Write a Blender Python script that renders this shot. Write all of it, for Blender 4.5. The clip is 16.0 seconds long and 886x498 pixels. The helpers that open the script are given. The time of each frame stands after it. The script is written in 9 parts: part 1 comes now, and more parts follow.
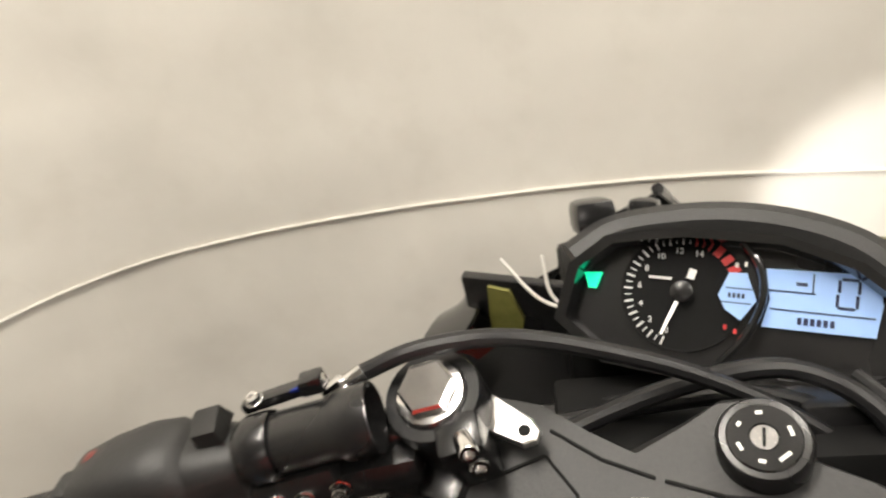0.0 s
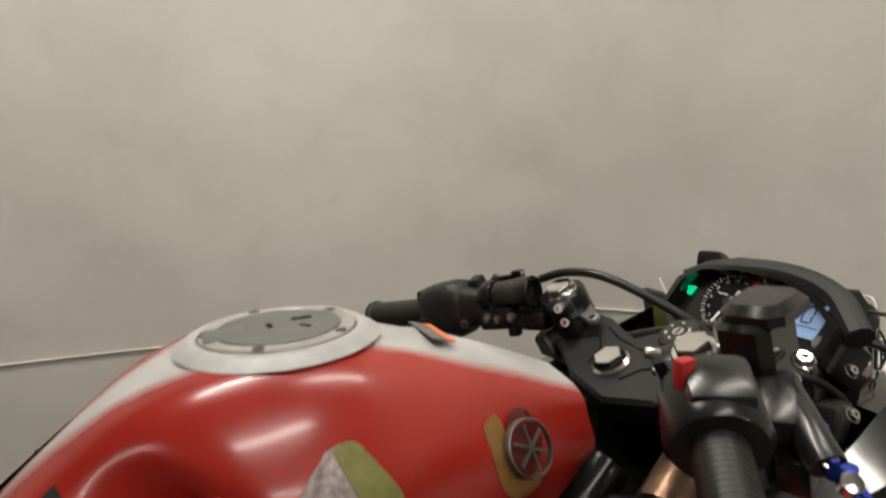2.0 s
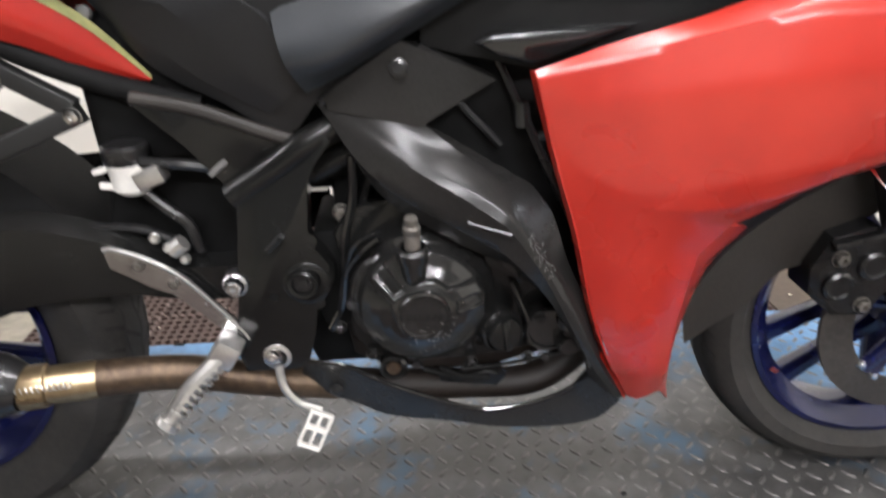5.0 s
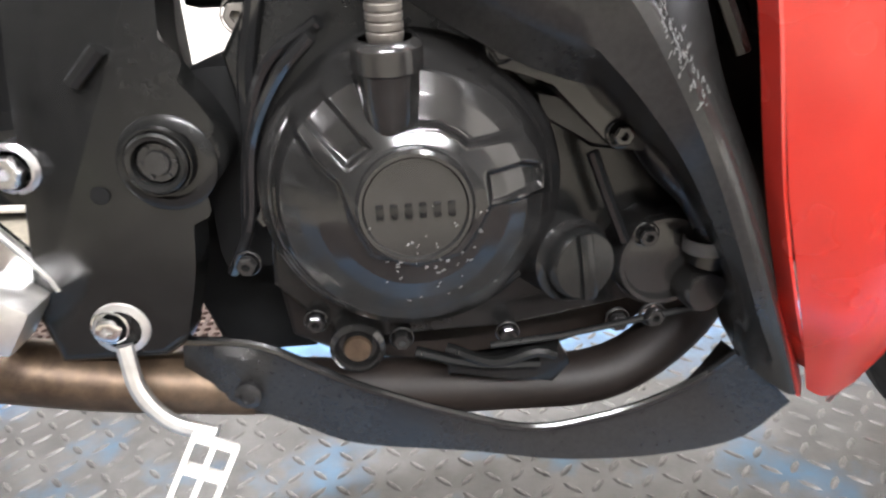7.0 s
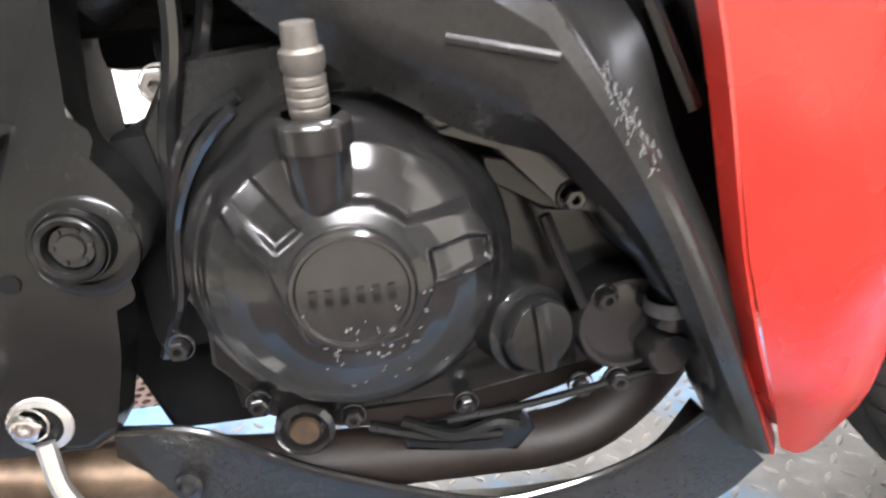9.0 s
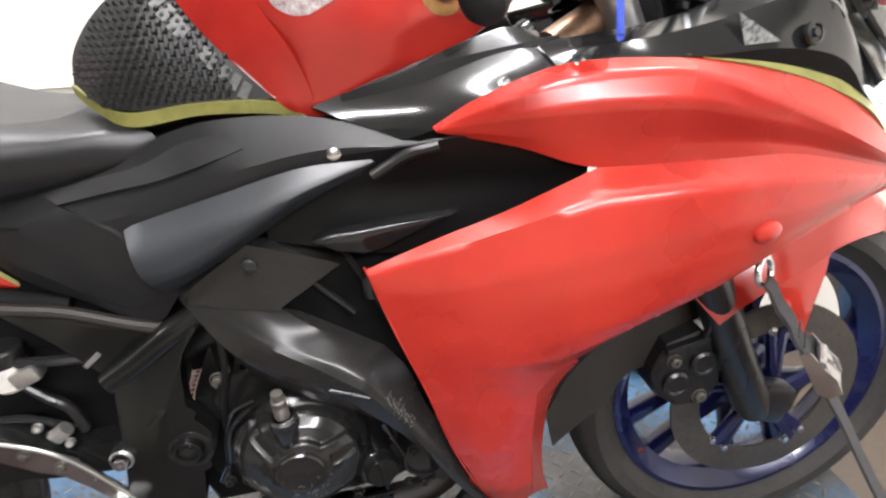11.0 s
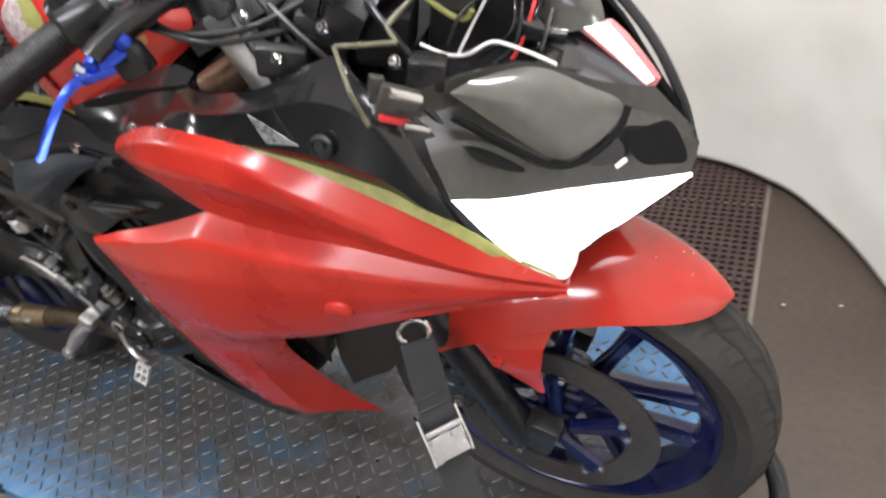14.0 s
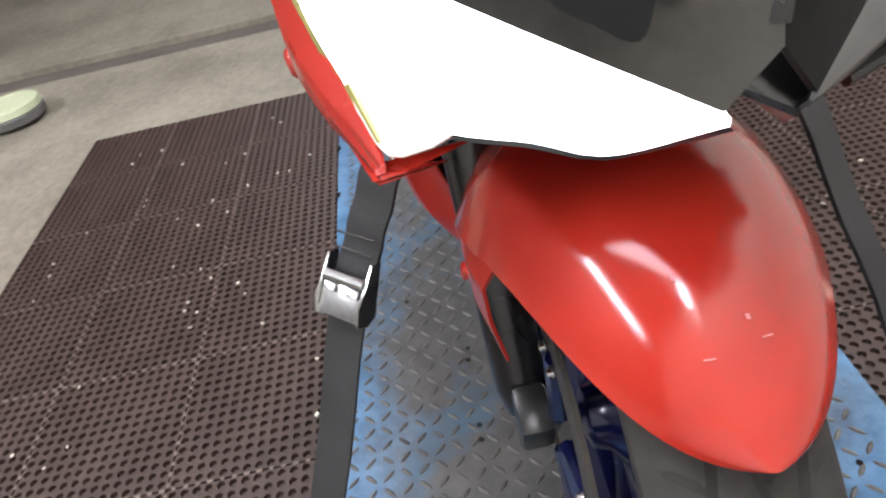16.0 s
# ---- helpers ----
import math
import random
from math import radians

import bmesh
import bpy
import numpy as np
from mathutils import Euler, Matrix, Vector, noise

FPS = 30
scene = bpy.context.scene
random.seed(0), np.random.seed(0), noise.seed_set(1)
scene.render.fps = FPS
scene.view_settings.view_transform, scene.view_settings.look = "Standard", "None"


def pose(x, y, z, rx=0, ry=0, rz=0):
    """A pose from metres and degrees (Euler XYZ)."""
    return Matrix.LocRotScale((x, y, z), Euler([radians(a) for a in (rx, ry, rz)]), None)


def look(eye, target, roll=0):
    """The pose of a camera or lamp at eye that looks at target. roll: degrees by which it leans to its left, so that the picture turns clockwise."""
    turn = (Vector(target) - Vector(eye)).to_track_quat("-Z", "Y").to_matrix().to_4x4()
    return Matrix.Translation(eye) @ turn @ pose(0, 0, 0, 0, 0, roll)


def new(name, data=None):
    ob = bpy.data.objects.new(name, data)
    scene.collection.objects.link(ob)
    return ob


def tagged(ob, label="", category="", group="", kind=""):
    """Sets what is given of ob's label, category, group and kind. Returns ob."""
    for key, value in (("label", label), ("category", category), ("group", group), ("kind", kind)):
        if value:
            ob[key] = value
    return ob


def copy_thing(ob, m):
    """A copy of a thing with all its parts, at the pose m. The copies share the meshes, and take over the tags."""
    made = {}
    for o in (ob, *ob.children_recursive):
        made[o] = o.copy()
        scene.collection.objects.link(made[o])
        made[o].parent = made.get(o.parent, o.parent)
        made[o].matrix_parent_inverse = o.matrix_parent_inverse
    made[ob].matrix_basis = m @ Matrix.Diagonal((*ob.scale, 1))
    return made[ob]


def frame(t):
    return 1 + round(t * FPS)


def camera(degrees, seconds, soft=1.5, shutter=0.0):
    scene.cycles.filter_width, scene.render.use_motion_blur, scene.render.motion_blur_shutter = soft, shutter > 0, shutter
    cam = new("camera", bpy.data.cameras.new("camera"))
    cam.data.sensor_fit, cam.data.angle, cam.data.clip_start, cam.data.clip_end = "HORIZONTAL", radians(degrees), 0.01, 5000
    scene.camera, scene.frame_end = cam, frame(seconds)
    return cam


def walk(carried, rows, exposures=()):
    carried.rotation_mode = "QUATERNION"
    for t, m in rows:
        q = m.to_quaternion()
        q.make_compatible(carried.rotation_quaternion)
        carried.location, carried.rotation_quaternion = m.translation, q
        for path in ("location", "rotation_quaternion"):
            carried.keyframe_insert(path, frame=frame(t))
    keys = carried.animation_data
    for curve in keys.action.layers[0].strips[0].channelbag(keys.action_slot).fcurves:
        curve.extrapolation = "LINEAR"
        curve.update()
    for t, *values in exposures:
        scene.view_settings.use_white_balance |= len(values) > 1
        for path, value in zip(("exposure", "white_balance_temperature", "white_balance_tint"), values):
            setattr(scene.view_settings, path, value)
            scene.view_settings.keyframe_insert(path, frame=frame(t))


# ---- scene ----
cam = camera(68.6, 16.0, 2.2, 0.35)
PATH = [
    (0, (1.099, -0.031, 1.131), (2.646, 0.833, 0.205), -9.6),
    (0.5, (1.057, -0.132, 1.154), (2.317, 1.224, 0.396), -12.1),
    (1, (1.03, -0.223, 1.156), (2.109, 1.368, 0.604), -9.6),
    (1.5, (0.968, -0.333, 1.142), (1.917, 1.376, 0.719), -5.9),
    (2, (0.927, -0.445, 1.112), (1.727, 1.348, 0.731), -4.5),
    (2.5, (0.933, -0.53, 1.056), (1.535, 1.326, 0.619), -4.6),
    (3, (0.927, -0.6, 1.004), (1.29, 1.302, 0.501), -3.7),
    (3.5, (0.912, -0.661, 0.937), (1.075, 1.235, 0.319), -2.7),
    (4, (0.907, -0.697, 0.871), (0.924, 1.171, 0.157), -2.8),
    (4.5, (0.913, -0.73, 0.81), (0.886, 1.138, 0.095), -3.2),
    (5, (0.916, -0.756, 0.755), (0.98, 1.033, -0.136), -2.1),
    (5.2, (0.904, -0.759, 0.725), (1.019, 1.011, -0.2), -1.1),
    (7.3, (0.911, -0.431, 0.482), (1.028, 1.411, -0.289), -3.1),
    (7.5, (0.912, -0.418, 0.479), (1.036, 1.425, -0.288), -3.3),
    (8, (0.91, -0.406, 0.474), (1.049, 1.437, -0.29), -3.8),
    (8.5, (0.912, -0.411, 0.482), (1.071, 1.437, -0.267), -3.8),
    (9, (0.927, -0.439, 0.509), (1.125, 1.414, -0.217), -4.2),
    (9.5, (0.949, -0.484, 0.552), (1.233, 1.392, -0.081), -4.2),
    (10, (0.973, -0.578, 0.632), (1.296, 1.322, 0.098), -4.3),
    (10.2, (0.971, -0.621, 0.691), (1.346, 1.262, 0.13), -3.7),
    (12.3, (1.28, -0.873, 1.154), (1.042, 0.693, -0.067), -11.2),
    (12.5, (1.339, -0.872, 1.166), (1.028, 0.678, -0.059), -11.3),
    (13, (1.495, -0.797, 1.168), (1.04, 0.712, -0.063), -11.5),
    (13.5, (1.68, -0.666, 1.177), (1.071, 0.78, -0.063), -11.0),
    (14, (1.806, -0.584, 1.077), (0.939, 0.72, -0.168), -14.2),
    (14.5, (1.958, -0.465, 0.95), (0.637, 0.517, -0.186), -15.3),
    (15, (2.019, -0.384, 0.844), (0.463, 0.287, -0.218), -17.7),
    (15.5, (1.98, -0.226, 0.837), (0.357, 0.019, -0.306), -13.5),
    (16, (1.949, -0.126, 0.823), (0.39, -0.185, -0.428), -13.9),
]
EXPOSURES = [
    (0.0, 0.1, 6500, 10), (0.5, -0.2, 6500, 10), (1.0, -0.5, 6500, 10), (1.5, -0.7, 6450, 10), (2.0, -0.9, 6400, 10), (2.5, -1.1, 6200, 10), (3.0, -0.5, 6000, 11), (3.5, 0.4, 5800, 12),
    (4.0, 1.25, 5750, 13), (4.5, 1.35, 5750, 13), (5.0, 1.3, 5750, 13), (7.3, 2.5, 5750, 13), (8.0, 2.6, 5750, 13), (9.0, 2.75, 5750, 13), (10.2, 1.8, 5850, 13), (12.3, 1.2, 5750, 13), (13.5, 1.0, 5700, 13),
    (14.5, 0.6, 5700, 13), (15.0, 0.75, 5700, 13), (15.5, 0.95, 5700, 13), (16.0, 0.8, 5700, 13),
]
walk(cam, [(t, look(eye, target, roll)) for t, eye, target, roll in PATH], EXPOSURES)

# ---- light ----
world = bpy.data.worlds.new("world")
scene.world = world
world.use_nodes = True
sky = world.node_tree.nodes.new("ShaderNodeTexSky")
sky.sky_type, sky.sun_disc, sky.sun_elevation, sky.sun_rotation = "NISHITA", False, radians(40), radians(160)
world.node_tree.links.new(sky.outputs[0], world.node_tree.nodes["Background"].inputs[0])
world.node_tree.nodes["Background"].inputs[1].default_value = 0.1


# ---- materials ----
def nodes_of(name):
    m = bpy.data.materials.new(name)
    m.use_nodes = True
    return m, m.node_tree.nodes, m.node_tree.links, m.node_tree.nodes["Principled BSDF"]


def coords(n, l, scale=1.0):
    c = n.new("ShaderNodeTexCoord")
    mp = n.new("ShaderNodeMapping")
    mp.inputs["Scale"].default_value = (scale, scale, scale) if not isinstance(scale, tuple) else scale
    l.new(c.outputs["Object"], mp.inputs[0])
    return mp.outputs[0]


def noise_of(n, l, vec, scale, detail=4.0, rough=0.55):
    t = n.new("ShaderNodeTexNoise")
    t.inputs["Scale"].default_value, t.inputs["Detail"].default_value, t.inputs["Roughness"].default_value = scale, detail, rough
    l.new(vec, t.inputs["Vector"])
    return t.outputs["Fac"]


def ramp_of(n, l, fac, stops):
    r = n.new("ShaderNodeValToRGB")
    while len(r.color_ramp.elements) < len(stops):
        r.color_ramp.elements.new(0.5)
    for e, (p, c) in zip(r.color_ramp.elements, stops):
        e.position, e.color = p, (*c, 1) if len(c) == 3 else c
    l.new(fac, r.inputs[0])
    return r.outputs[0]


def mix_of(n, l, fac, a, b):
    m = n.new("ShaderNodeMix")
    m.data_type = "RGBA"
    for sock, v in ((m.inputs[0], fac), (m.inputs[6], a), (m.inputs[7], b)):
        if isinstance(v, (int, float)):
            sock.default_value = v
        elif isinstance(v, tuple):
            sock.default_value = (*v, 1)
        else:
            l.new(v, sock)
    return m.outputs[2]


def bump_of(n, l, p, height, strength, distance=0.002):
    b = n.new("ShaderNodeBump")
    b.inputs["Strength"].default_value, b.inputs["Distance"].default_value = strength, distance
    l.new(height, b.inputs["Height"])
    l.new(b.outputs[0], p.inputs["Normal"])


def surface(name, low, high, rough=0.5, metal=0.0, scale=6.0, fine=60.0, bump=0.15, coat=0.0, rough_spread=0.12, dist=0.001, spec=0.5):
    """A plain surface: colour varies between low and high at two scales, with grain and uneven gloss."""
    m, n, l, p = nodes_of(name)
    v = coords(n, l)
    big, small = noise_of(n, l, v, scale), noise_of(n, l, v, fine, 6.0, 0.65)
    add = n.new("ShaderNodeMath")
    add.operation = "MULTIPLY_ADD"
    add.inputs[1].default_value = 0.45
    l.new(small, add.inputs[0])
    half = n.new("ShaderNodeMath")
    half.operation = "MULTIPLY"
    half.inputs[1].default_value = 0.55
    l.new(big, half.inputs[0])
    l.new(half.outputs[0], add.inputs[2])
    l.new(ramp_of(n, l, add.outputs[0], [(0.35, low), (0.65, high)]), p.inputs["Base Color"])
    r = n.new("ShaderNodeMapRange")
    r.inputs["To Min"].default_value, r.inputs["To Max"].default_value = max(0.03, rough - rough_spread), min(1, rough + rough_spread)
    l.new(big, r.inputs["Value"])
    l.new(r.outputs[0], p.inputs["Roughness"])
    p.inputs["Metallic"].default_value = metal
    p.inputs["Coat Weight"].default_value = coat
    p.inputs["Coat Roughness"].default_value = 0.08
    p.inputs["Specular IOR Level"].default_value = spec
    if bump:
        bump_of(n, l, p, small, bump, dist)
    return m


def red_paint(name="red_paint", dull=0.24, duller=0.5):
    m, n, l, p = nodes_of(name)
    v = coords(n, l)
    fade, grain = noise_of(n, l, v, 7.0, 3.0), noise_of(n, l, v, 45.0, 6.0, 0.7)
    base = ramp_of(n, l, fade, [(0.3, (0.32, 0.014, 0.008)), (0.72, (0.45, 0.030, 0.016))])
    scuff = ramp_of(n, l, grain, [(0.66, (0, 0, 0)), (0.78, (0.35, 0.35, 0.35))])
    l.new(mix_of(n, l, scuff, base, (0.55, 0.06, 0.035)), p.inputs["Base Color"])
    r = n.new("ShaderNodeMapRange")
    r.inputs["To Min"].default_value, r.inputs["To Max"].default_value = dull, duller
    l.new(fade, r.inputs["Value"])
    l.new(r.outputs[0], p.inputs["Roughness"])
    p.inputs["Coat Weight"].default_value = 0.35
    p.inputs["Coat Roughness"].default_value = 0.15
    bump_of(n, l, p, grain, 0.06, 0.001)
    return m


def tank_paint():
    """Red shell whose top was rubbed down to pale primer, with red overspray along the border."""
    m, n, l, p = nodes_of("tank_paint")
    c = n.new("ShaderNodeTexCoord")
    sep = n.new("ShaderNodeSeparateXYZ")
    l.new(c.outputs["Object"], sep.inputs[0])
    v = c.outputs["Object"]
    side = n.new("ShaderNodeMath")
    side.operation = "ABSOLUTE"
    l.new(sep.outputs["Y"], side.inputs[0])
    cloud, fine = noise_of(n, l, v, 14.0, 4.0), noise_of(n, l, v, 70.0, 6.0, 0.7)
    edge = n.new("ShaderNodeMath")
    edge.operation = "MULTIPLY_ADD"
    edge.inputs[1].default_value = 0.022
    l.new(cloud, edge.inputs[0])
    l.new(side.outputs[0], edge.inputs[2])
    mask = n.new("ShaderNodeMapRange")
    mask.inputs["From Min"].default_value, mask.inputs["From Max"].default_value = 0.048, 0.062
    rear = n.new("ShaderNodeMapRange")
    rear.inputs["From Min"].default_value, rear.inputs["From Max"].default_value, rear.inputs["To Min"].default_value, rear.inputs["To Max"].default_value = 0.80, 0.96, 0.05, 0.0
    l.new(sep.outputs["X"], rear.inputs["Value"])
    both = n.new("ShaderNodeMath")
    l.new(edge.outputs[0], both.inputs[0])
    l.new(rear.outputs[0], both.inputs[1])
    l.new(both.outputs[0], mask.inputs["Value"])
    red = ramp_of(n, l, noise_of(n, l, v, 7.0, 3.0), [(0.3, (0.26, 0.012, 0.008)), (0.72, (0.39, 0.025, 0.015))])
    white = ramp_of(n, l, cloud, [(0.35, (0.38, 0.375, 0.37)), (0.6, (0.52, 0.51, 0.50))])
    l.new(mix_of(n, l, mask.outputs[0], white, red), p.inputs["Base Color"])
    r = n.new("ShaderNodeMapRange")
    r.inputs["To Min"].default_value, r.inputs["To Max"].default_value = 0.4, 0.27
    l.new(mask.outputs[0], r.inputs["Value"])
    l.new(r.outputs[0], p.inputs["Roughness"])
    p.inputs["Coat Weight"].default_value = 0.4
    p.inputs["Coat Roughness"].default_value = 0.12
    bump_of(n, l, p, fine, 0.05, 0.001)
    return m


def deck_steel():
    """Chequer plate: bare worn steel in the middle, blue paint left along the edges and in patches."""
    m, n, l, p = nodes_of("deck_steel")
    c = n.new("ShaderNodeTexCoord")
    v = c.outputs["Object"]
    sep = n.new("ShaderNodeSeparateXYZ")
    l.new(v, sep.inputs[0])
    side = n.new("ShaderNodeMath")
    side.operation = "ABSOLUTE"
    l.new(sep.outputs["Y"], side.inputs[0])
    cloud, fine, mid = noise_of(n, l, v, 3.2, 5.0, 0.6), noise_of(n, l, v, 90.0, 6.0, 0.7), noise_of(n, l, v, 22.0, 5.0, 0.65)
    e = n.new("ShaderNodeMath")
    e.operation = "MULTIPLY_ADD"
    e.inputs[1].default_value = 0.34
    l.new(cloud, e.inputs[0])
    l.new(side.outputs[0], e.inputs[2])
    e2 = n.new("ShaderNodeMath")
    e2.operation = "MULTIPLY_ADD"
    e2.inputs[1].default_value = 0.10
    l.new(mid, e2.inputs[0])
    l.new(e.outputs[0], e2.inputs[2])
    mask = n.new("ShaderNodeMapRange")
    mask.inputs["From Min"].default_value, mask.inputs["From Max"].default_value = 0.46, 0.60
    ahead = n.new("ShaderNodeMapRange")
    ahead.inputs["From Min"].default_value, ahead.inputs["From Max"].default_value, ahead.inputs["To Max"].default_value = 1.45, 1.8, 0.22
    l.new(sep.outputs["X"], ahead.inputs["Value"])
    e3 = n.new("ShaderNodeMath")
    l.new(e2.outputs[0], e3.inputs[0])
    l.new(ahead.outputs[0], e3.inputs[1])
    l.new(e3.outputs[0], mask.inputs["Value"])
    steel = ramp_of(n, l, mid, [(0.3, (0.040, 0.039, 0.038)), (0.7, (0.094, 0.092, 0.090))])
    blue = ramp_of(n, l, mid, [(0.3, (0.05, 0.13, 0.26)), (0.7, (0.12, 0.23, 0.38))])
    spots = ramp_of(n, l, noise_of(n, l, v, 6.5, 5.0, 0.6), [(0.53, (0, 0, 0)), (0.68, (0.75, 0.75, 0.75))])
    both = mix_of(n, l, spots, mix_of(n, l, mask.outputs[0], steel, blue), (0.035, 0.10, 0.18))
    grime = ramp_of(n, l, fine, [(0.55, (0, 0, 0)), (0.75, (0.5, 0.5, 0.5))])
    l.new(mix_of(n, l, grime, both, (0.07, 0.06, 0.055)), p.inputs["Base Color"])
    p.inputs["Metallic"].default_value = 0.35
    r = n.new("ShaderNodeMapRange")
    r.inputs["To Min"].default_value, r.inputs["To Max"].default_value = 0.35, 0.65
    l.new(mid, r.inputs["Value"])
    l.new(r.outputs[0], p.inputs["Roughness"])
    bump_of(n, l, p, fine, 0.2, 0.001)
    return m


def cloth():
    m, n, l, p = nodes_of("sheet_cloth")
    v = coords(n, l)
    big, small = noise_of(n, l, v, 1.6, 5.0, 0.6), noise_of(n, l, v, 9.0, 5.0, 0.6)
    fold = noise_of(n, l, coords(n, l, (1.6, 1.6, 2.2)), 1.5, 3.0)
    ridge = n.new("ShaderNodeMath")
    ridge.operation = "SUBTRACT"
    ridge.inputs[1].default_value = 0.5
    l.new(noise_of(n, l, coords(n, l, (1.6, 1.6, 0.9)), 1.7, 2.0), ridge.inputs[0])
    fine = n.new("ShaderNodeMath")
    fine.operation = "ABSOLUTE"
    l.new(ridge.outputs[0], fine.inputs[0])
    crease = ramp_of(n, l, fine.outputs[0], [(0.0, (0.02, 0.02, 0.02)), (0.010, (0, 0, 0))])
    weave = noise_of(n, l, v, 320.0, 2.0)
    base = ramp_of(n, l, big, [(0.3, (0.60, 0.575, 0.52)), (0.7, (0.70, 0.675, 0.62))])
    l.new(mix_of(n, l, ramp_of(n, l, small, [(0.5, (0, 0, 0)), (0.8, (0.3, 0.3, 0.3))]), base, (0.52, 0.49, 0.43)), p.inputs["Base Color"])
    p.inputs["Roughness"].default_value = 0.85
    h = n.new("ShaderNodeMath")
    h.operation = "MULTIPLY_ADD"
    h.inputs[1].default_value = 0.015
    l.new(weave, h.inputs[0])
    both = n.new("ShaderNodeMath")
    l.new(fold, both.inputs[0])
    l.new(crease, both.inputs[1])
    l.new(both.outputs[0], h.inputs[2])
    bump_of(n, l, p, h.outputs[0], 0.35, 0.03)
    return m


def glow(name, colour, strength):
    m, n, l, p = nodes_of(name)
    p.inputs["Base Color"].default_value = (*colour, 1)
    p.inputs["Emission Color"].default_value = (*colour, 1)
    p.inputs["Emission Strength"].default_value = strength
    return m


RED = red_paint("red_paint", 0.17, 0.40)
RED_GLOSS = red_paint("polished_red_paint", 0.10, 0.2)
TANK = tank_paint()
BLACK = surface("satin_black_plastic", (0.008, 0.008, 0.0085), (0.017, 0.0165, 0.0165), 0.28, 0, 5, 300, 0.06, 0.1, 0.06)
GLOSS = surface("gloss_black_plastic", (0.005, 0.005, 0.0055), (0.012, 0.012, 0.012), 0.15, 0, 8, 90, 0.02, 0.4, 0.04)
TEXTURED = surface("textured_black_plastic", (0.008, 0.008, 0.0086), (0.016, 0.016, 0.0166), 0.31, 0, 5, 520, 0.3, 0, 0.05, spec=0.38)
DUSTY = surface("dusty_black_plastic", (0.010, 0.0083, 0.0068), (0.027, 0.022, 0.0175), 0.6, 0, 7, 200, 0.15)
# Paler bluish base carries part of the raised panel's reflected sheen.
SATIN = surface("blue_sheen_plastic", (0.013, 0.0148, 0.0172), (0.022, 0.0250, 0.029), 0.33, 0, 5, 300, 0.05, spec=0.7)
OILY = surface("oil_blackened_steel", (0.006, 0.004, 0.003), (0.022, 0.015, 0.011), 0.6, 0.0, 9, 90, 0.1)
GRAIN = surface("grained_black_plastic", (0.008, 0.008, 0.008), (0.016, 0.016, 0.0155), 0.5, 0, 5, 420, 0.35, 0, 0.08)
VINYL = surface("seat_vinyl", (0.014, 0.014, 0.014), (0.026, 0.026, 0.026), 0.6, 0, 6, 350, 0.35)
SIDE_VINYL = surface("smooth_seat_vinyl", (0.007, 0.007, 0.0075), (0.014, 0.014, 0.015), 0.38, 0, 6, 200, 0.12)
ENGINE = surface("engine_black_paint", (0.010, 0.0098, 0.0096), (0.022, 0.0212, 0.0205), 0.17, 0.2, 9, 120, 0.08, 0.3)
FRAME = surface("frame_black_paint", (0.005, 0.005, 0.005), (0.011, 0.011, 0.0105), 0.20, 0.0, 7, 160, 0.08, spec=0.35)
# Near-black: black parts, and painted shade for holes, gaps and hollows.
DARK = surface("black_and_recess_shade", (0.003, 0.003, 0.003), (0.007, 0.007, 0.007), 0.7, spec=0.15)
RUBBER = surface("tyre_rubber", (0.012, 0.0112, 0.0105), (0.034, 0.0305, 0.0270), 0.72, 0, 12, 120, 0.25)
GRIP = surface("grip_rubber", (0.007, 0.007, 0.007), (0.015, 0.015, 0.015), 0.45, 0, 12, 240, 0.3)
RIM = surface("blue_wheel_paint", (0.003, 0.0045, 0.034), (0.006, 0.009, 0.066), 0.25, 0.2, 7, 80, 0.04, 0.4)
ANOD = surface("blue_anodised_metal", (0.022, 0.048, 0.34), (0.045, 0.085, 0.50), 0.25, 0.8, 9, 60, 0.03)
ALU = surface("cast_aluminium", (0.5, 0.49, 0.47), (0.7, 0.69, 0.67), 0.32, 0.9, 14, 120, 0.15)
CHROME = surface("bright_metal", (0.62, 0.61, 0.6), (0.82, 0.81, 0.8), 0.16, 1.0, 14, 90, 0.04)
DISC = surface("brown_disc_steel", (0.045, 0.040, 0.035), (0.090, 0.080, 0.070), 0.5, 0.5, 10, 160, 0.15)
STEEL = surface("disc_steel", (0.11, 0.10, 0.088), (0.20, 0.185, 0.165), 0.5, 0.7, 10, 160, 0.15)
PIPE = surface("heat_tinted_steel", (0.035, 0.022, 0.014), (0.15, 0.105, 0.068), 0.45, 0.7, 8, 90, 0.1)
GREEN = surface("olive_primer", (0.145, 0.140, 0.035), (0.26, 0.25, 0.07), 0.5, 0, 16, 120, 0.1)
GREY = surface("grey_plastic", (0.10, 0.10, 0.10), (0.16, 0.155, 0.15), 0.42, 0, 8, 140, 0.1)
COWL = surface("dusty_satin_cowl", (0.0105, 0.0102, 0.0099), (0.0215, 0.0206, 0.0198), 0.24, 0, 6, 300, 0.03, 0.0, 0.05, spec=0.38)
GROOVE = surface("dusty_tread_groove", (0.008, 0.0075, 0.007), (0.020, 0.018, 0.016), 0.8, 0, 12, 120, 0.2)
STAY = surface("dull_olive_wire", (0.05, 0.048, 0.028), (0.15, 0.145, 0.085), 0.45, 0.2, 30, 120, 0.1)
JOINT_DOT = surface("pale_joint_dot", (0.085, 0.062, 0.052), (0.20, 0.16, 0.14), 0.8, 0, 40, 120, 0.2)
DUCT = surface("deep_black_duct", (0.004, 0.004, 0.004), (0.008, 0.008, 0.0078), 0.38, 0, 6, 240, 0.1, spec=0.22)
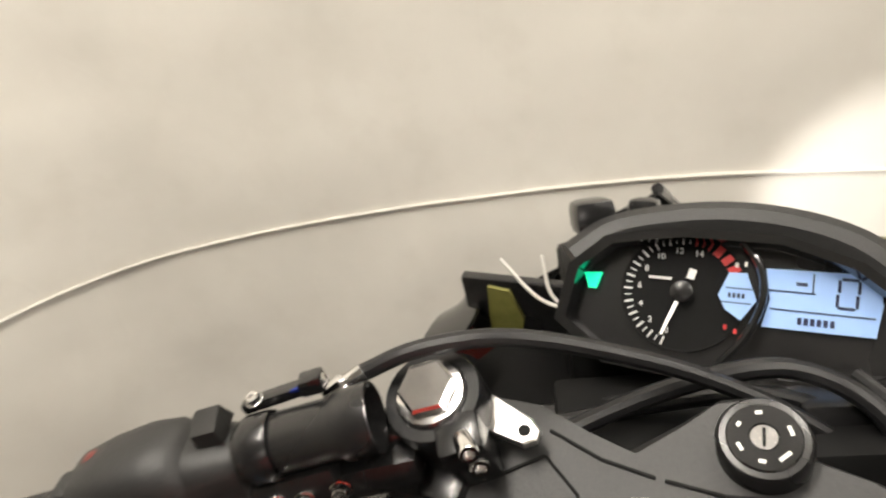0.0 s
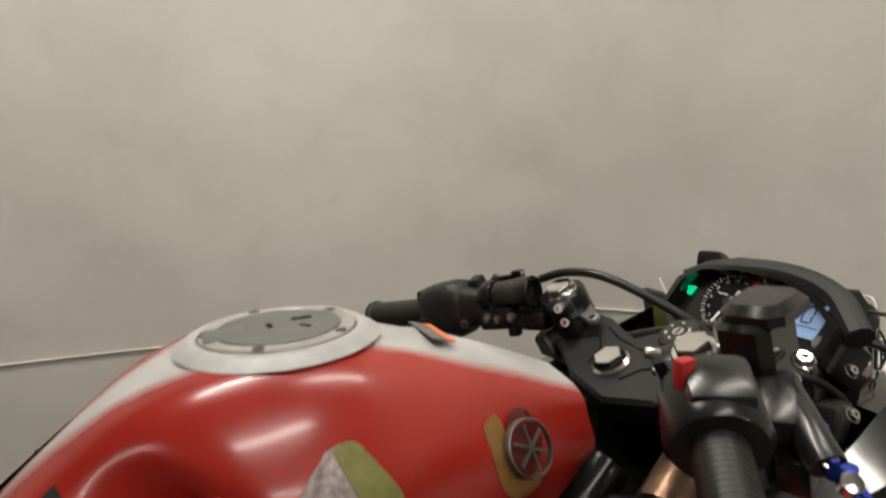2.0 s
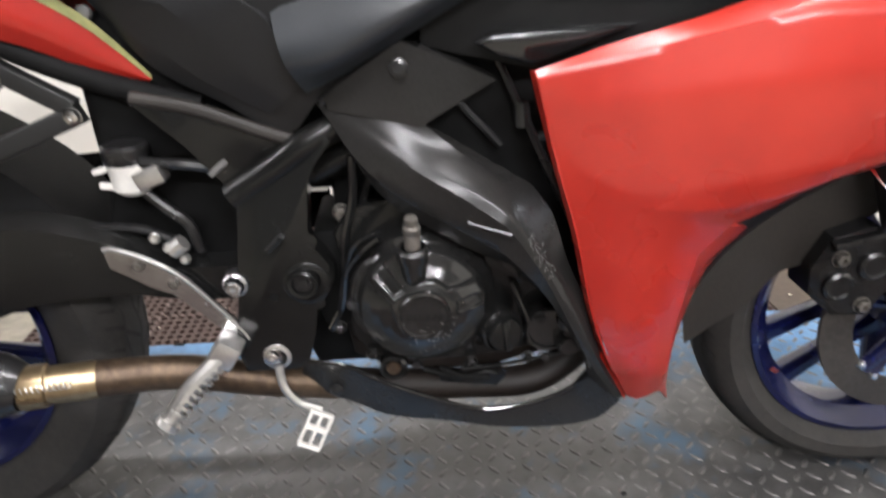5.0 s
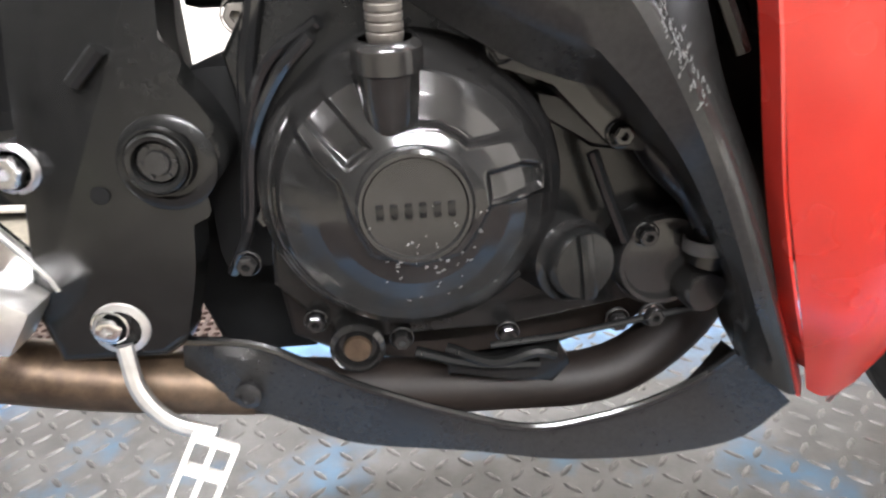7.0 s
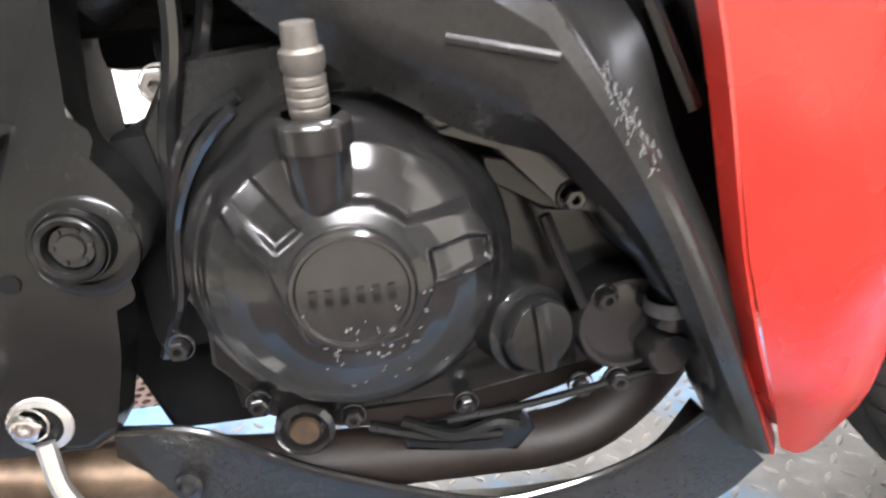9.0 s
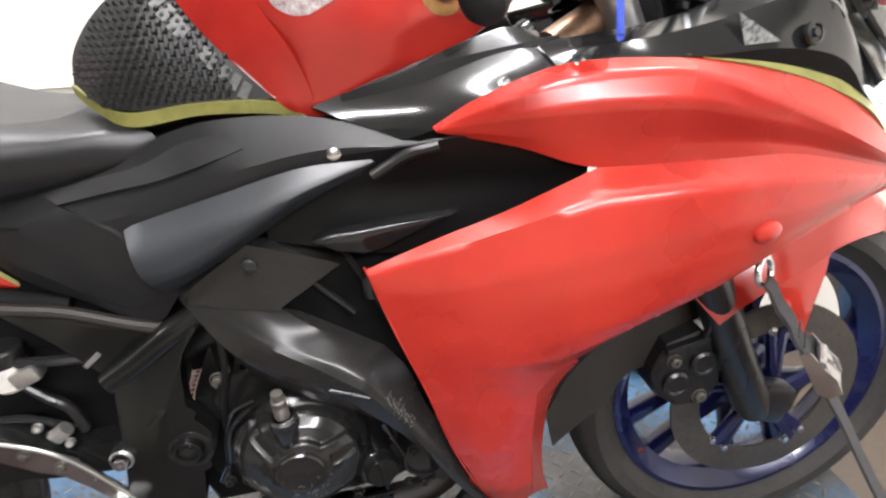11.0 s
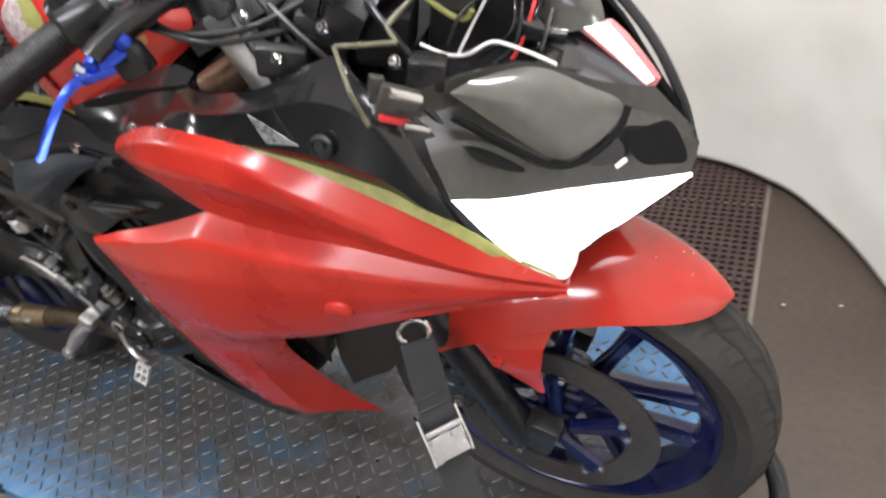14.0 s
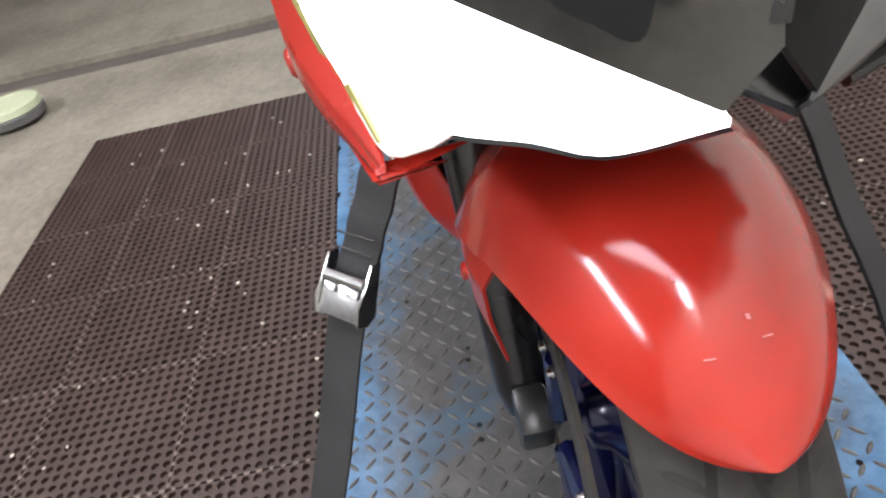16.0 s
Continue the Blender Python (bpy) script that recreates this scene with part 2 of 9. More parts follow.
WORNP = surface("worn_grey_print", (0.045, 0.045, 0.045), (0.13, 0.13, 0.128), 0.5, 0, 60, 200, 0.1)
BRONZE = surface("dull_bronze", (0.14, 0.075, 0.045), (0.34, 0.22, 0.14), 0.33, 0.8, 10, 90, 0.08)
STRAW = surface("straw_tinted_steel", (0.20, 0.14, 0.075), (0.42, 0.33, 0.20), 0.28, 0.9, 10, 90, 0.08)
POLISHED = surface("polished_alloy", (0.40, 0.40, 0.41), (0.58, 0.58, 0.59), 0.24, 1.0, 12, 120, 0.08)
PRIMER = surface("pale_primer", (0.34, 0.335, 0.33), (0.48, 0.47, 0.46), 0.4, 0, 14, 90, 0.1)
WHITEP = surface("white_plastic", (0.62, 0.60, 0.56), (0.78, 0.76, 0.72), 0.42, 0, 10, 120, 0.1)
CREAM = surface("cream_painted_metal", (0.52, 0.49, 0.40), (0.68, 0.65, 0.55), 0.5, 0, 12, 120, 0.2)
STRAP = surface("black_webbing", (0.012, 0.012, 0.013), (0.03, 0.03, 0.032), 0.7, 0, 20, 600, 0.5)
SHEETM = surface("smooth_brown_rubber", (0.038, 0.028, 0.0195), (0.069, 0.051, 0.037), 0.6, 0, 3, 60, 0.15)
MAT = surface("brown_rubber", (0.026, 0.0150, 0.0122), (0.055, 0.0325, 0.0265), 0.52, 0, 5, 110, 0.35)
CONCRETE = surface("concrete", (0.130, 0.115, 0.088), (0.270, 0.245, 0.196), 0.7, 0, 2.2, 34, 0.3, dist=0.004)
# Darker brown than the floor, for the channel and the far lift's rail.
CHANNEL_BROWN = surface("dark_channel", (0.06, 0.052, 0.045), (0.12, 0.105, 0.09), 0.85, 0, 4, 40, 0.5, dist=0.006)
# Walls are added round the place, dark so black parts reflect less.
WALL = surface("painted_wall", (0.13, 0.13, 0.125), (0.19, 0.185, 0.175), 0.7, 0, 1.2, 40, 0.15)
# Unseen ceiling, made pale to bounce light onto upward faces.
CEILING = surface("pale_ceiling_paint", (0.5, 0.49, 0.47), (0.6, 0.59, 0.57), 0.8, 0, 1.2, 40, 0.1)
CLOTH = cloth()
DECK = deck_steel()
BLUEP = surface("blue_deck_paint", (0.05, 0.14, 0.29), (0.11, 0.24, 0.42), 0.45, 0.1, 8, 70, 0.2)
RUST = surface("rusty_steel", (0.09, 0.045, 0.03), (0.2, 0.11, 0.08), 0.75, 0.2, 8, 70, 0.4)
LAMP = glow("lit_headlamp", (1.0, 0.97, 0.93), 5.0)
LCD = glow("lit_display", (0.27, 0.42, 0.72), 0.22)
LCD_DARK = surface("display_segments", (0.01, 0.015, 0.05), (0.015, 0.02, 0.06), 0.4)
LED = glow("green_indicator", (0.0, 0.9, 0.40), 0.9)
PRINT = surface("white_print", (0.62, 0.62, 0.6), (0.72, 0.72, 0.7), 0.5)
REDPRINT = surface("red_print", (0.4, 0.02, 0.02), (0.5, 0.03, 0.03), 0.5)
NEEDLE = glow("lit_needle", (1.0, 0.95, 0.9), 0.7)
ORANGE = surface("orange_sticker", (0.7, 0.16, 0.04), (0.8, 0.22, 0.06), 0.5)
TREAD = surface("worn_bright_steel", (0.045, 0.043, 0.042), (0.150, 0.145, 0.140), 0.42, 0.4, 9, 120, 0.1)
LENS_DARK = surface("smoked_lens", (0.008, 0.008, 0.009), (0.016, 0.016, 0.018), 0.35, 0, 6, 60, 0.0, 0.5)
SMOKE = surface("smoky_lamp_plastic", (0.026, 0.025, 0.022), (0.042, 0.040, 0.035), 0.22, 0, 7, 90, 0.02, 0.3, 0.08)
PANE = surface("grey_smoked_pane", (0.060, 0.058, 0.050), (0.085, 0.083, 0.072), 0.14, 0, 5, 60, 0.0, 0.5)
TUBE = glow("lit_tube", (1.0, 0.93, 0.82), 9.0)
SPECKLE = surface("worn_sticker", (0.13, 0.075, 0.075), (0.52, 0.46, 0.45), 0.45, 0, 150, 420, 0.3)
FLECK = surface("flecked_dark_sticker", (0.012, 0.014, 0.015), (0.36, 0.37, 0.36), 0.3, 0, 190, 420, 0.2)
PALE_LENS = surface("clear_lens_corner", (0.50, 0.38, 0.34), (0.62, 0.50, 0.45), 0.2, 0, 20, 90, 0.0, 0.3)
TAN = surface("rubbed_brown_paint", (0.20, 0.075, 0.020), (0.28, 0.17, 0.045), 0.5, 0, 40, 120, 0.1)
BADGE = surface("dark_red_badge", (0.10, 0.016, 0.014), (0.17, 0.03, 0.025), 0.3, 0.2, 30, 120, 0.1)
PINK = surface("clear_red_lens", (0.6, 0.2, 0.2), (0.75, 0.3, 0.3), 0.3)


# ---- mesh helpers ----
def spline(pts, count):
    """Points along a smooth curve through pts, evenly spread by length."""
    p = [Vector(q) for q in pts]
    if len(p) == 2:
        return [p[0].lerp(p[1], i / (count - 1)) for i in range(count)]
    ext = [2 * p[0] - p[1], *p, 2 * p[-1] - p[-2]]
    fine = []
    for i in range(len(p) - 1):
        a, b, c, d = ext[i : i + 4]
        for k in range(12):
            t = k / 12
            fine.append(0.5 * ((2 * b) + (c - a) * t + (2 * a - 5 * b + 4 * c - d) * t * t + (3 * b - a - 3 * c + d) * t**3))
    fine.append(p[-1])
    run = [0.0]
    for a, b in zip(fine, fine[1:]):
        run.append(run[-1] + (b - a).length)
    out, k = [], 0
    for i in range(count):
        want = run[-1] * i / (count - 1)
        while k < len(run) - 2 and run[k + 1] < want:
            k += 1
        span = run[k + 1] - run[k]
        out.append(fine[k].lerp(fine[k + 1], (want - run[k]) / span if span > 1e-9 else 0))
    return out


def loft(bm, rails, nu=20, nv=3, smooth=False, mirror=False):
    """A surface through rails, each a short list of points; smooth curves it across the rails too."""
    rows = [spline(r, nu) for r in rails]
    if smooth and len(rows) > 2:
        cols = [spline([r[i] for r in rows], nv * (len(rows) - 1) + 1) for i in range(nu)]
        rows = [[c[j] for c in cols] for j in range(len(cols[0]))]
    else:
        full = []
        for a, b in zip(rows, rows[1:]):
            full += [[p.lerp(q, j / nv) for p, q in zip(a, b)] for j in range(nv)]
        rows = full + [rows[-1]]
    verts = [[bm.verts.new((p.x, -p.y, p.z) if mirror else p) for p in r] for r in rows]
    faces = []
    for a, b in zip(verts, verts[1:]):
        for i in range(nu - 1):
            q = (a[i], a[i + 1], b[i + 1], b[i])
            try:
                faces.append(bm.faces.new(q[::-1] if mirror else q))
            except ValueError:
                pass
    return faces


def tube(bm, pts, r, segs=8, count=0, ends=True, r2=None):
    """A round tube along a smooth curve."""
    path = spline(pts, count or max(2, 5 * (len(pts) - 1) + 1)) if len(pts) > 2 else [Vector(p) for p in pts]
    rings, up = [], None
    for i, p in enumerate(path):
        d = (path[min(i + 1, len(path) - 1)] - path[max(i - 1, 0)]).normalized()
        if up is None:
            up = d.orthogonal().normalized()
        up = (up - d * up.dot(d)).normalized()
        side = d.cross(up)
        rr = r if r2 is None else r + (r2 - r) * i / (len(path) - 1)
        rings.append([bm.verts.new(p + rr * (math.cos(a) * up + math.sin(a) * side)) for a in (2 * math.pi * k / segs for k in range(segs))])
    for a, b in zip(rings, rings[1:]):
        for k in range(segs):
            bm.faces.new((a[k], a[(k + 1) % segs], b[(k + 1) % segs], b[k]))
    if ends:
        bm.faces.new(rings[0][::-1])
        bm.faces.new(rings[-1])


def lathe(bm, profile, m=Matrix(), segs=32):
    """Turns a profile of (radius, height) round z, then moves it by m."""
    rings = []
    for r, h in profile:
        if r < 1e-6:
            rings.append([bm.verts.new(m @ Vector((0, 0, h)))])
        else:
            rings.append([bm.verts.new(m @ Vector((r * math.cos(a), r * math.sin(a), h))) for a in (2 * math.pi * k / segs for k in range(segs))])
    for a, b in zip(rings, rings[1:]):
        for k in range(segs):
            q = [a[k % len(a)], a[(k + 1) % len(a)], b[(k + 1) % len(b)], b[k % len(b)]]
            u = []
            for w in q:
                if w not in u:
                    u.append(w)
            if len(u) > 2:
                bm.faces.new(u)


def prism(bm, outline, depth, m=Matrix(), bevel=0.0, taper=1.0):
    """A flat outline in local x, y, drawn up by depth along local z, with a rounded upper edge."""
    cx, cy = sum(p[0] for p in outline) / len(outline), sum(p[1] for p in outline) / len(outline)
    layers = [(1.0, 0.0), (1.0, depth - bevel), (None, depth)] if bevel else [(1.0, 0.0), (taper, depth)]
    rings = []
    for k, h in layers:
        ring = []
        for x, y in outline:
            if k is None:
                d = math.hypot(x - cx, y - cy) or 1.0
                f = max(0.2, 1 - bevel / d)
            else:
                f = k
            ring.append(bm.verts.new(m @ Vector((cx + (x - cx) * f, cy + (y - cy) * f, h))))
        rings.append(ring)
    n = len(outline)
    for a, b in zip(rings, rings[1:]):
        for k in range(n):
            bm.faces.new((a[k], a[(k + 1) % n], b[(k + 1) % n], b[k]))
    bm.faces.new(rings[0][::-1])
    bm.faces.new(rings[-1])


def rounded(bm, outline, depth, m=Matrix(), r=0.004, seg=4):
    """A flat outline drawn up by depth, with its upper edge rounded off by r."""
    low = [bm.verts.new(m @ Vector((x, y, 0))) for x, y in outline]
    top = [bm.verts.new(m @ Vector((x, y, depth))) for x, y in outline]
    n = len(outline)
    for k in range(n):
        bm.faces.new((low[k], low[(k + 1) % n], top[(k + 1) % n], top[k]))
    bm.faces.new(low[::-1])
    bm.faces.new(top)
    rim = [bm.edges.get((top[k], top[(k + 1) % n])) for k in range(n)]
    bmesh.ops.bevel(bm, geom=rim, offset=r, segments=seg, affect="EDGES", profile=0.5)
    bmesh.ops.recalc_face_normals(bm, faces=bm.faces)


def block(bm, size, m=Matrix(), bevel=0.004):
    made = bmesh.ops.create_cube(bm, size=1.0, matrix=m @ Matrix.Diagonal((*size, 1)))
    if bevel:
        edges = {e for v in made["verts"] for e in v.link_edges}
        bmesh.ops.bevel(bm, geom=list(edges), offset=bevel, segments=2, affect="EDGES", profile=0.6)


SIDE = Matrix(((1, 0, 0, 0), (0, 0, -1, 0), (0, 1, 0, 0), (0, 0, 0, 1)))  # local x, y, z -> world x, z, -y: faces the near side


def at_side(y):
    """The pose that lays an outline of (x, z) in the plane y and draws it towards -y."""
    return Matrix.Translation((0, y, 0)) @ SIDE


def facing(p, n):
    """A pose at p whose z axis points along n."""
    return Matrix.Translation(p) @ Vector(n).to_track_quat("Z", "Y").to_matrix().to_4x4()


def thicken(bm, t):
    bmesh.ops.recalc_face_normals(bm, faces=bm.faces)
    bmesh.ops.solidify(bm, geom=bm.faces[:], thickness=t)


def weld(bm, d=0.0004):
    bmesh.ops.remove_doubles(bm, verts=bm.verts, dist=d)




def finish(name, bm, material, sharp=35):
    me = bpy.data.meshes.new(name)
    bmesh.ops.recalc_face_normals(bm, faces=bm.faces)
    bm.to_mesh(me)
    bm.free()
    for mat in material if isinstance(material, (list, tuple)) else (material,):
        me.materials.append(mat)
    me.shade_smooth()
    me.set_sharp_from_angle(angle=radians(sharp))
    return new(name, me)


def part(name, bm, material, parent, label="", sharp=35):
    ob = finish(name, bm, material, sharp)
    ob.parent = parent
    if parent.type == "EMPTY":
        ob.location = -Vector(parent.location)
    return tagged(ob, label)


def thing(name, base, label, category, group=""):
    ob = new(name)
    ob.empty_display_size = 0.1
    ob.location = base
    return tagged(ob, label, category, group)


def solid(name, bm, material, label, category="", group="", kind="", sharp=35):
    return tagged(finish(name, bm, material, sharp), label, category, group, kind)


def bolt(bm, p, n, r=0.006, h=0.005, hexed=True):
    m = facing(p, n)
    lathe(bm, [(r * 1.35, 0), (r * 1.35, h * 0.25), (r * 1.2, h * 0.3)], m, 14)
    lathe(bm, [(r, h * 0.25), (r, h * 0.9), (r * 0.85, h), (r * 0.45, h), (r * 0.42, h * 0.5), (0, h * 0.5)], m, 6 if hexed else 14)


# ---- the room ----
FLOOR = -0.16
CEIL = 2.75


def slab(name, lo, hi, mat, label):
    bm = bmesh.new()
    c, s = [(a + b) / 2 for a, b in zip(lo, hi)], [b - a for a, b in zip(lo, hi)]
    block(bm, s, pose(*c), 0)
    return solid(name, bm, mat, label, kind="structure")


# floor in two slabs with a sunken channel between them
slab("floor", (-1.17, -4.5, FLOOR - 0.1), (4.0, 3.0, FLOOR), CONCRETE, "worn grey concrete workshop floor")
slab("floor_rear", (-9.0, -4.5, FLOOR - 0.1), (-1.40, 3.0, FLOOR), CONCRETE, "worn grey concrete workshop floor")
slab("floor_channel", (-1.40, -4.5, FLOOR - 0.1), (-1.17, 3.0, FLOOR - 0.03), CHANNEL_BROWN, "dark channel sunk into the concrete floor")
slab("wall_north", (-9.1, 3.0, FLOOR), (4.1, 3.12, CEIL), WALL, "plain grey workshop wall")
slab("wall_south", (-9.1, -4.62, FLOOR), (4.1, -4.5, CEIL), WALL, "plain grey workshop wall")
slab("wall_east", (4.0, -4.5, FLOOR), (4.12, 3.0, CEIL), WALL, "plain grey workshop wall")
slab("wall_west", (-9.12, -4.5, FLOOR), (-9.0, 3.0, CEIL), WALL, "plain grey workshop wall")
slab("ceiling", (-9.12, -4.62, CEIL), (4.12, 3.12, CEIL + 0.1), CEILING, "unseen pale ceiling that throws light back down")

# tube lights under the ceiling
# The first four follow highlights; the last three are added for sheet and rear.
for px, py, watts in ((0.9, -1.3, 26.0), (0.95, -3.45, 50.0), (2.2, -3.45, 50.0), (2.0, -0.2, 20.0), (0.9, 0.45, 46.0), (-2.6, -0.9, 20.0), (-5.8, -0.9, 20.0)):
    fx = thing("ceiling_light", (px, py, CEIL), "white ceiling fixture with a lit tube", "ceiling light", "ceiling lights")
    bm = bmesh.new()
    block(bm, (1.25, 0.12, 0.05), pose(px, py, CEIL - 0.025), 0.006)
    part("housing", bm, WHITEP, fx)
    bm = bmesh.new()
    tube(bm, [(px - 0.58, py, CEIL - 0.075), (px + 0.58, py, CEIL - 0.075)], 0.019, 12)
    part("tube", bm, TUBE, fx, "lit fluorescent tube")
    lamp = bpy.data.lights.new("tube_light", "AREA")
    lamp.shape, lamp.size, lamp.size_y, lamp.energy, lamp.color = "RECTANGLE", 1.2, 0.1, watts, (1.0, 0.93, 0.83)
    lob = new("tube_light", lamp)
    lob.matrix_world = pose(px, py, CEIL - 0.1)
# the beam of the lit headlamp
lamp = bpy.data.lights.new("headlamp_beam", "SPOT")
lamp.energy, lamp.spot_size, lamp.spot_blend, lamp.shadow_soft_size, lamp.color = 14.0, math.radians(60), 0.5, 0.02, (1.0, 0.95, 0.9)
lob = new("headlamp_beam", lamp)
lob.matrix_world = look((1.745, -0.055, 0.69), (2.30, -0.30, 0.50))

# the hung sheet, bent round the front corner of the lift
PLAN = [(-2.6, 1.75), (-1.2, 1.6), (0.3, 1.47), (1.15, 1.36), (1.6, 1.27), (1.83, 1.17), (1.96, 1.01), (2.09, 0.76), (2.20, 0.45), (2.29, 0.1), (2.42, -0.7), (2.6, -1.6)]
plan = spline([(x, y, 0) for x, y in PLAN], 190)


def sheet_at(i, z):
    a, b = plan[max(i - 1, 0)], plan[min(i + 1, len(plan) - 1)]
    d = (b - a).normalized()
    out = Vector((d.y, -d.x, 0))
    s = i * 0.03
    low = max(0.0, (0.62 - z) / 0.8)
    w = 0.012 * noise.noise(Vector((s * 1.7, z * 0.5, 1))) + 0.03 * low * noise.noise(Vector((s * 3.2, z * 0.35, 7)))
    w += 0.006 * noise.noise(Vector((s * 6, z * 5, 3))) + 0.012 * low * low
    return plan[i] + out * w + Vector((0, 0, z))


bm = bmesh.new()
zs = [-0.13 + 2.6 * (k / 70) ** 1.25 for k in range(71)]
grid = [[bm.verts.new(sheet_at(i, z)) for i in range(len(plan))] for z in zs]
for a, b in zip(grid, grid[1:]):
    for i in range(len(plan) - 1):
        bm.faces.new((a[i], a[i + 1], b[i + 1], b[i]))
thicken(bm, 0.002)
sheet = solid("backdrop_sheet", bm, CLOTH, "creased off-white cloth sheet hung behind the motorcycle", "sheet", sharp=180)
bm = bmesh.new()


def cord_z(i):
    p = plan[i]
    k = max(0.0, min(1.0, p.x / 1.3))
    return 0.622 - 0.053 * k + 0.055 * max(0.0, min(1.0, (1.3 - p.y) / 1.2)) * (p.x > 1.4) - 0.010 * max(0.0, 1 - abs(p.x - 1.78) / 0.40) - 0.004 * (p.x > 0.9) * (p.x < 1.6) + 0.004 * noise.noise(Vector((i * 0.08, 0, 5)))


tube(bm, [sheet_at(i, cord_z(i)) + Vector((-0.004, -0.006, 0)) for i in range(0, len(plan), 3)], 0.004, 6, 150)
part("cord", bm, CLOTH, sheet, "pale cord seam across the sheet")

# ---- lift table ----
DX0, DX1, DY = -0.68, 1.80, 0.39
lift = thing("lift_table", (0.6, 0, FLOOR), "low motorcycle lift with a worn blue chequer plate deck", "lift table")
bm = bmesh.new()
block(bm, (DX1 - DX0, 2 * DY, 0.012), pose((DX0 + DX1) / 2, 0, -0.010), 0.002)
part("deck", bm, DECK, lift, "worn steel deck with remains of blue paint")
bm = bmesh.new()
rnd = random.Random(4)
pitch = 0.0265
for i in range(int((DX1 - DX0 - 0.03) / pitch)):
    for j in range(int(2 * (DY - 0.03) / pitch)):
        x, y = DX0 + 0.02 + i * pitch, -DY + 0.035 + j * pitch
        a = radians(45 if (i + j) % 2 else -45)
        c, s = math.cos(a), math.sin(a)
        pts = [(-0.0125, 0, 0), (-0.0060, -0.0034, 0.0), (0.0060, -0.0034, 0.0), (0.0125, 0, 0), (0.0060, 0.0034, 0.0), (-0.0060, 0.0034, 0.0)]
        ring = [bm.verts.new((x + c * u - s * v, y + s * u + c * v, -0.0041)) for u, v, _ in pts]
        top = [bm.verts.new((x + c * u * 0.62 - s * v * 0.45, y + s * u * 0.62 + c * v * 0.45, -0.0022)) for u, v, _ in pts]
        for k in range(6):
            bm.faces.new((ring[k], ring[(k + 1) % 6], top[(k + 1) % 6], top[k]))
        bm.faces.new(top)
tagged(part("tread_pattern", bm, TREAD, lift, "raised lozenges of the chequer plate"), kind="stuff")
for s in (-1, 1):
    bm = bmesh.new()
    block(bm, (DX1 - DX0, 0.035, 0.07), pose((DX0 + DX1) / 2, s * (DY - 0.022), -0.052), 0.004)
    part("side_rail", bm, BLUEP, lift, "blue painted side rail")
    for k in range(9):
        x = -0.5 + k * 0.226
        bm = bmesh.new()
        block(bm, (0.022, 0.012, 0.018), pose(x + 0.0, s * (DY - 0.001), -0.012), 0.002)
        part("edge_lug", bm, DARK, lift, "dark slot lug on the deck edge")
for x in (DX0 + 0.02, DX1 - 0.02):
    bm = bmesh.new()
    block(bm, (0.035, 2 * DY - 0.09, 0.07), pose(x, 0, -0.052), 0.004)
    part("end_rail", bm, BLUEP, lift)
for s in (-1, 1):
    bm = bmesh.new()
    block(bm, (2.2, 0.05, 0.06), pose(0.6, s * 0.3, -0.128), 0.004)
    part("base_beam", bm, RUST, lift, "rusty base beam")
for x, y in ((1.194, -0.072), (1.222, -0.157), (1.197, -0.154), (1.353, -0.159), (1.379, -0.16), (1.194, 0.2), (1.6, -0.2), (1.63, -0.2), (1.05, -0.25), (1.53, 0.31), (0.9, -0.2)):
    bm = bmesh.new()
    lathe(bm, [(0.0045, 0), (0.0045, 0.0004), (0, 0.0004)], pose(x, y, -0.0038), 10)
    part("hole", bm, DARK, lift)

# curved black tube of the wheel stop, at the front of the deck
stop = thing("wheel_stop", (1.83, 0, 0), "bent black steel tube of a wheel stop on the deck", "wheel stop")
bm = bmesh.new()
tube(bm, [(1.80, 0.06, 0.20), (1.845, 0.035, 0.19), (1.875, 0.0, 0.15), (1.878, -0.05, 0.10), (1.845, -0.105, 0.045), (1.79, -0.150, 0.006)], 0.014, 12, 26)
tube(bm, [(1.80, 0.06, 0.20), (1.77, 0.10, 0.12), (1.77, 0.12, 0.01)], 0.014, 12, 14)
part("bent_tube", bm, GLOSS, stop)

# ---- rubber mats ----
TILE, HOLES = 0.314, 14


def mat_mesh():
    bm = bmesh.new()
    p, r, h = TILE / HOLES, TILE / HOLES * 0.36, 0.014
    for i in range(HOLES):
        for j in range(HOLES):
            cx, cy = (i + 0.5) * p, (j + 0.5) * p
            outer = [(-0.5, -0.5), (0, -0.5), (0.5, -0.5), (0.5, 0), (0.5, 0.5), (0, 0.5), (-0.5, 0.5), (-0.5, 0)]
            o = [bm.verts.new((cx + u * p, cy + v * p, h)) for u, v in outer]
            t = [bm.verts.new((cx + r * math.cos(radians(225 + 45 * k)), cy + r * math.sin(radians(225 + 45 * k)), h)) for k in range(8)]
            b = [bm.verts.new((cx + (v.co.x - cx) * 0.8, cy + (v.co.y - cy) * 0.85, h - 0.009)) for v in t]
            for k in range(8):
                bm.faces.new((o[k], o[(k + 1) % 8], t[(k + 1) % 8], t[k]))
                bm.faces.new((t[k], t[(k + 1) % 8], b[(k + 1) % 8], b[k]))
            bm.faces.new(b[::-1])
    for a, b in (((0, 0), (TILE, 0)), ((TILE, 0), (TILE, TILE)), ((TILE, TILE), (0, TILE)), ((0, TILE), (0, 0))):
        bm.faces.new([bm.verts.new((*a, 0)), bm.verts.new((*b, 0)), bm.verts.new((*b, h)), bm.verts.new((*a, h))])
    weld(bm, 0.0003)
    return bm


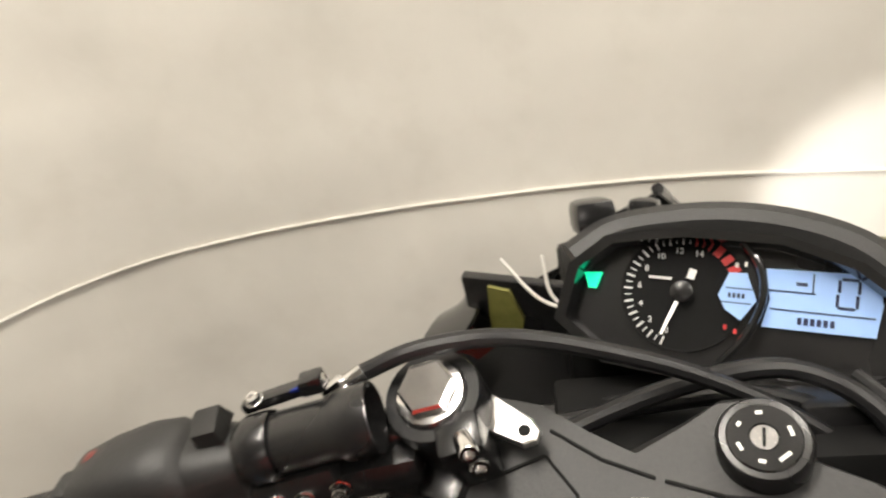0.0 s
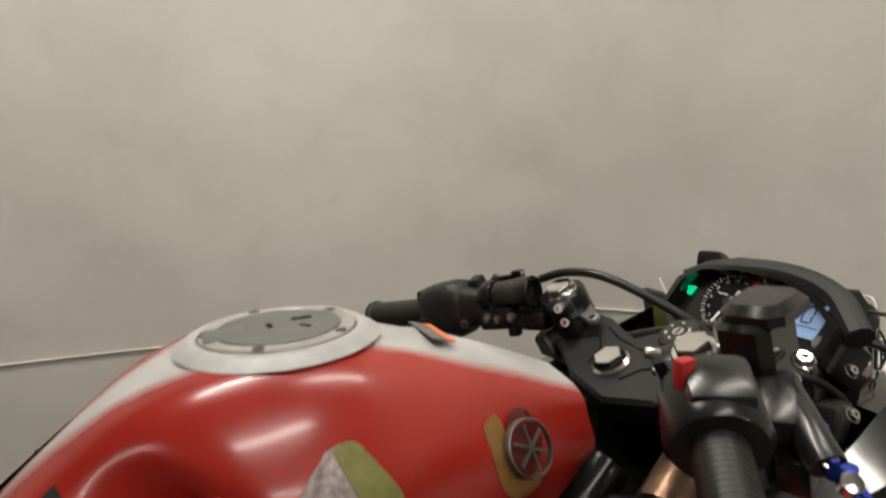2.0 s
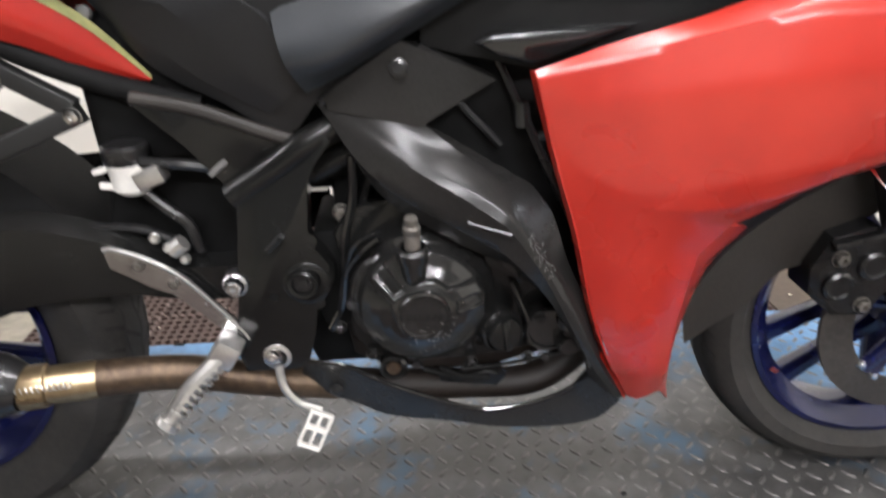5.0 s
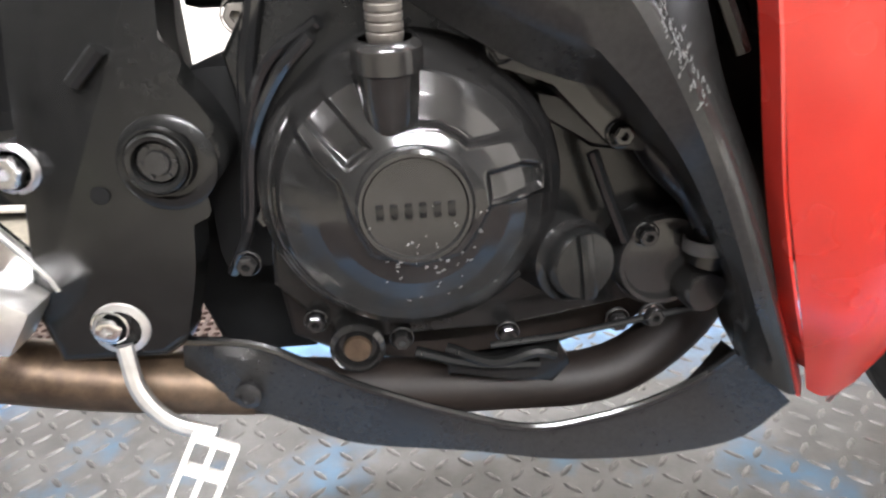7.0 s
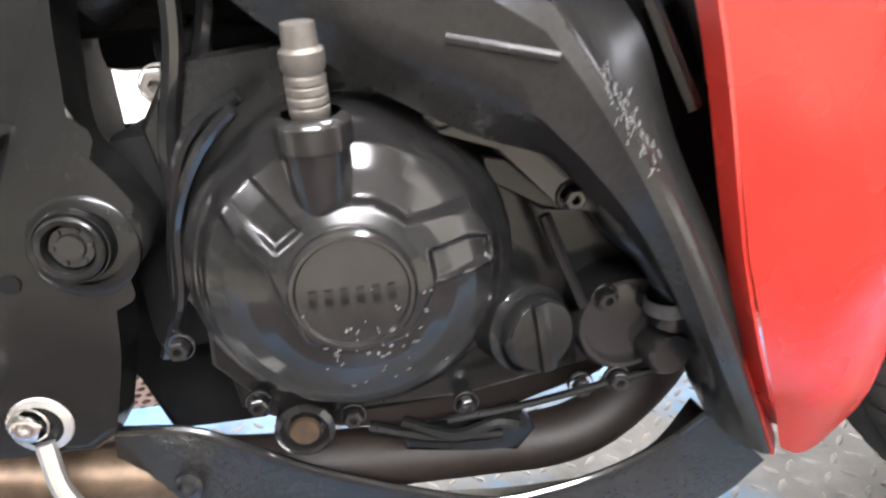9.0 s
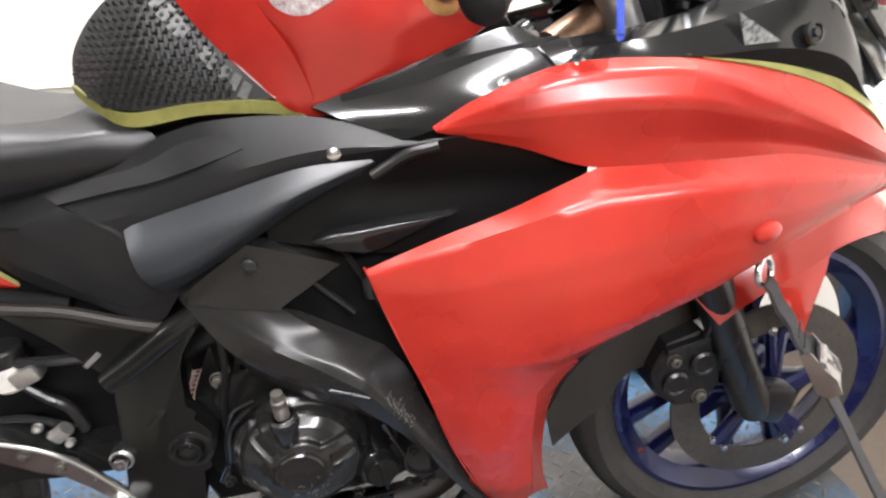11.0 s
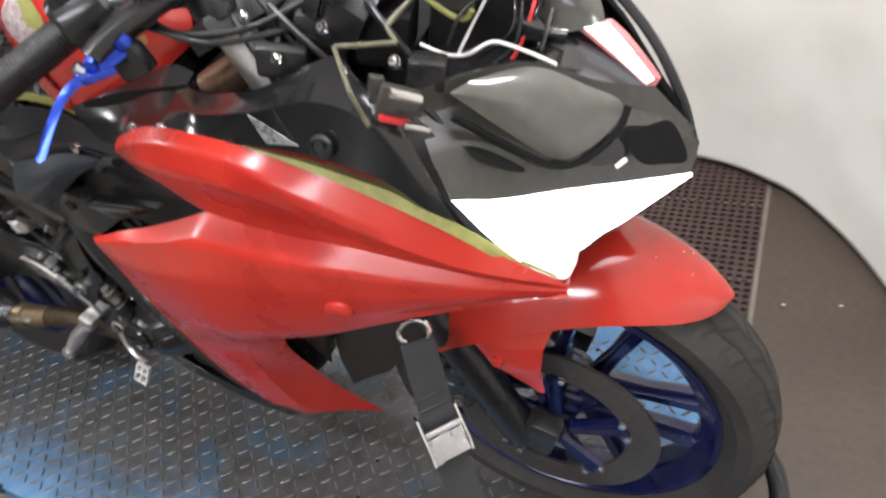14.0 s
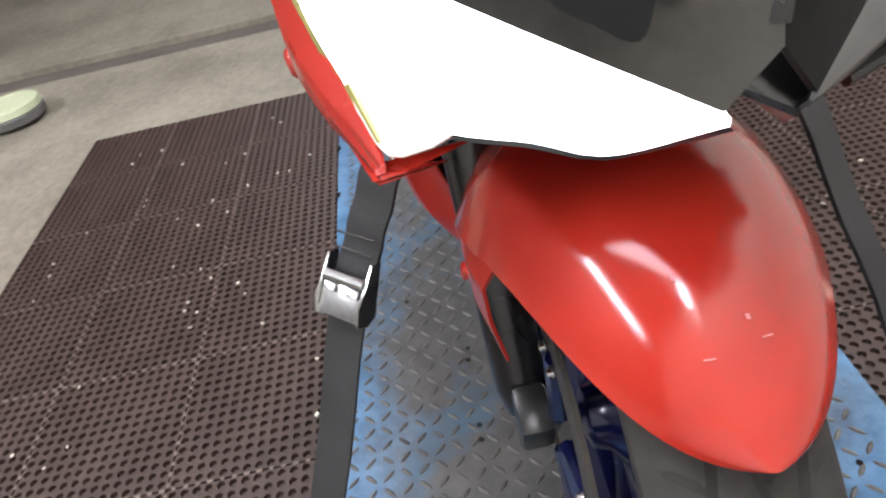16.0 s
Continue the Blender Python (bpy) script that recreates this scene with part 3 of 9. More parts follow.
first = solid("rubber_mat", mat_mesh(), MAT, "brown rubber floor mat with round drain holes beside the lift", "rubber mat", "drain mats on the floor")
first.location = (-0.34, -0.425 - TILE, FLOOR)
GAP = 0.004
for i in range(9):
    for j in range(3):
        if i or j:
            copy_thing(first, pose(-0.34 + i * (TILE + GAP), -0.425 - TILE - j * (TILE + GAP), FLOOR))
for i in range(6):
    for j in range(3):
        copy_thing(first, pose(-0.1 + i * (TILE + GAP), 0.425 + j * (TILE + GAP), FLOOR))
# pale dots added along the joints, standing for floor that shows between the mats
bm = bmesh.new()
rnd = random.Random(12)
for x0, y0, nx, ny in ((-0.34, -0.425 - 3 * TILE - 2 * GAP, 9, 3), (-0.1, 0.425, 6, 3)):
    step = TILE + GAP
    for i in range(1, nx):
        for k in range(ny * HOLES):
            block(bm, (0.0060, rnd.uniform(0.006, 0.012), 0.002), pose(x0 + i * step - GAP / 2, y0 + k * step / HOLES + 0.011, FLOOR + 0.0138), 0)
    for j in range(1, ny):
        for k in range(nx * HOLES):
            block(bm, (rnd.uniform(0.006, 0.012), 0.0060, 0.002), pose(x0 + k * step / HOLES + 0.011, y0 + j * step - GAP / 2, FLOOR + 0.0138), 0)
solid("joint_dots", bm, JOINT_DOT, "pale dots on the mat joints, standing for floor showing through", "grit", kind="stuff")
bm = bmesh.new()
block(bm, (0.84, 1.76, 0.010), pose(2.235, 0.46, FLOOR + 0.005), 0.003)
solid("rubber_sheet", bm, SHEETM, "smooth brown rubber sheet ahead of the lift", "rubber sheet")

# ---- the motorcycle ----
bike = thing("motorcycle", (0.9, 0, 0), "half-stripped red and black sport motorcycle strapped on the blue lift", "motorcycle")
FA, RA = Vector((1.575, 0, 0.281)), Vector((0.222, 0, 0.306))


def wheel(axle, r_tyre, width, r_rim, name, discs):
    """A wheel under the bike: tyre with tread blocks, blue rim with five forked spokes, hub and discs."""
    turn = Matrix.Translation(axle) @ pose(0, 0, 0, 90, 0, 0)
    bm = bmesh.new()
    w = width / 2
    prof = [(r_rim, -w * 0.62), (r_rim + 0.012, -w * 0.74), (r_tyre * 0.84, -w * 0.98), (r_tyre * 0.90, -w), (r_tyre * 0.955, -w * 0.8), (r_tyre * 0.985, -w * 0.5), (r_tyre, 0)]
    prof += [(r, -h) for r, h in prof[-2::-1]]
    lathe(bm, prof, turn, 72)
    root = part(name, bm, RUBBER, bike, "worn black rubber tyre")
    bm = bmesh.new()
    half = [(r_tyre * 0.90, 1.0), (r_tyre * 0.955, 0.8), (r_tyre * 0.985, 0.5), (r_tyre, 0.0)]

    def skin(v):
        """Radius of the tyre at v from -1 to 1 across its width."""
        q = abs(v)
        for (r1, v1), (r0, v0) in zip(half, half[1:]):
            if q >= v0:
                return r0 + (r1 - r0) * (q - v0) / (v1 - v0)
        return r_tyre

    def cut(line, wide):
        pts = [Vector(((skin(v) + 0.0005) * math.cos(a), (skin(v) + 0.0005) * math.sin(a), v * w)) for a, v in line]
        rows = []
        for i, q in enumerate(pts):
            d = (pts[min(i + 1, len(pts) - 1)] - pts[max(i - 1, 0)]).normalized()
            side = d.cross(Vector((q.x, q.y, 0)).normalized())
            rows.append((bm.verts.new(turn @ (q - side * wide * 0.9)), bm.verts.new(turn @ (q + side * wide * 0.9))))
        for (a0, a1), (b0, b1) in zip(rows, rows[1:]):
            bm.faces.new((a0, a1, b1, b0))

    steps = 32
    for k in range(steps):
        a0, da = 2 * math.pi * k / steps, 2 * math.pi / steps
        for sgn in (-1, 1):
            off = a0 + (0.5 * da if sgn > 0 else 0)
            cut([(off + da * t, sgn * (0.44 + 0.05 * math.sin(6.283 * t))) for t in (0, 0.25, 0.5, 0.75, 1.0)], 0.0035)
            cut([(off + 0.1 * da * t, sgn * (0.05 + 0.1 * t)) for t in range(5)], 0.0030)
            cut([(off + 0.5 * da + 0.06 * da * t, sgn * (0.45 + 0.09 * t)) for t in range(5)], 0.0032)
            cut([(off + 0.06 * da * t, sgn * (0.55 + 0.09 * t)) for t in range(4)], 0.0026)
        cut([(a0 + da * t, 0.05 * math.sin(6.283 * t)) for t in (0, 0.25, 0.5, 0.75, 1.0)], 0.0028)
    tagged(part("tread", bm, GROOVE, root, "cut grooves of the tyre tread"), kind="stuff")
    bm = bmesh.new()
    ri = r_rim - 0.022
    lathe(bm, [(r_rim + 0.004, -w * 0.72), (r_rim - 0.004, -w * 0.74), (r_rim - 0.010, -w * 0.60), (ri - 0.004, -w * 0.35), (ri - 0.008, 0), (ri - 0.004, w * 0.35), (r_rim - 0.01, w * 0.6), (r_rim - 0.004, w * 0.74), (r_rim + 0.004, w * 0.72), (r_rim - 0.002, 0), (r_rim + 0.004, -w * 0.72)], turn, 72)
    rim = part("rim", bm, RIM, root, "dark blue painted cast rim")
    for k in range(5):
        for off in (-0.40, 0.40):
            bm = bmesh.new()
            a = 2 * math.pi * k / 5 + 0.55
            p0, p1 = Vector((0.045 * math.cos(a), 0.045 * math.sin(a), 0)), Vector((ri * math.cos(a + off), ri * math.sin(a + off), 0))
            d = (p1 - p0).normalized()
            n = Vector((-d.y, d.x, 0))
            sect = []
            for t, ww, th in ((0, 0.014, 0.020), (0.5, 0.0095, 0.014), (1, 0.013, 0.017)):
                c = p0.lerp(p1, t)
                sect.append([bm.verts.new(turn @ (c + n * u * ww + Vector((0, 0, v * th)))) for u, v in ((-1, -0.5), (-0.6, -1), (0.6, -1), (1, -0.5), (1, 0.5), (0.6, 1), (-0.6, 1), (-1, 0.5))])
            for s0, s1 in zip(sect, sect[1:]):
                for q in range(8):
                    bm.faces.new((s0[q], s0[(q + 1) % 8], s1[(q + 1) % 8], s1[q]))
            part("spoke", bm, RIM, root, sharp=50)
    bm = bmesh.new()
    lathe(bm, [(0, -0.05), (0.014, -0.05), (0.03, -0.045), (0.034, -0.03), (0.05, -0.018), (0.05, 0.018), (0.034, 0.03), (0.03, 0.045), (0.014, 0.05), (0, 0.05)], turn, 32)
    part("hub", bm, RIM, root, sharp=50)
    for y, r in discs:
        bm = bmesh.new()
        tm = Matrix.Translation(axle + Vector((0, y, 0))) @ pose(0, 0, 0, 90, 0, 0)
        lathe(bm, [(r * 0.70, -0.0025), (r, -0.0025), (r, 0.0025), (r * 0.70, 0.0025), (r * 0.70, -0.0025)], tm, 64)
        disc = part("brake_disc", bm, DISC, root, "worn steel brake disc", 30)
        for k in range(5):
            bm = bmesh.new()
            a = 2 * math.pi * k / 5
            p0, p1 = Vector((0.03 * math.cos(a), 0.03 * math.sin(a), 0)), Vector((r * 0.74 * math.cos(a + 0.2), r * 0.74 * math.sin(a + 0.2), 0))
            tube(bm, [tm @ p0, tm @ p1], 0.011, 8, r2=0.009)
            tube(bm, [tm @ p0, tm @ Vector((r * 0.72 * math.cos(a + 0.36), r * 0.72 * math.sin(a + 0.36), 0))], 0.010, 8, r2=0.008)
            part("carrier_arm", bm, RIM, disc)
            for turn_by, reach in ((0.10, 0.72), (0.36, 0.72)):
                bm = bmesh.new()
                bolt(bm, tm @ Vector((r * reach * math.cos(a + turn_by), r * reach * math.sin(a + turn_by), 0.004)), (0, -1, 0), 0.0048, 0.006, False)
                part("disc_bolt", bm, CHROME, disc, "bright disc bolt")
    return root


front_wheel = wheel(FA, 0.287, 0.112, 0.218, "front_wheel", ((-0.070, 0.149),))
bm = bmesh.new()
block(bm, (0.012, 0.002, 0.007), pose(1.400, -0.0405, 0.182, 0, 35, 0), 0.0008)
part("rim_sticker", bm, BADGE, front_wheel, "small red mark on the rim")
rear_wheel = wheel(RA, 0.311, 0.142, 0.218, "rear_wheel", ((-0.075, 0.11),))

# --- fork ---
ST = pose(1.284, 0.001, 0.885, 0, -24, -6)  # steering head: local x ahead, y left, z along the steering axis


def st(x, y, z):
    return ST @ Vector((x, y, z))


for s in (-1, 1):
    bm = bmesh.new()
    top, low = st(0.024, s * 0.101, 0.03), Vector((1.575 - 0.045, s * 0.098, 0.30))
    tube(bm, [top, top.lerp(low, 0.55)], 0.0205, 20)
    leg = part("fork_tube", bm, ALU, bike, "bare steel fork tube")
    bm = bmesh.new()
    a = top.lerp(low, 0.5)
    lathe(bm, [(0.0215, 0), (0.029, 0.0), (0.029, 0.03), (0.027, 0.05), (0.027, (low - a).length), (0.02, (low - a).length + 0.03), (0, (low - a).length + 0.035)], facing(a, low - a), 22)
    part("slider", bm, BLACK, leg, "black lower fork leg")
    bm = bmesh.new()
    block(bm, (0.05, 0.034, 0.06), pose(1.565, s * 0.094, 0.285, 0, 20, 0), 0.008)
    part("axle_clamp", bm, BLACK, leg)
    bm = bmesh.new()
    lathe(bm, [(0.0175, -0.012), (0.0175, 0.006), (0.0165, 0.008), (0.013, 0.0085)], ST @ pose(0.024, s * 0.101, 0.034), 24)
    lathe(bm, [(0.0145, 0.008), (0.0145, 0.013), (0.0130, 0.0145), (0, 0.0145)], ST @ pose(0.024, s * 0.101, 0.034), 6)
    part("fork_cap", bm, CHROME, leg, "bright hexagonal fork cap")
# lower yoke
bm = bmesh.new()
prism(bm, [(-0.03, -0.05), (-0.01, -0.135), (0.035, -0.135), (0.045, -0.05), (0.045, 0.05), (0.035, 0.135), (-0.01, 0.135), (-0.03, 0.05)], 0.035, ST @ pose(0, 0, -0.22), 0.004)
part("lower_yoke", bm, BLACK, bike)
# top yoke: a black casting with raised webs
bm = bmesh.new()
prism(bm, [(-0.035, -0.03), (-0.03, 0.03), (-0.012, 0.075), (-0.018, 0.125), (0.005, 0.138), (0.034, 0.132), (0.044, 0.105), (0.048, 0.066), (0.0415, 0.040), (0.0380, 0.0165), (0.057, -0.002), (0.073, -0.016), (0.079, -0.032), (0.072, -0.048), (0.0560, -0.057), (0.053, -0.080), (0.044, -0.105), (0.034, -0.132), (0.005, -0.138), (-0.018, -0.125), (-0.012, -0.075)], 0.024, ST @ pose(0, 0, -0.022), 0.004)
yoke = part("top_yoke", bm, GRAIN, bike, "black cast top yoke")
for s in (-1, 1):
    bm = bmesh.new()
    prism(bm, [(0.022, s * 0.082), (0.020, s * 0.058), (0.024, s * 0.053), (0.029, s * 0.053), (0.033, s * 0.058), (0.040, s * 0.084)][:: s], 0.005, ST @ pose(0, 0, 0.014), 0.001)
    ear = part("ear", bm, ALU, yoke, "bare metal lug with a hole")
    bm = bmesh.new()
    lathe(bm, [(0.0030, 0), (0.0030, 0.0006), (0, 0.0006)], ST @ pose(0.0265, s * 0.0595, 0.0187), 14)
    part("lug_hole", bm, DARK, ear)
for s in (-1, 1):
    for pts in (((0.0355, 0.0536), (0.029, 0.0266), (0.028, 0.002)), ((0.006, 0.072), (0.0230, 0.052), (0.0104, 0.032), (-0.010, 0.024))):
        bm = bmesh.new()
        for a, b in zip(pts, pts[1:]):
            d = Vector((b[0] - a[0], (b[1] - a[1]) * s, 0))
            block(bm, (d.length, 0.0016, 0.0016), ST @ pose((a[0] + b[0]) / 2, s * (a[1] + b[1]) / 2, 0.0024, 0, 0, math.degrees(math.atan2(d.y, d.x))), 0.0004)
        part("web_line", bm, DARK, yoke, "dark line cast into the yoke")
bm = bmesh.new()
lathe(bm, [(0.0180, 0), (0.0180, 0.004), (0.0155, 0.006)], ST @ pose(0, 0, 0.001), 28)
lathe(bm, [(0.0142, 0.005), (0.0142, 0.011), (0.0130, 0.0125), (0, 0.0125)], ST @ pose(0, 0, 0.001), 6)
part("stem_nut", bm, CHROME, yoke, "bright hexagonal steering stem nut")
IGN = ST @ pose(0.053, -0.037, 0.004) @ Matrix.Scale(0.70, 4)
bm = bmesh.new()
lathe(bm, [(0.0, -0.03), (0.027, -0.03), (0.027, 0.013), (0.0245, 0.017), (0.021, 0.0172)], IGN, 32)
part("ignition_housing", bm, BLACK, yoke)
bm = bmesh.new()
lathe(bm, [(0.0215, 0.0165), (0.0200, 0.0185), (0.0085, 0.0185), (0.008, 0.0165)], IGN, 32)
ign = part("ignition_ring", bm, GLOSS, yoke, "glossy black ignition switch ring with marks")
bm = bmesh.new()
lathe(bm, [(0.0082, 0.0165), (0.0074, 0.0180), (0, 0.0180)], IGN, 24)
barrel = part("key_barrel", bm, CHROME, ign, "bright key barrel")
bm = bmesh.new()
block(bm, (0.011, 0.0018, 0.001), IGN @ pose(0, 0, 0.0181, 0, 0, 10), 0)
part("key_slot", bm, DARK, barrel.parent)
for k, (a, wd) in enumerate(((20, 0.004), (75, 0.003), (130, 0.005), (185, 0.004), (235, 0.008), (300, 0.006))):
    bm = bmesh.new()
    block(bm, (0.0022, wd, 0.0004), IGN @ pose(0, 0, 0.0187) @ pose(0, 0, 0, 0, 0, a) @ pose(0.0150, 0, 0), 0)
    part("mark", bm, PRINT, ign)

# --- handlebars ---
BARS = {1: (st(0.024, 0.101, 0.018), Vector((1.236, 0.217, 0.897)), Vector((1.175, 0.345, 0.871))), -1: (st(0.024, -0.101, 0.018), Vector((1.208, -0.185, 0.925)), Vector((1.127, -0.290, 0.880)))}
for s, (root, mid, end) in BARS.items():
    bm = bmesh.new()
    lathe(bm, [(0.018, -0.020), (0.0235, -0.020), (0.0245, -0.016), (0.0245, 0.022), (0.0235, 0.025), (0.018, 0.025), (0.018, -0.020)], ST @ pose(0.024, s * 0.101, 0.014), 28)
    block(bm, (0.020, 0.022, 0.040), ST @ pose(0.010, s * 0.081, 0.020, 0, 0, s * 35), 0.004)
    block(bm, (0.022, 0.024, 0.026), ST @ pose(-0.004, s * 0.094, -0.004), 0.005)
    clamp = part("bar_clamp", bm, BLACK, bike, "black clip-on bar clamp")
    for z in (0.020, 0.037):
        bm = bmesh.new()
        lathe(bm, [(0.0, 0), (0.0048, 0), (0.0048, 0.011), (0.0043, 0.012), (0.0027, 0.012), (0.0027, 0.008), (0, 0.008)], facing(st(0.009, s * 0.078, z), st(0.000, s * 0.068, z + 0.006) - st(0.009, s * 0.078, z)), 14)
        part("clamp_bolt", bm, CHROME, clamp, "bright socket bolt")
    bm = bmesh.new()
    d = (end - mid).normalized()
    tube(bm, [root - d * 0.01, mid, end], 0.0111, 14)
    bar = part("handlebar", bm, BLACK, clamp, "black handlebar tube")
    bm = bmesh.new()
    L = (end - mid).length
    prof = [(0.0, L + 0.004), (0.012, L + 0.004), (0.0185, L), (0.019, L - 0.006)]
    h = L - 0.008
    while h > (0.018 if s < 0 else 0.042):
        prof += [(0.0166, h), (0.0166, h - 0.0026), (0.0162, h - 0.0030), (0.0162, h - 0.0036)]
        h -= 0.0042
    prof += [(0.0205, h), (0.0205, h - 0.006), (0.012, h - 0.007)]
    lathe(bm, prof, facing(mid, end - mid), 22)
    part("grip", bm, GRIP, bike, "ribbed black rubber grip")

# left switch block and clutch perch
p, e = BARS[1][1], BARS[1][2]
m = facing(p, e - p)
bm = bmesh.new()
rows = []
for h, up, down, wide in ((0.046, 0.014, 0.014, 0.014), (0.045, 0.025, 0.024, 0.021), (0.038, 0.031, 0.031, 0.025), (0.020, 0.0345, 0.039, 0.028), (0.000, 0.036, 0.040, 0.030), (-0.014, 0.034, 0.035, 0.028), (-0.018, 0.030, 0.030, 0.025), (-0.020, 0.027, 0.027, 0.023), (-0.036, 0.025, 0.025, 0.022), (-0.044, 0.021, 0.022, 0.020), (-0.047, 0.012, 0.012, 0.012)):
    ring = []
    for k in range(29):
        a = 2 * math.pi * k / 28
        c, q = math.cos(a), math.sin(a)
        c, q = math.copysign(abs(c) ** 0.62, c), math.copysign(abs(q) ** 0.62, q)
        ring.append(m @ Vector((0.86 * wide * c, (0.92 * up if q > 0 else 0.86 * down) * q + 0.002, h)))
    rows.append(ring)
loft(bm, rows, 29, 1)
block(bm, (0.022, 0.022, 0.026), m @ pose(0.006, -0.034, 0.026, 12, 0, 0), 0.004)
block(bm, (0.018, 0.016, 0.014), m @ pose(0.006, 0.020, 0.042, -12, 0, 0), 0.004)
prism(bm, [(-0.010, 0.0), (0.010, 0.0), (0.010, 0.008), (-0.004, 0.012)], 0.014, m @ pose(-0.004, 0.025, -0.040), 0.002)
weld(bm)
sw = part("left_switch_block", bm, GRAIN, bike, "black handlebar switch block", 40)
bm = bmesh.new()
lathe(bm, [(0.0, 0.0), (0.008, 0.0), (0.008, 0.012), (0.006, 0.014), (0, 0.014)], m @ pose(0.012, -0.030, 0.040, 0, 60, 0), 14)
block(bm, (0.010, 0.008, 0.012), m @ pose(0.022, -0.006, 0.034), 0.003)
part("switch_button", bm, BLACK, sw)
bm = bmesh.new()
block(bm, (0.008, 0.006, 0.009), m @ pose(-0.004, 0.029, 0.030), 0.002)
part("horn_button", bm, BADGE, sw, "small dull red button")
bm = bmesh.new()
bolt(bm, m @ Vector((0.0225, -0.012, -0.024)), m.to_3x3() @ Vector((0.95, -0.2, -0.2)), 0.0048, 0.003, False)
part("switch_screw", bm, STEEL, sw, "dull screw")
bm = bmesh.new()
lathe(bm, [(0.0, -0.046), (0.0135, -0.046), (0.0145, -0.049), (0.0145, -0.093), (0.0165, -0.096), (0.0165, -0.112), (0.0140, -0.112), (0.0130, -0.102), (0.0, -0.100)], m @ pose(0.004, 0.0150, 0), 26)
lathe(bm, [(0.0158, -0.050), (0.0164, -0.052), (0.0164, -0.062), (0.0158, -0.064)], m @ pose(0.004, 0.0150, 0), 26)
block(bm, (0.026, 0.026, 0.046), m @ pose(0.004, -0.010, -0.063), 0.006)
block(bm, (0.022, 0.020, 0.050), m @ pose(0.002, -0.016, -0.098, -4, 0, 0), 0.007)
block(bm, (0.012, 0.012, 0.012), m @ pose(0.006, -0.026, -0.079), 0.003)
perch = part("clutch_perch", bm, BLACK, bike, "black clutch lever perch with a hollow end")
for q in ((0.017, -0.008, -0.055), (0.017, -0.010, -0.068), (0.017, -0.009, -0.0865)):
    bm = bmesh.new()
    bolt(bm, m @ Vector(q), m.to_3x3() @ Vector((1, 0, 0)), 0.0040, 0.005, False)
    part("perch_bolt", bm, CHROME, perch)
bm = bmesh.new()
tube(bm, [(1.298, 0.136, 0.938), (1.310, 0.110, 0.948), (1.325, 0.075, 0.950), (1.341, 0.037, 0.939), (1.358, -0.014, 0.918), (1.372, -0.065, 0.885), (1.375, -0.10, 0.85)], 0.0046, 10, 44)
part("clutch_cable", bm, TEXTURED, bike, "black clutch cable arching over the yoke")
for pts, r in (
    (((1.318, 0.075, 0.872), (1.335, 0.050, 0.886), (1.358, 0.012, 0.900), (1.376, -0.03, 0.911), (1.385, -0.060, 0.908), (1.378, -0.090, 0.895), (1.36, -0.115, 0.86)), 0.0052),
    (((1.345, 0.10, 0.862), (1.352, 0.06, 0.876), (1.366, 0.01, 0.888), (1.382, -0.04, 0.893), (1.386, -0.08, 0.885)), 0.0042),
    (((1.37, 0.09, 0.855), (1.378, 0.04, 0.868), (1.390, -0.01, 0.876), (1.395, -0.06, 0.876)), 0.006),
):
    bm = bmesh.new()
    tube(bm, pts, r, 10, 36)
    part("control_cable", bm, TEXTURED, bike, "black cable sweeping between yoke and dash")
bm = bmesh.new()
lathe(bm, [(0.0, 0), (0.006, 0), (0.0065, 0.010), (0.0045, 0.012), (0.0045, 0.022), (0, 0.022)], facing((1.286, 0.150, 0.930), (0.5, -0.65, 0.4)), 12)
part("cable_adjuster", bm, CHROME, perch)
bm = bmesh.new()
block(bm, (0.008, 0.006, 0.044), m @ pose(-0.012, 0.030, -0.070, 3, 0, 0), 0.002)
block(bm, (0.010, 0.009, 0.012), m @ pose(-0.010, 0.033, -0.086), 0.002)
cl = part("clutch_lever", bm, GLOSS, bike, "stub of the black clutch lever")
bm = bmesh.new()
block(bm, (0.006, 0.003, 0.011), m @ pose(-0.011, 0.0318, -0.080, 3, 0, 0), 0.001)
part("blue_insert", bm, ANOD, cl, "blue anodised lever insert")
for h in (-0.056, -0.090):
    bm = bmesh.new()
    bolt(bm, m @ Vector((-0.010, 0.032, h)), m.to_3x3() @ Vector((0.3, 1, 0)), 0.0032, 0.004)
    part("lever_bolt", bm, CHROME, cl, "bright bolt")
# right switch block, brake lever and reservoir
p, e = BARS[-1][1], BARS[-1][2]
m = facing(p, e - p)
bm = bmesh.new()
lathe(bm, [(0.0, -0.03), (0.02, -0.03), (0.030, -0.026), (0.031, 0.012), (0.027, 0.018), (0.012, 0.019)], m, 26)
block(bm, (0.040, 0.046, 0.040), m @ pose(0.002, 0.012, -0.008), 0.010)
sw = part("throttle_housing", bm, BLACK, bike, "black throttle housing")
bm = bmesh.new()
block(bm, (0.012, 0.009, 0.020), facing(Vector((1.196, -0.174, 0.957)), (0, 0, 1)) @ pose(0, 0, 0), 0.003)
part("stop_switch", bm, REDPRINT, sw, "red engine stop switch")
RES = Vector((1.285, -0.153, 0.958))
bm = bmesh.new()
prism(bm, [(0.020, -0.013), (0.014, -0.020), (-0.014, -0.020), (-0.020, -0.013), (-0.020, 0.013), (-0.014, 0.020), (0.014, 0.020), (0.020, 0.013)], 0.040, Matrix.Translation(RES + Vector((0, 0, -0.026))) @ pose(0, 0, 0, -6, -8, 12) @ Matrix.Diagonal((1.08, 1.0, 1, 1)), 0.004)
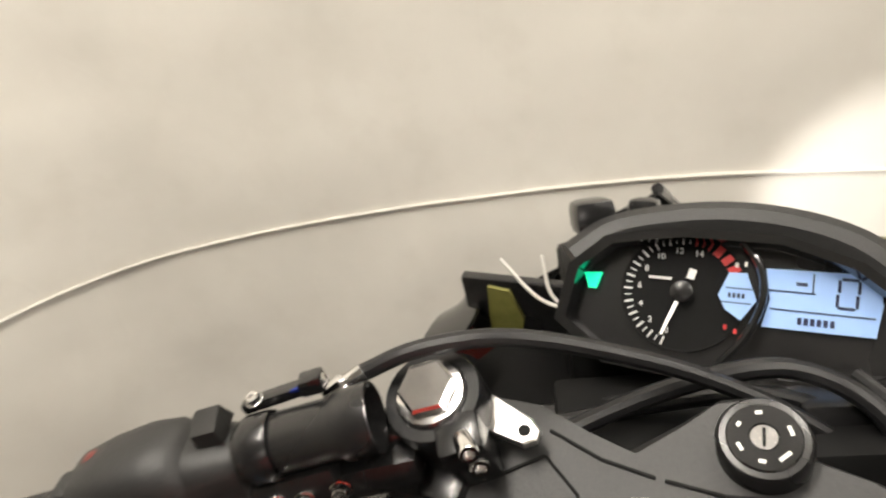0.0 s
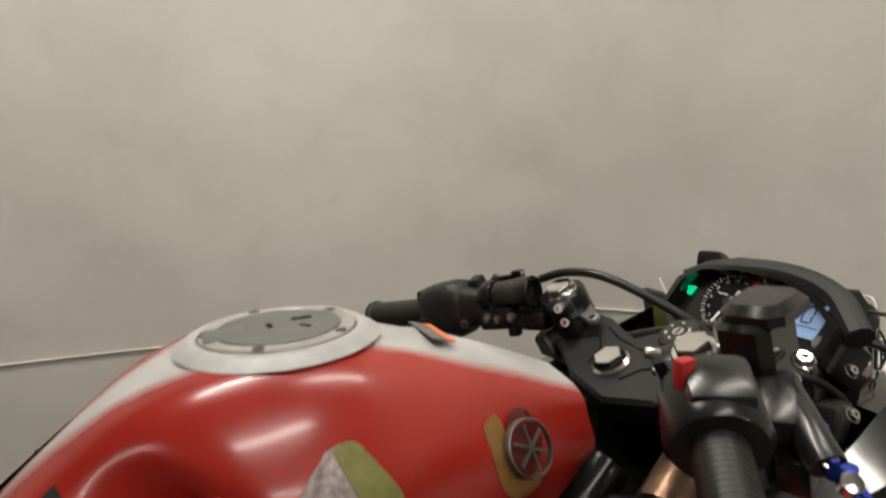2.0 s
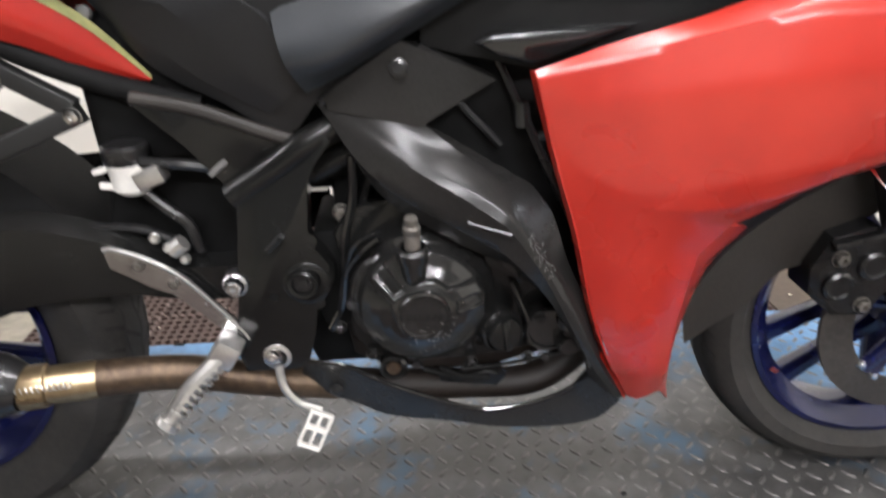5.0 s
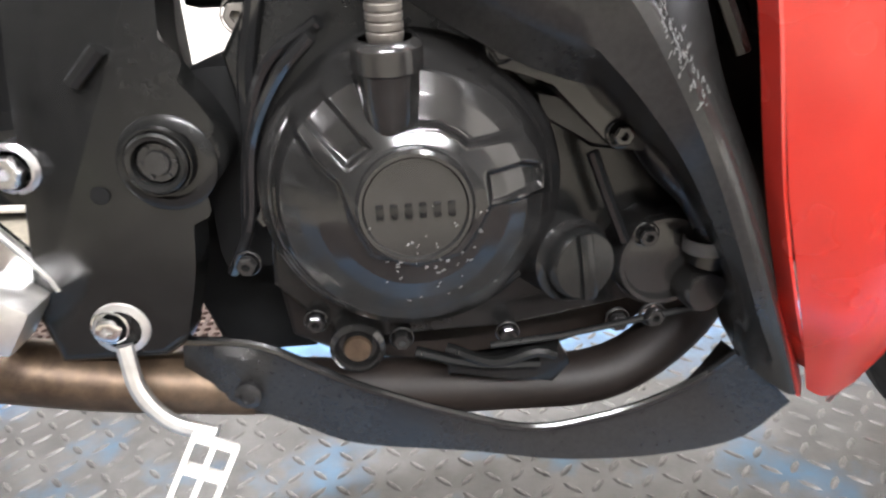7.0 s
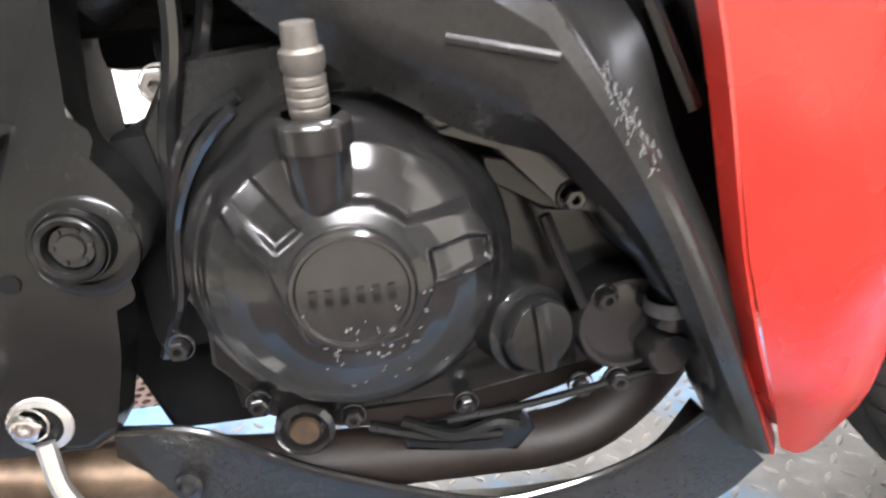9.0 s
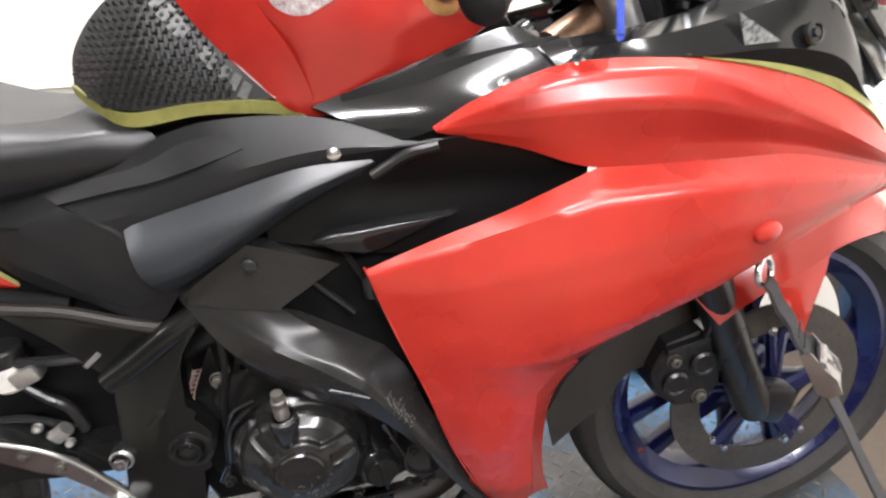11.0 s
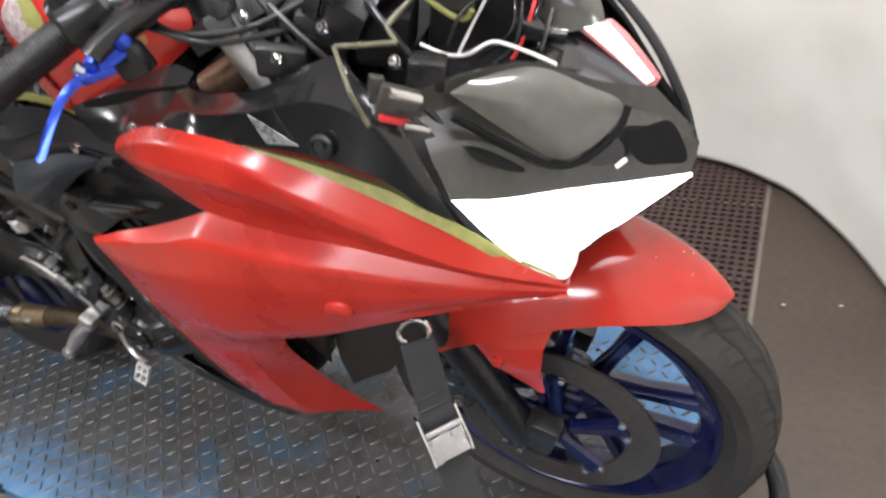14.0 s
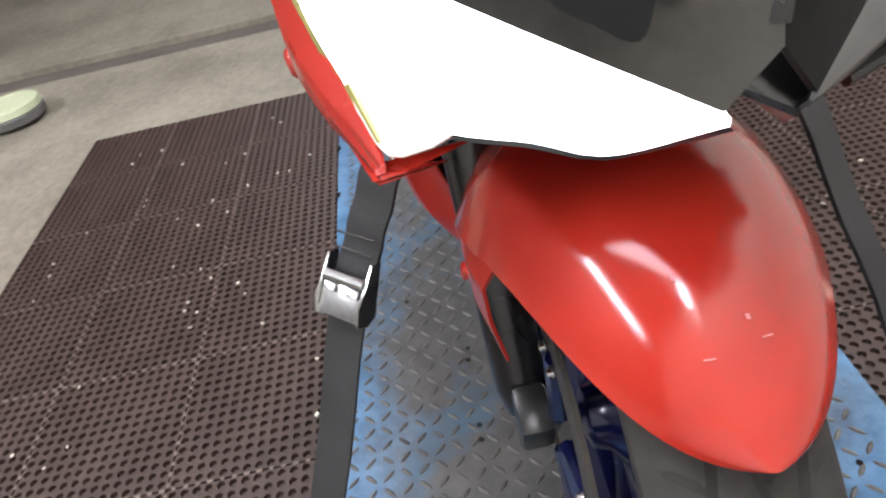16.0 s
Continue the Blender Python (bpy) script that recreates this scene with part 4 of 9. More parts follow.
res = part("brake_reservoir", bm, GLOSS, bike, "square black brake fluid reservoir")
bm = bmesh.new()
prism(bm, [(0.0215, -0.014), (0.015, -0.0215), (-0.015, -0.0215), (-0.0215, -0.014), (-0.0215, 0.014), (-0.015, 0.0215), (0.015, 0.0215), (0.0215, 0.014)], 0.013, Matrix.Translation(RES + Vector((0.002, -0.001, 0.013))) @ pose(0, 0, 0, -6, -8, 12) @ Matrix.Diagonal((1.1, 1.02, 1, 1)), 0.006)
part("reservoir_cap", bm, BLACK, res)
bm = bmesh.new()
block(bm, (0.050, 0.026, 0.026), pose(1.265, -0.180, 0.920, 0, -20, 40), 0.007)
block(bm, (0.032, 0.022, 0.030), pose(1.266, -0.198, 0.890, 0, -15, 20), 0.006)
tube(bm, [(1.30, -0.145, 0.935), (1.262, -0.205, 0.915), (1.252, -0.225, 0.905)], 0.011, 12)
mc = part("brake_master_cylinder", bm, BLACK, bike, "black brake master cylinder")
for q in ((1.255, -0.223, 0.909), (1.232, -0.178, 0.938), (1.29, -0.18, 0.945)):
    bm = bmesh.new()
    bolt(bm, q, (-0.3, -0.4, 0.85), 0.0055, 0.006)
    part("lever_bolt", bm, CHROME, mc, "bright bolt")
bm = bmesh.new()
LV = [(1.274, -0.200, 0.906), (1.262, -0.222, 0.899), (1.252, -0.240, 0.895), (1.244, -0.258, 0.889), (1.239, -0.270, 0.881), (1.233, -0.286, 0.866), (1.226, -0.303, 0.847)]
wide = [0.013, 0.014, 0.011, 0.0075, 0.0065, 0.006, 0.005]
rows = [[Vector(q) + Vector((-0.3, 0.2, 0.93)) * w * 0.5 * k + Vector((0.8, 0.5, 0.1)) * 0.0045 * j for q, w in zip(LV, wide)] for k, j in ((1, -0.5), (0.7, 1), (-0.7, 1), (-1, -0.5), (-0.5, -1), (0.5, -1), (1, -0.5))]
loft(bm, rows, 26, 1)
lathe(bm, [(0, -0.004), (0.008, -0.004), (0.009, 0.0), (0.008, 0.006), (0, 0.007)], facing((1.272, -0.202, 0.909), (-0.3, -0.2, 0.93)), 16)
block(bm, (0.016, 0.010, 0.012), pose(1.256, -0.230, 0.903, 0, 10, -60), 0.003)
block(bm, (0.006, 0.030, 0.008), pose(1.262, -0.234, 0.893, 0, 0, -30), 0.002)
weld(bm)
lever = part("brake_lever", bm, ANOD, bike, "short blue anodised brake lever")
bm = bmesh.new()
lathe(bm, [(0.0, 0), (0.006, 0), (0.006, 0.008), (0, 0.009)], facing((1.250, -0.238, 0.899), (-0.3, -0.5, 0.8)), 12)
part("lever_adjuster", bm, CHROME, lever)

# --- dash ---
DM = Matrix.Translation((1.428, -0.019, 0.912)) @ Matrix(((0, 0.60, -0.80, 0), (-1, 0, 0, 0), (0, 0.80, 0.60, 0), (0, 0, 0, 1))) @ Matrix.Scale(0.9, 4)  # local x to the right, y up the face, z out towards the rider
OUT = [(-0.104, -0.020), (-0.098, 0.018), (-0.076, 0.038), (-0.03, 0.046), (0.03, 0.045), (0.07, 0.032), (0.104, 0.006), (0.100, -0.032), (0.065, -0.042), (0.0, -0.048), (-0.07, -0.044)]
bm = bmesh.new()
prism(bm, OUT, 0.05, DM @ pose(0, 0, -0.055), 0.008)
dash = part("dash", bm, BLACK, bike, "black instrument cluster, switched on")
bm = bmesh.new()
inner = [(x * 0.93, y * 0.88) for x, y in OUT]
a = [bm.verts.new(DM @ Vector((x, y, -0.005))) for x, y in OUT]
b = [bm.verts.new(DM @ Vector((x * 1.0, y * 1.0, 0.012))) for x, y in OUT]
c = [bm.verts.new(DM @ Vector((x, y, 0.012))) for x, y in inner]
d = [bm.verts.new(DM @ Vector((x * 0.98, y * 0.98, -0.004))) for x, y in inner]
for k in range(len(OUT)):
    q = (k + 1) % len(OUT)
    for u, v in ((a, b), (b, c), (c, d)):
        bm.faces.new((u[k], u[q], v[q], v[k]))
part("bezel", bm, GLOSS, dash, "glossy black bezel")
bm = bmesh.new()
tube(bm, [DM @ Vector(q) for q in ((-0.100, 0.022, -0.006), (-0.07, 0.046, -0.016), (0.0, 0.058, -0.022), (0.065, 0.046, -0.02), (0.112, 0.008, -0.012))], 0.012, 10, 26)
part("visor_lip", bm, GRAIN, dash)
TC = Vector((-0.0268, 0.0070, 0))
bm = bmesh.new()
lathe(bm, [(0.0, 0.0), (0.037, 0.0), (0.038, 0.001), (0.038, -0.003)], DM @ pose(TC.x, TC.y, -0.004), 40)
dial = part("tachometer", bm, DARK, dash, "black rev counter dial")
for k in range(27):
    a = radians(254 - 190 * k / 26)
    big = k % 2 == 0
    bm = bmesh.new()
    block(bm, (0.0055 if big else 0.004, 0.0012 if big else 0.0007, 0.0006), DM @ pose(TC.x, TC.y, -0.0025) @ pose(0, 0, 0, 0, 0, math.degrees(a)) @ pose(0.0335, 0, 0), 0)
    part("dial_mark", bm, REDPRINT if k > 23 else PRINT, dial)
for k, txt in enumerate(("0", "2", "4", "6", "8", "10", "12", "14")):
    a = radians(254 - 190 * (2 * k + 0.0) / 14.6)
    cu = bpy.data.curves.new("numeral", "FONT")
    cu.body, cu.size, cu.align_x, cu.align_y, cu.extrude = txt, 0.0055, "CENTER", "CENTER", 0.0002
    tmp = bpy.data.objects.new("numeral", cu)
    scene.collection.objects.link(tmp)
    me = bpy.data.meshes.new_from_object(tmp.evaluated_get(bpy.context.evaluated_depsgraph_get()))
    bpy.data.objects.remove(tmp)
    me.transform(DM @ pose(TC.x + 0.0265 * math.cos(a), TC.y + 0.0265 * math.sin(a), -0.0024))
    me.materials.clear()
    me.materials.append(PRINT)
    ob = new("numeral", me)
    ob.parent = dial
bm = bmesh.new()
a = radians(250)
tip, tail = DM @ Vector((TC.x + 0.030 * math.cos(a), TC.y + 0.030 * math.sin(a), -0.0005)), DM @ Vector((TC.x, TC.y, -0.0005))
tube(bm, [tail, tip], 0.0013, 6, r2=0.0007)
part("needle", bm, NEEDLE, dial, "white lit needle")
bm = bmesh.new()
lathe(bm, [(0.007, -0.002), (0.007, 0.002), (0.0055, 0.003), (0, 0.003)], DM @ pose(TC.x, TC.y, 0), 18)
part("needle_hub", bm, BLACK, dial)
bm = bmesh.new()
block(bm, (0.0045, 0.0065, 0.0006), DM @ pose(TC.x + 0.005, TC.y + 0.012, -0.0022, 0, 0, -15), 0)
part("emblem", bm, PRINT, dial)
bm = bmesh.new()
block(bm, (0.014, 0.0016, 0.0006), DM @ pose(TC.x - 0.014, TC.y + 0.008, -0.0022), 0)
part("unit_text", bm, PRINT, dial)
bm = bmesh.new()
prism(bm, [(0.020, -0.0092), (0.079, -0.0085), (0.0815, 0.010), (0.0785, 0.0275), (0.0205, 0.0265), (0.0235, 0.008)], 0.002, DM @ pose(0, 0, -0.004))
lcd = part("display", bm, LCD, dash, "lit blue liquid crystal display")
bm = bmesh.new()
prism(bm, [(0.000, 0.022), (0.010, 0.0225), (0.0165, 0.0060), (0.0085, -0.0070), (-0.001, -0.001), (-0.0055, 0.0075)], 0.002, DM @ pose(0, 0, -0.003))
fuel = part("fuel_display", bm, LCD, dash, "small lit fuel display")
bm = bmesh.new()
block(bm, (0.015, 0.0007, 0.0004), DM @ pose(0.006, 0.0125, -0.0008), 0)
block(bm, (0.017, 0.0007, 0.0004), DM @ pose(0.005, 0.0035, -0.0008), 0)
for k in range(4):
    block(bm, (0.0016, 0.003, 0.0004), DM @ pose(0.001 + 0.0026 * k, 0.008, -0.0008), 0)
part("display_lines", bm, LCD_DARK, fuel)


def digit(ch, x, y, h, w, parent):
    """A seven-segment figure."""
    on = {"0": "abcdef", "1": "bc", "5": "acdfg", "9": "abcdfg", "6": "acdefg"}[ch]
    for g in on:
        cx, cy, horiz = {"a": (0, h / 2, 1), "g": (0, 0, 1), "d": (0, -h / 2, 1), "b": (w / 2, h / 4, 0), "c": (w / 2, -h / 4, 0), "f": (-w / 2, h / 4, 0), "e": (-w / 2, -h / 4, 0)}[g]
        bm = bmesh.new()
        block(bm, (w * 0.86, h * 0.09, 0.0004) if horiz else (h * 0.09, h * 0.43, 0.0004), DM @ pose(x + cx + 0.08 * cy, y + cy, -0.0016), 0)
        part("segment", bm, LCD_DARK, parent)


digit("0", 0.064, 0.0150, 0.0170, 0.0100, lcd)
for k in range(6):
    bm = bmesh.new()
    block(bm, (0.0022, 0.0042, 0.0004), DM @ pose(0.040 + 0.0034 * k, -0.0035, -0.0016), 0)
    part("bar", bm, LCD_DARK, lcd)
bm = bmesh.new()
block(bm, (0.054, 0.0008, 0.0004), DM @ pose(0.051, 0.0023, -0.0016), 0)
block(bm, (0.0008, 0.012, 0.0004), DM @ pose(0.046, 0.0195, -0.0016), 0)
block(bm, (0.026, 0.0008, 0.0004), DM @ pose(0.0345, 0.0135, -0.0016), 0)
block(bm, (0.006, 0.002, 0.0004), DM @ pose(0.040, 0.0185, -0.0016), 0)
part("display_lines", bm, LCD_DARK, lcd)
for a in (30, 42, 54):
    bm = bmesh.new()
    block(bm, (0.007, 0.0045, 0.0006), DM @ pose(TC.x + 0.034 * math.cos(radians(a)), TC.y + 0.034 * math.sin(radians(a)), -0.0022, 0, 0, a), 0)
    part("redline_mark", bm, REDPRINT, dial)
bm = bmesh.new()
tube(bm, [DM @ Vector(q) for q in ((0.004, 0.044, 0.004), (0.017, 0.026, 0.005), (0.0195, 0.006, 0.005), (0.012, -0.016, 0.005), (-0.002, -0.036, 0.004))], 0.0022, 8, 24)
part("divider", bm, GLOSS, dash, "curved black rib between dial and display")
for q in ((0.004, 0.027), (0.009, 0.028), (0.000, -0.012), (0.006, -0.014)):
    bm = bmesh.new()
    block(bm, (0.002, 0.003, 0.0005), DM @ pose(q[0], q[1], -0.002), 0)
    part("fuel_mark", bm, PRINT if q[1] > 0 else REDPRINT, dash)
bm = bmesh.new()
prism(bm, [(-0.090, 0.014), (-0.078, 0.015), (-0.081, 0.004), (-0.086, 0.004)], 0.002, DM @ pose(0, 0, -0.003))
part("neutral_light", bm, LED, dash, "lit green neutral light")
bm = bmesh.new()
lathe(bm, [(0.0, 0), (0.006, 0), (0.006, 0.006), (0.005, 0.007), (0, 0.007)], DM @ pose(0.092, -0.012, 0.004), 16)
part("dash_button", bm, GREY, dash)
bm = bmesh.new()
block(bm, (0.034, 0.026, 0.022), pose(1.476, 0.066, 0.940, 0, 20, 25), 0.006)
block(bm, (0.022, 0.02, 0.02), pose(1.492, 0.036, 0.936, 0, 20, 0), 0.006)
part("mirror_mount", bm, BLACK, bike, "black mirror mount stub")

from mathutils.bvhtree import BVHTree

# --- tank ---
bm = bmesh.new()
for mir in (False, True):
    loft(bm, [
        [(0.768, 0, 0.83), (0.80, 0, 0.890), (0.852, 0, 0.938), (0.90, 0, 0.966), (0.953, 0, 0.980), (1.02, 0, 0.980), (1.09, 0, 0.962), (1.15, 0, 0.938), (1.215, 0, 0.905)],
        [(0.766, -0.035, 0.828), (0.80, -0.038, 0.885), (0.858, -0.047, 0.930), (0.905, -0.058, 0.959), (0.955, -0.066, 0.972), (1.02, -0.066, 0.971), (1.09, -0.057, 0.947), (1.15, -0.052, 0.924), (1.214, -0.045, 0.896)],
        [(0.790, -0.048, 0.855), (0.83, -0.055, 0.89), (0.866, -0.066, 0.916), (0.905, -0.078, 0.922), (0.922, -0.086, 0.924), (0.936, -0.101, 0.924), (0.965, -0.113, 0.922), (1.02, -0.112, 0.918), (1.09, -0.096, 0.904), (1.15, -0.076, 0.892), (1.21, -0.062, 0.878)],
        [(0.80, -0.050, 0.85), (0.84, -0.058, 0.88), (0.87, -0.064, 0.905), (0.908, -0.078, 0.890), (0.936, -0.091, 0.883), (0.953, -0.112, 0.880), (0.980, -0.124, 0.874), (1.02, -0.124, 0.868), (1.09, -0.106, 0.860), (1.15, -0.084, 0.862), (1.21, -0.068, 0.864)],
        [(0.81, -0.05, 0.84), (0.85, -0.06, 0.87), (0.874, -0.065, 0.900), (0.905, -0.076, 0.866), (0.945, -0.088, 0.842), (0.968, -0.106, 0.832), (0.995, -0.118, 0.816), (1.06, -0.111, 0.826), (1.135, -0.086, 0.843), (1.208, -0.069, 0.858)],
        [(0.82, -0.048, 0.83), (0.855, -0.058, 0.86), (0.878, -0.064, 0.895), (0.905, -0.078, 0.858), (0.945, -0.095, 0.814), (0.985, -0.112, 0.776), (1.054, -0.106, 0.783), (1.13, -0.085, 0.813), (1.206, -0.066, 0.852)],
    ], 46, 5, True, mir)
weld(bm)
thicken(bm, 0.002)
tank = part("fuel_tank", bm, TANK, bike, "red fuel tank with its top rubbed down to pale primer", 50)
# textured knee pads with rubber studs, and the bare olive flange under them
for mir in (False, True):
    bm = bmesh.new()
    rails = [
        [(0.856, -0.048, 0.931), (0.822, -0.050, 0.906), (0.791, -0.053, 0.881), (0.769, -0.056, 0.852), (0.762, -0.058, 0.824)],
        [(0.866, -0.066, 0.917), (0.846, -0.084, 0.888), (0.832, -0.094, 0.860), (0.820, -0.098, 0.83), (0.812, -0.098, 0.80)],
        [(0.872, -0.070, 0.906), (0.893, -0.086, 0.872), (0.922, -0.101, 0.836), (0.940, -0.108, 0.815), (0.957, -0.113, 0.797)],
    ]
    loft(bm, rails, 26, 9, True, mir)
    bm.normal_update()
    sgn = 1 if mir else -1
    tree = BVHTree.FromBMesh(bm)
    studs = []
    for row in range(18):
        for col in range(20):
            x, z = 0.752 + 0.0085 * col + 0.00425 * (row % 2), 0.806 + 0.0068 * row
            if x + 0.75 * (z - 0.93) < 0.853:
                hit, nor, _, _ = tree.ray_cast(Vector((x, sgn * 0.3, z)), Vector((0, -sgn, 0)))
                if hit is not None and tree.ray_cast(Vector((x - 0.003, sgn * 0.3, z + 0.003)), Vector((0, -sgn, 0)))[0] is not None:
                    n = nor if nor.y * sgn > 0 else -nor
                    t = n.cross(Vector((0, 0, 1))).normalized()
                    studs.append((hit, n, t, n.cross(t)))
    pad = part("tank_pad", bm, GRAIN, tank, "studded black rubber tank pad")
    for c, n, t, b in studs:
        bm = bmesh.new()
        ring = [bm.verts.new(c + 0.0030 * (t * u + b * v) - n * 0.0005) for u, v in ((-1, -1), (1, -1), (1, 1), (-1, 1))]
        top = [bm.verts.new(c + 0.0012 * (t * u + b * v) + n * 0.0042) for u, v in ((-1, -1), (1, -1), (1, 1), (-1, 1))]
        for k in range(4):
            bm.faces.new((ring[k], ring[(k + 1) % 4], top[(k + 1) % 4], top[k]))
        bm.faces.new(top)
        part("stud", bm, GRAIN, pad)
    bm = bmesh.new()
    edge = [Vector((q[0] + 0.001, (q[1] - 0.001) * (-1 if mir else 1), q[2] + 0.001)) for q in rails[2]]
    tube(bm, edge, 0.0011, 6, 24)
    part("pad_edge", bm, PRIMER, tank, "thin pale edge of the pad")
    bm = bmesh.new()
    loft(bm, [
        [(0.866, -0.0655, 0.918), (0.893, -0.0855, 0.8725), (0.922, -0.1005, 0.8365), (0.957, -0.1125, 0.7970), (0.972, -0.112, 0.783)],
        [(0.900, -0.0830, 0.924), (0.924, -0.1005, 0.884), (0.947, -0.1120, 0.843), (0.972, -0.1165, 0.800), (0.980, -0.113, 0.781)],
        [(0.938, -0.1030, 0.925), (0.960, -0.1165, 0.880), (0.982, -0.1225, 0.838), (0.993, -0.1170, 0.800), (0.990, -0.112, 0.779)],
    ], 26, 6, True, mir)
    thicken(bm, 0.002)
    part("tank_shoulder", bm, TANK, tank, sharp=60)
    bm = bmesh.new()
    loft(bm, [
        [(0.762, -0.058, 0.824), (0.781, -0.075, 0.811), (0.816, -0.097, 0.797), (0.886, -0.108, 0.801), (0.957, -0.112, 0.795), (0.985, -0.112, 0.776)],
        [(0.764, -0.060, 0.814), (0.783, -0.075, 0.798), (0.818, -0.096, 0.783), (0.886, -0.106, 0.789), (0.957, -0.110, 0.782), (0.985, -0.108, 0.768)],
    ], 24, 2, False, mir)
    thicken(bm, 0.003)
    part("tank_flange", bm, GREEN, tank, "bare olive flange of the tank")
    bm = bmesh.new()
    line = spline(rails[2], 60)
    for k, (t, w, h) in enumerate(((0.10, 0.008, 0.016), (0.18, 0.010, 0.017), (0.26, 0.008, 0.017), (0.33, 0.010, 0.015), (0.46, 0.004, 0.006), (0.55, 0.009, 0.013), (0.62, 0.006, 0.016), (0.71, 0.009, 0.013), (0.80, 0.008, 0.016), (0.88, 0.009, 0.016))):
        q = line[int(t * 58)]
        hit, nor, _, _ = tree.ray_cast(Vector((q.x - 0.013, sgn * 0.3, q.z - 0.004)), Vector((0, -sgn, 0)))
        if hit is not None:
            n = nor if nor.y * sgn > 0 else -nor
            run = (line[min(59, int(t * 58) + 2)] - q).normalized()
            run = Vector((run.x, -sgn * run.y, run.z))
            run = (run - n * run.dot(n)).normalized()
            m = Matrix((run, n.cross(run), n)).transposed().to_4x4()
            block(bm, (w, h, 0.0016), Matrix.Translation(hit + n * 0.0012) @ m @ pose(0, 0, 0, 0, 0, 12), 0)
    tagged(part("pad_print", bm, WORNP, tank, "worn grey lettering bars on the pad"), kind="stuff")
# tank mounting panel at the front, cap, badge and sticker
CAP = Matrix.Translation((0.996, 0.0, 0.9805)) @ pose(0, 0, 0, 0, 2, 0) @ Matrix.Diagonal((1, 1, 0.5, 1))
bm = bmesh.new()
lathe(bm, [(0.070, -0.012), (0.064, -0.004), (0.060, 0.0005), (0.0565, 0.0018), (0.0555, 0.0015), (0.0545, 0.0)], CAP, 48)
part("filler_surround", bm, PRIMER, tank, "pale raised surround of the filler")
bm = bmesh.new()
lathe(bm, [(0.0535, -0.001), (0.0530, 0.0032), (0.044, 0.0045), (0.043, 0.003)], CAP, 48)
flange = part("cap_flange", bm, ALU, tank, "silver filler cap flange with screws")
for k in range(5):
    bm = bmesh.new()
    a = 2 * math.pi * k / 5 + 0.5
    lathe(bm, [(0.0042, 0.0), (0.004, 0.0016), (0.002, 0.0018), (0.002, 0.0008), (0, 0.0008)], CAP @ pose(0.0485 * math.cos(a), 0.0485 * math.sin(a), 0.0035), 12)
    part("cap_screw", bm, STEEL, flange)
bm = bmesh.new()
lathe(bm, [(0.0425, 0.002), (0.042, 0.0050), (0.040, 0.0058), (0, 0.0062)], CAP, 40)
block(bm, (0.030, 0.030, 0.0085), CAP @ pose(-0.036, 0.0, 0.0018), 0.002)
lid = part("cap_lid", bm, GREY, flange, "dark grey hinged cap lid")
bm = bmesh.new()
block(bm, (0.004, 0.012, 0.001), CAP @ pose(-0.006, 0.0, 0.0062), 0)
block(bm, (0.014, 0.006, 0.001), CAP @ pose(0.018, 0.008, 0.0062), 0)
block(bm, (0.003, 0.010, 0.001), CAP @ pose(0.016, -0.012, 0.0062, 0, 0, 35), 0)
part("key_cover", bm, DARK, flange)
bm = bmesh.new()
block(bm, (0.016, 0.044, 0.0012), Matrix.Translation((1.106, -0.006, 0.9572)) @ pose(0, 0, 0, 3, 20, 3), 0)
part("warning_sticker", bm, GREY, tank, "torn grey and orange warning sticker")
bm = bmesh.new()
block(bm, (0.007, 0.044, 0.0012), Matrix.Translation((1.114, -0.006, 0.9547)) @ pose(0, 0, 0, 3, 20, 3), 0)
part("sticker_edge", bm, ORANGE, tank, "orange edge of the sticker")




def decal(name, mat, target, outline, label, offset=0.0012, rings=6, bulge=0.0):
    """A thin patch in the outline (x, z), laid on the near side of the target mesh."""
    bm = bmesh.new()
    bm.from_mesh(target.data)
    tree = BVHTree.FromBMesh(bm)
    bm.free()
    ring = spline([(x, 0, z) for x, z in (*outline, outline[0])], 3 * len(outline) + 1)[:-1]
    rough = [1 + 0.03 * noise.noise(Vector((q.x * 160, q.z * 160, 2))) for q in ring]
    n = len(ring)
    cx, cz = sum(q.x for q in ring) / n, sum(q.z for q in ring) / n
    outline = [(cx + (q.x - cx) * k, cz + (q.z - cz) * k) for q, k in zip(ring, rough)]
    bm = bmesh.new()

    def put(x, z, k):
        hit, nor, _, _ = tree.ray_cast(Vector((x, -0.6, z)), Vector((0, 1, 0)))
        if hit is None:
            hit, nor = Vector((x, -0.1, z)), Vector((0, -1, 0))
        if nor.y > 0:
            nor = -nor
        return bm.verts.new(hit + nor * (offset + bulge * (1 - k * k)))

    mid, prev = put(cx, cz, 0), None
    for r in range(1, rings + 1):
        k = r / rings
        ring = [put(cx + (x - cx) * k, cz + (z - cz) * k, k) for x, z in outline]
        for i in range(n):
            j = (i + 1) % n
            if prev is None:
                bm.faces.new((mid, ring[i], ring[j]))
            else:
                bm.faces.new((prev[i], ring[i], ring[j], prev[j]))
        prev = ring
    return part(name, bm, mat, target, label, 60)


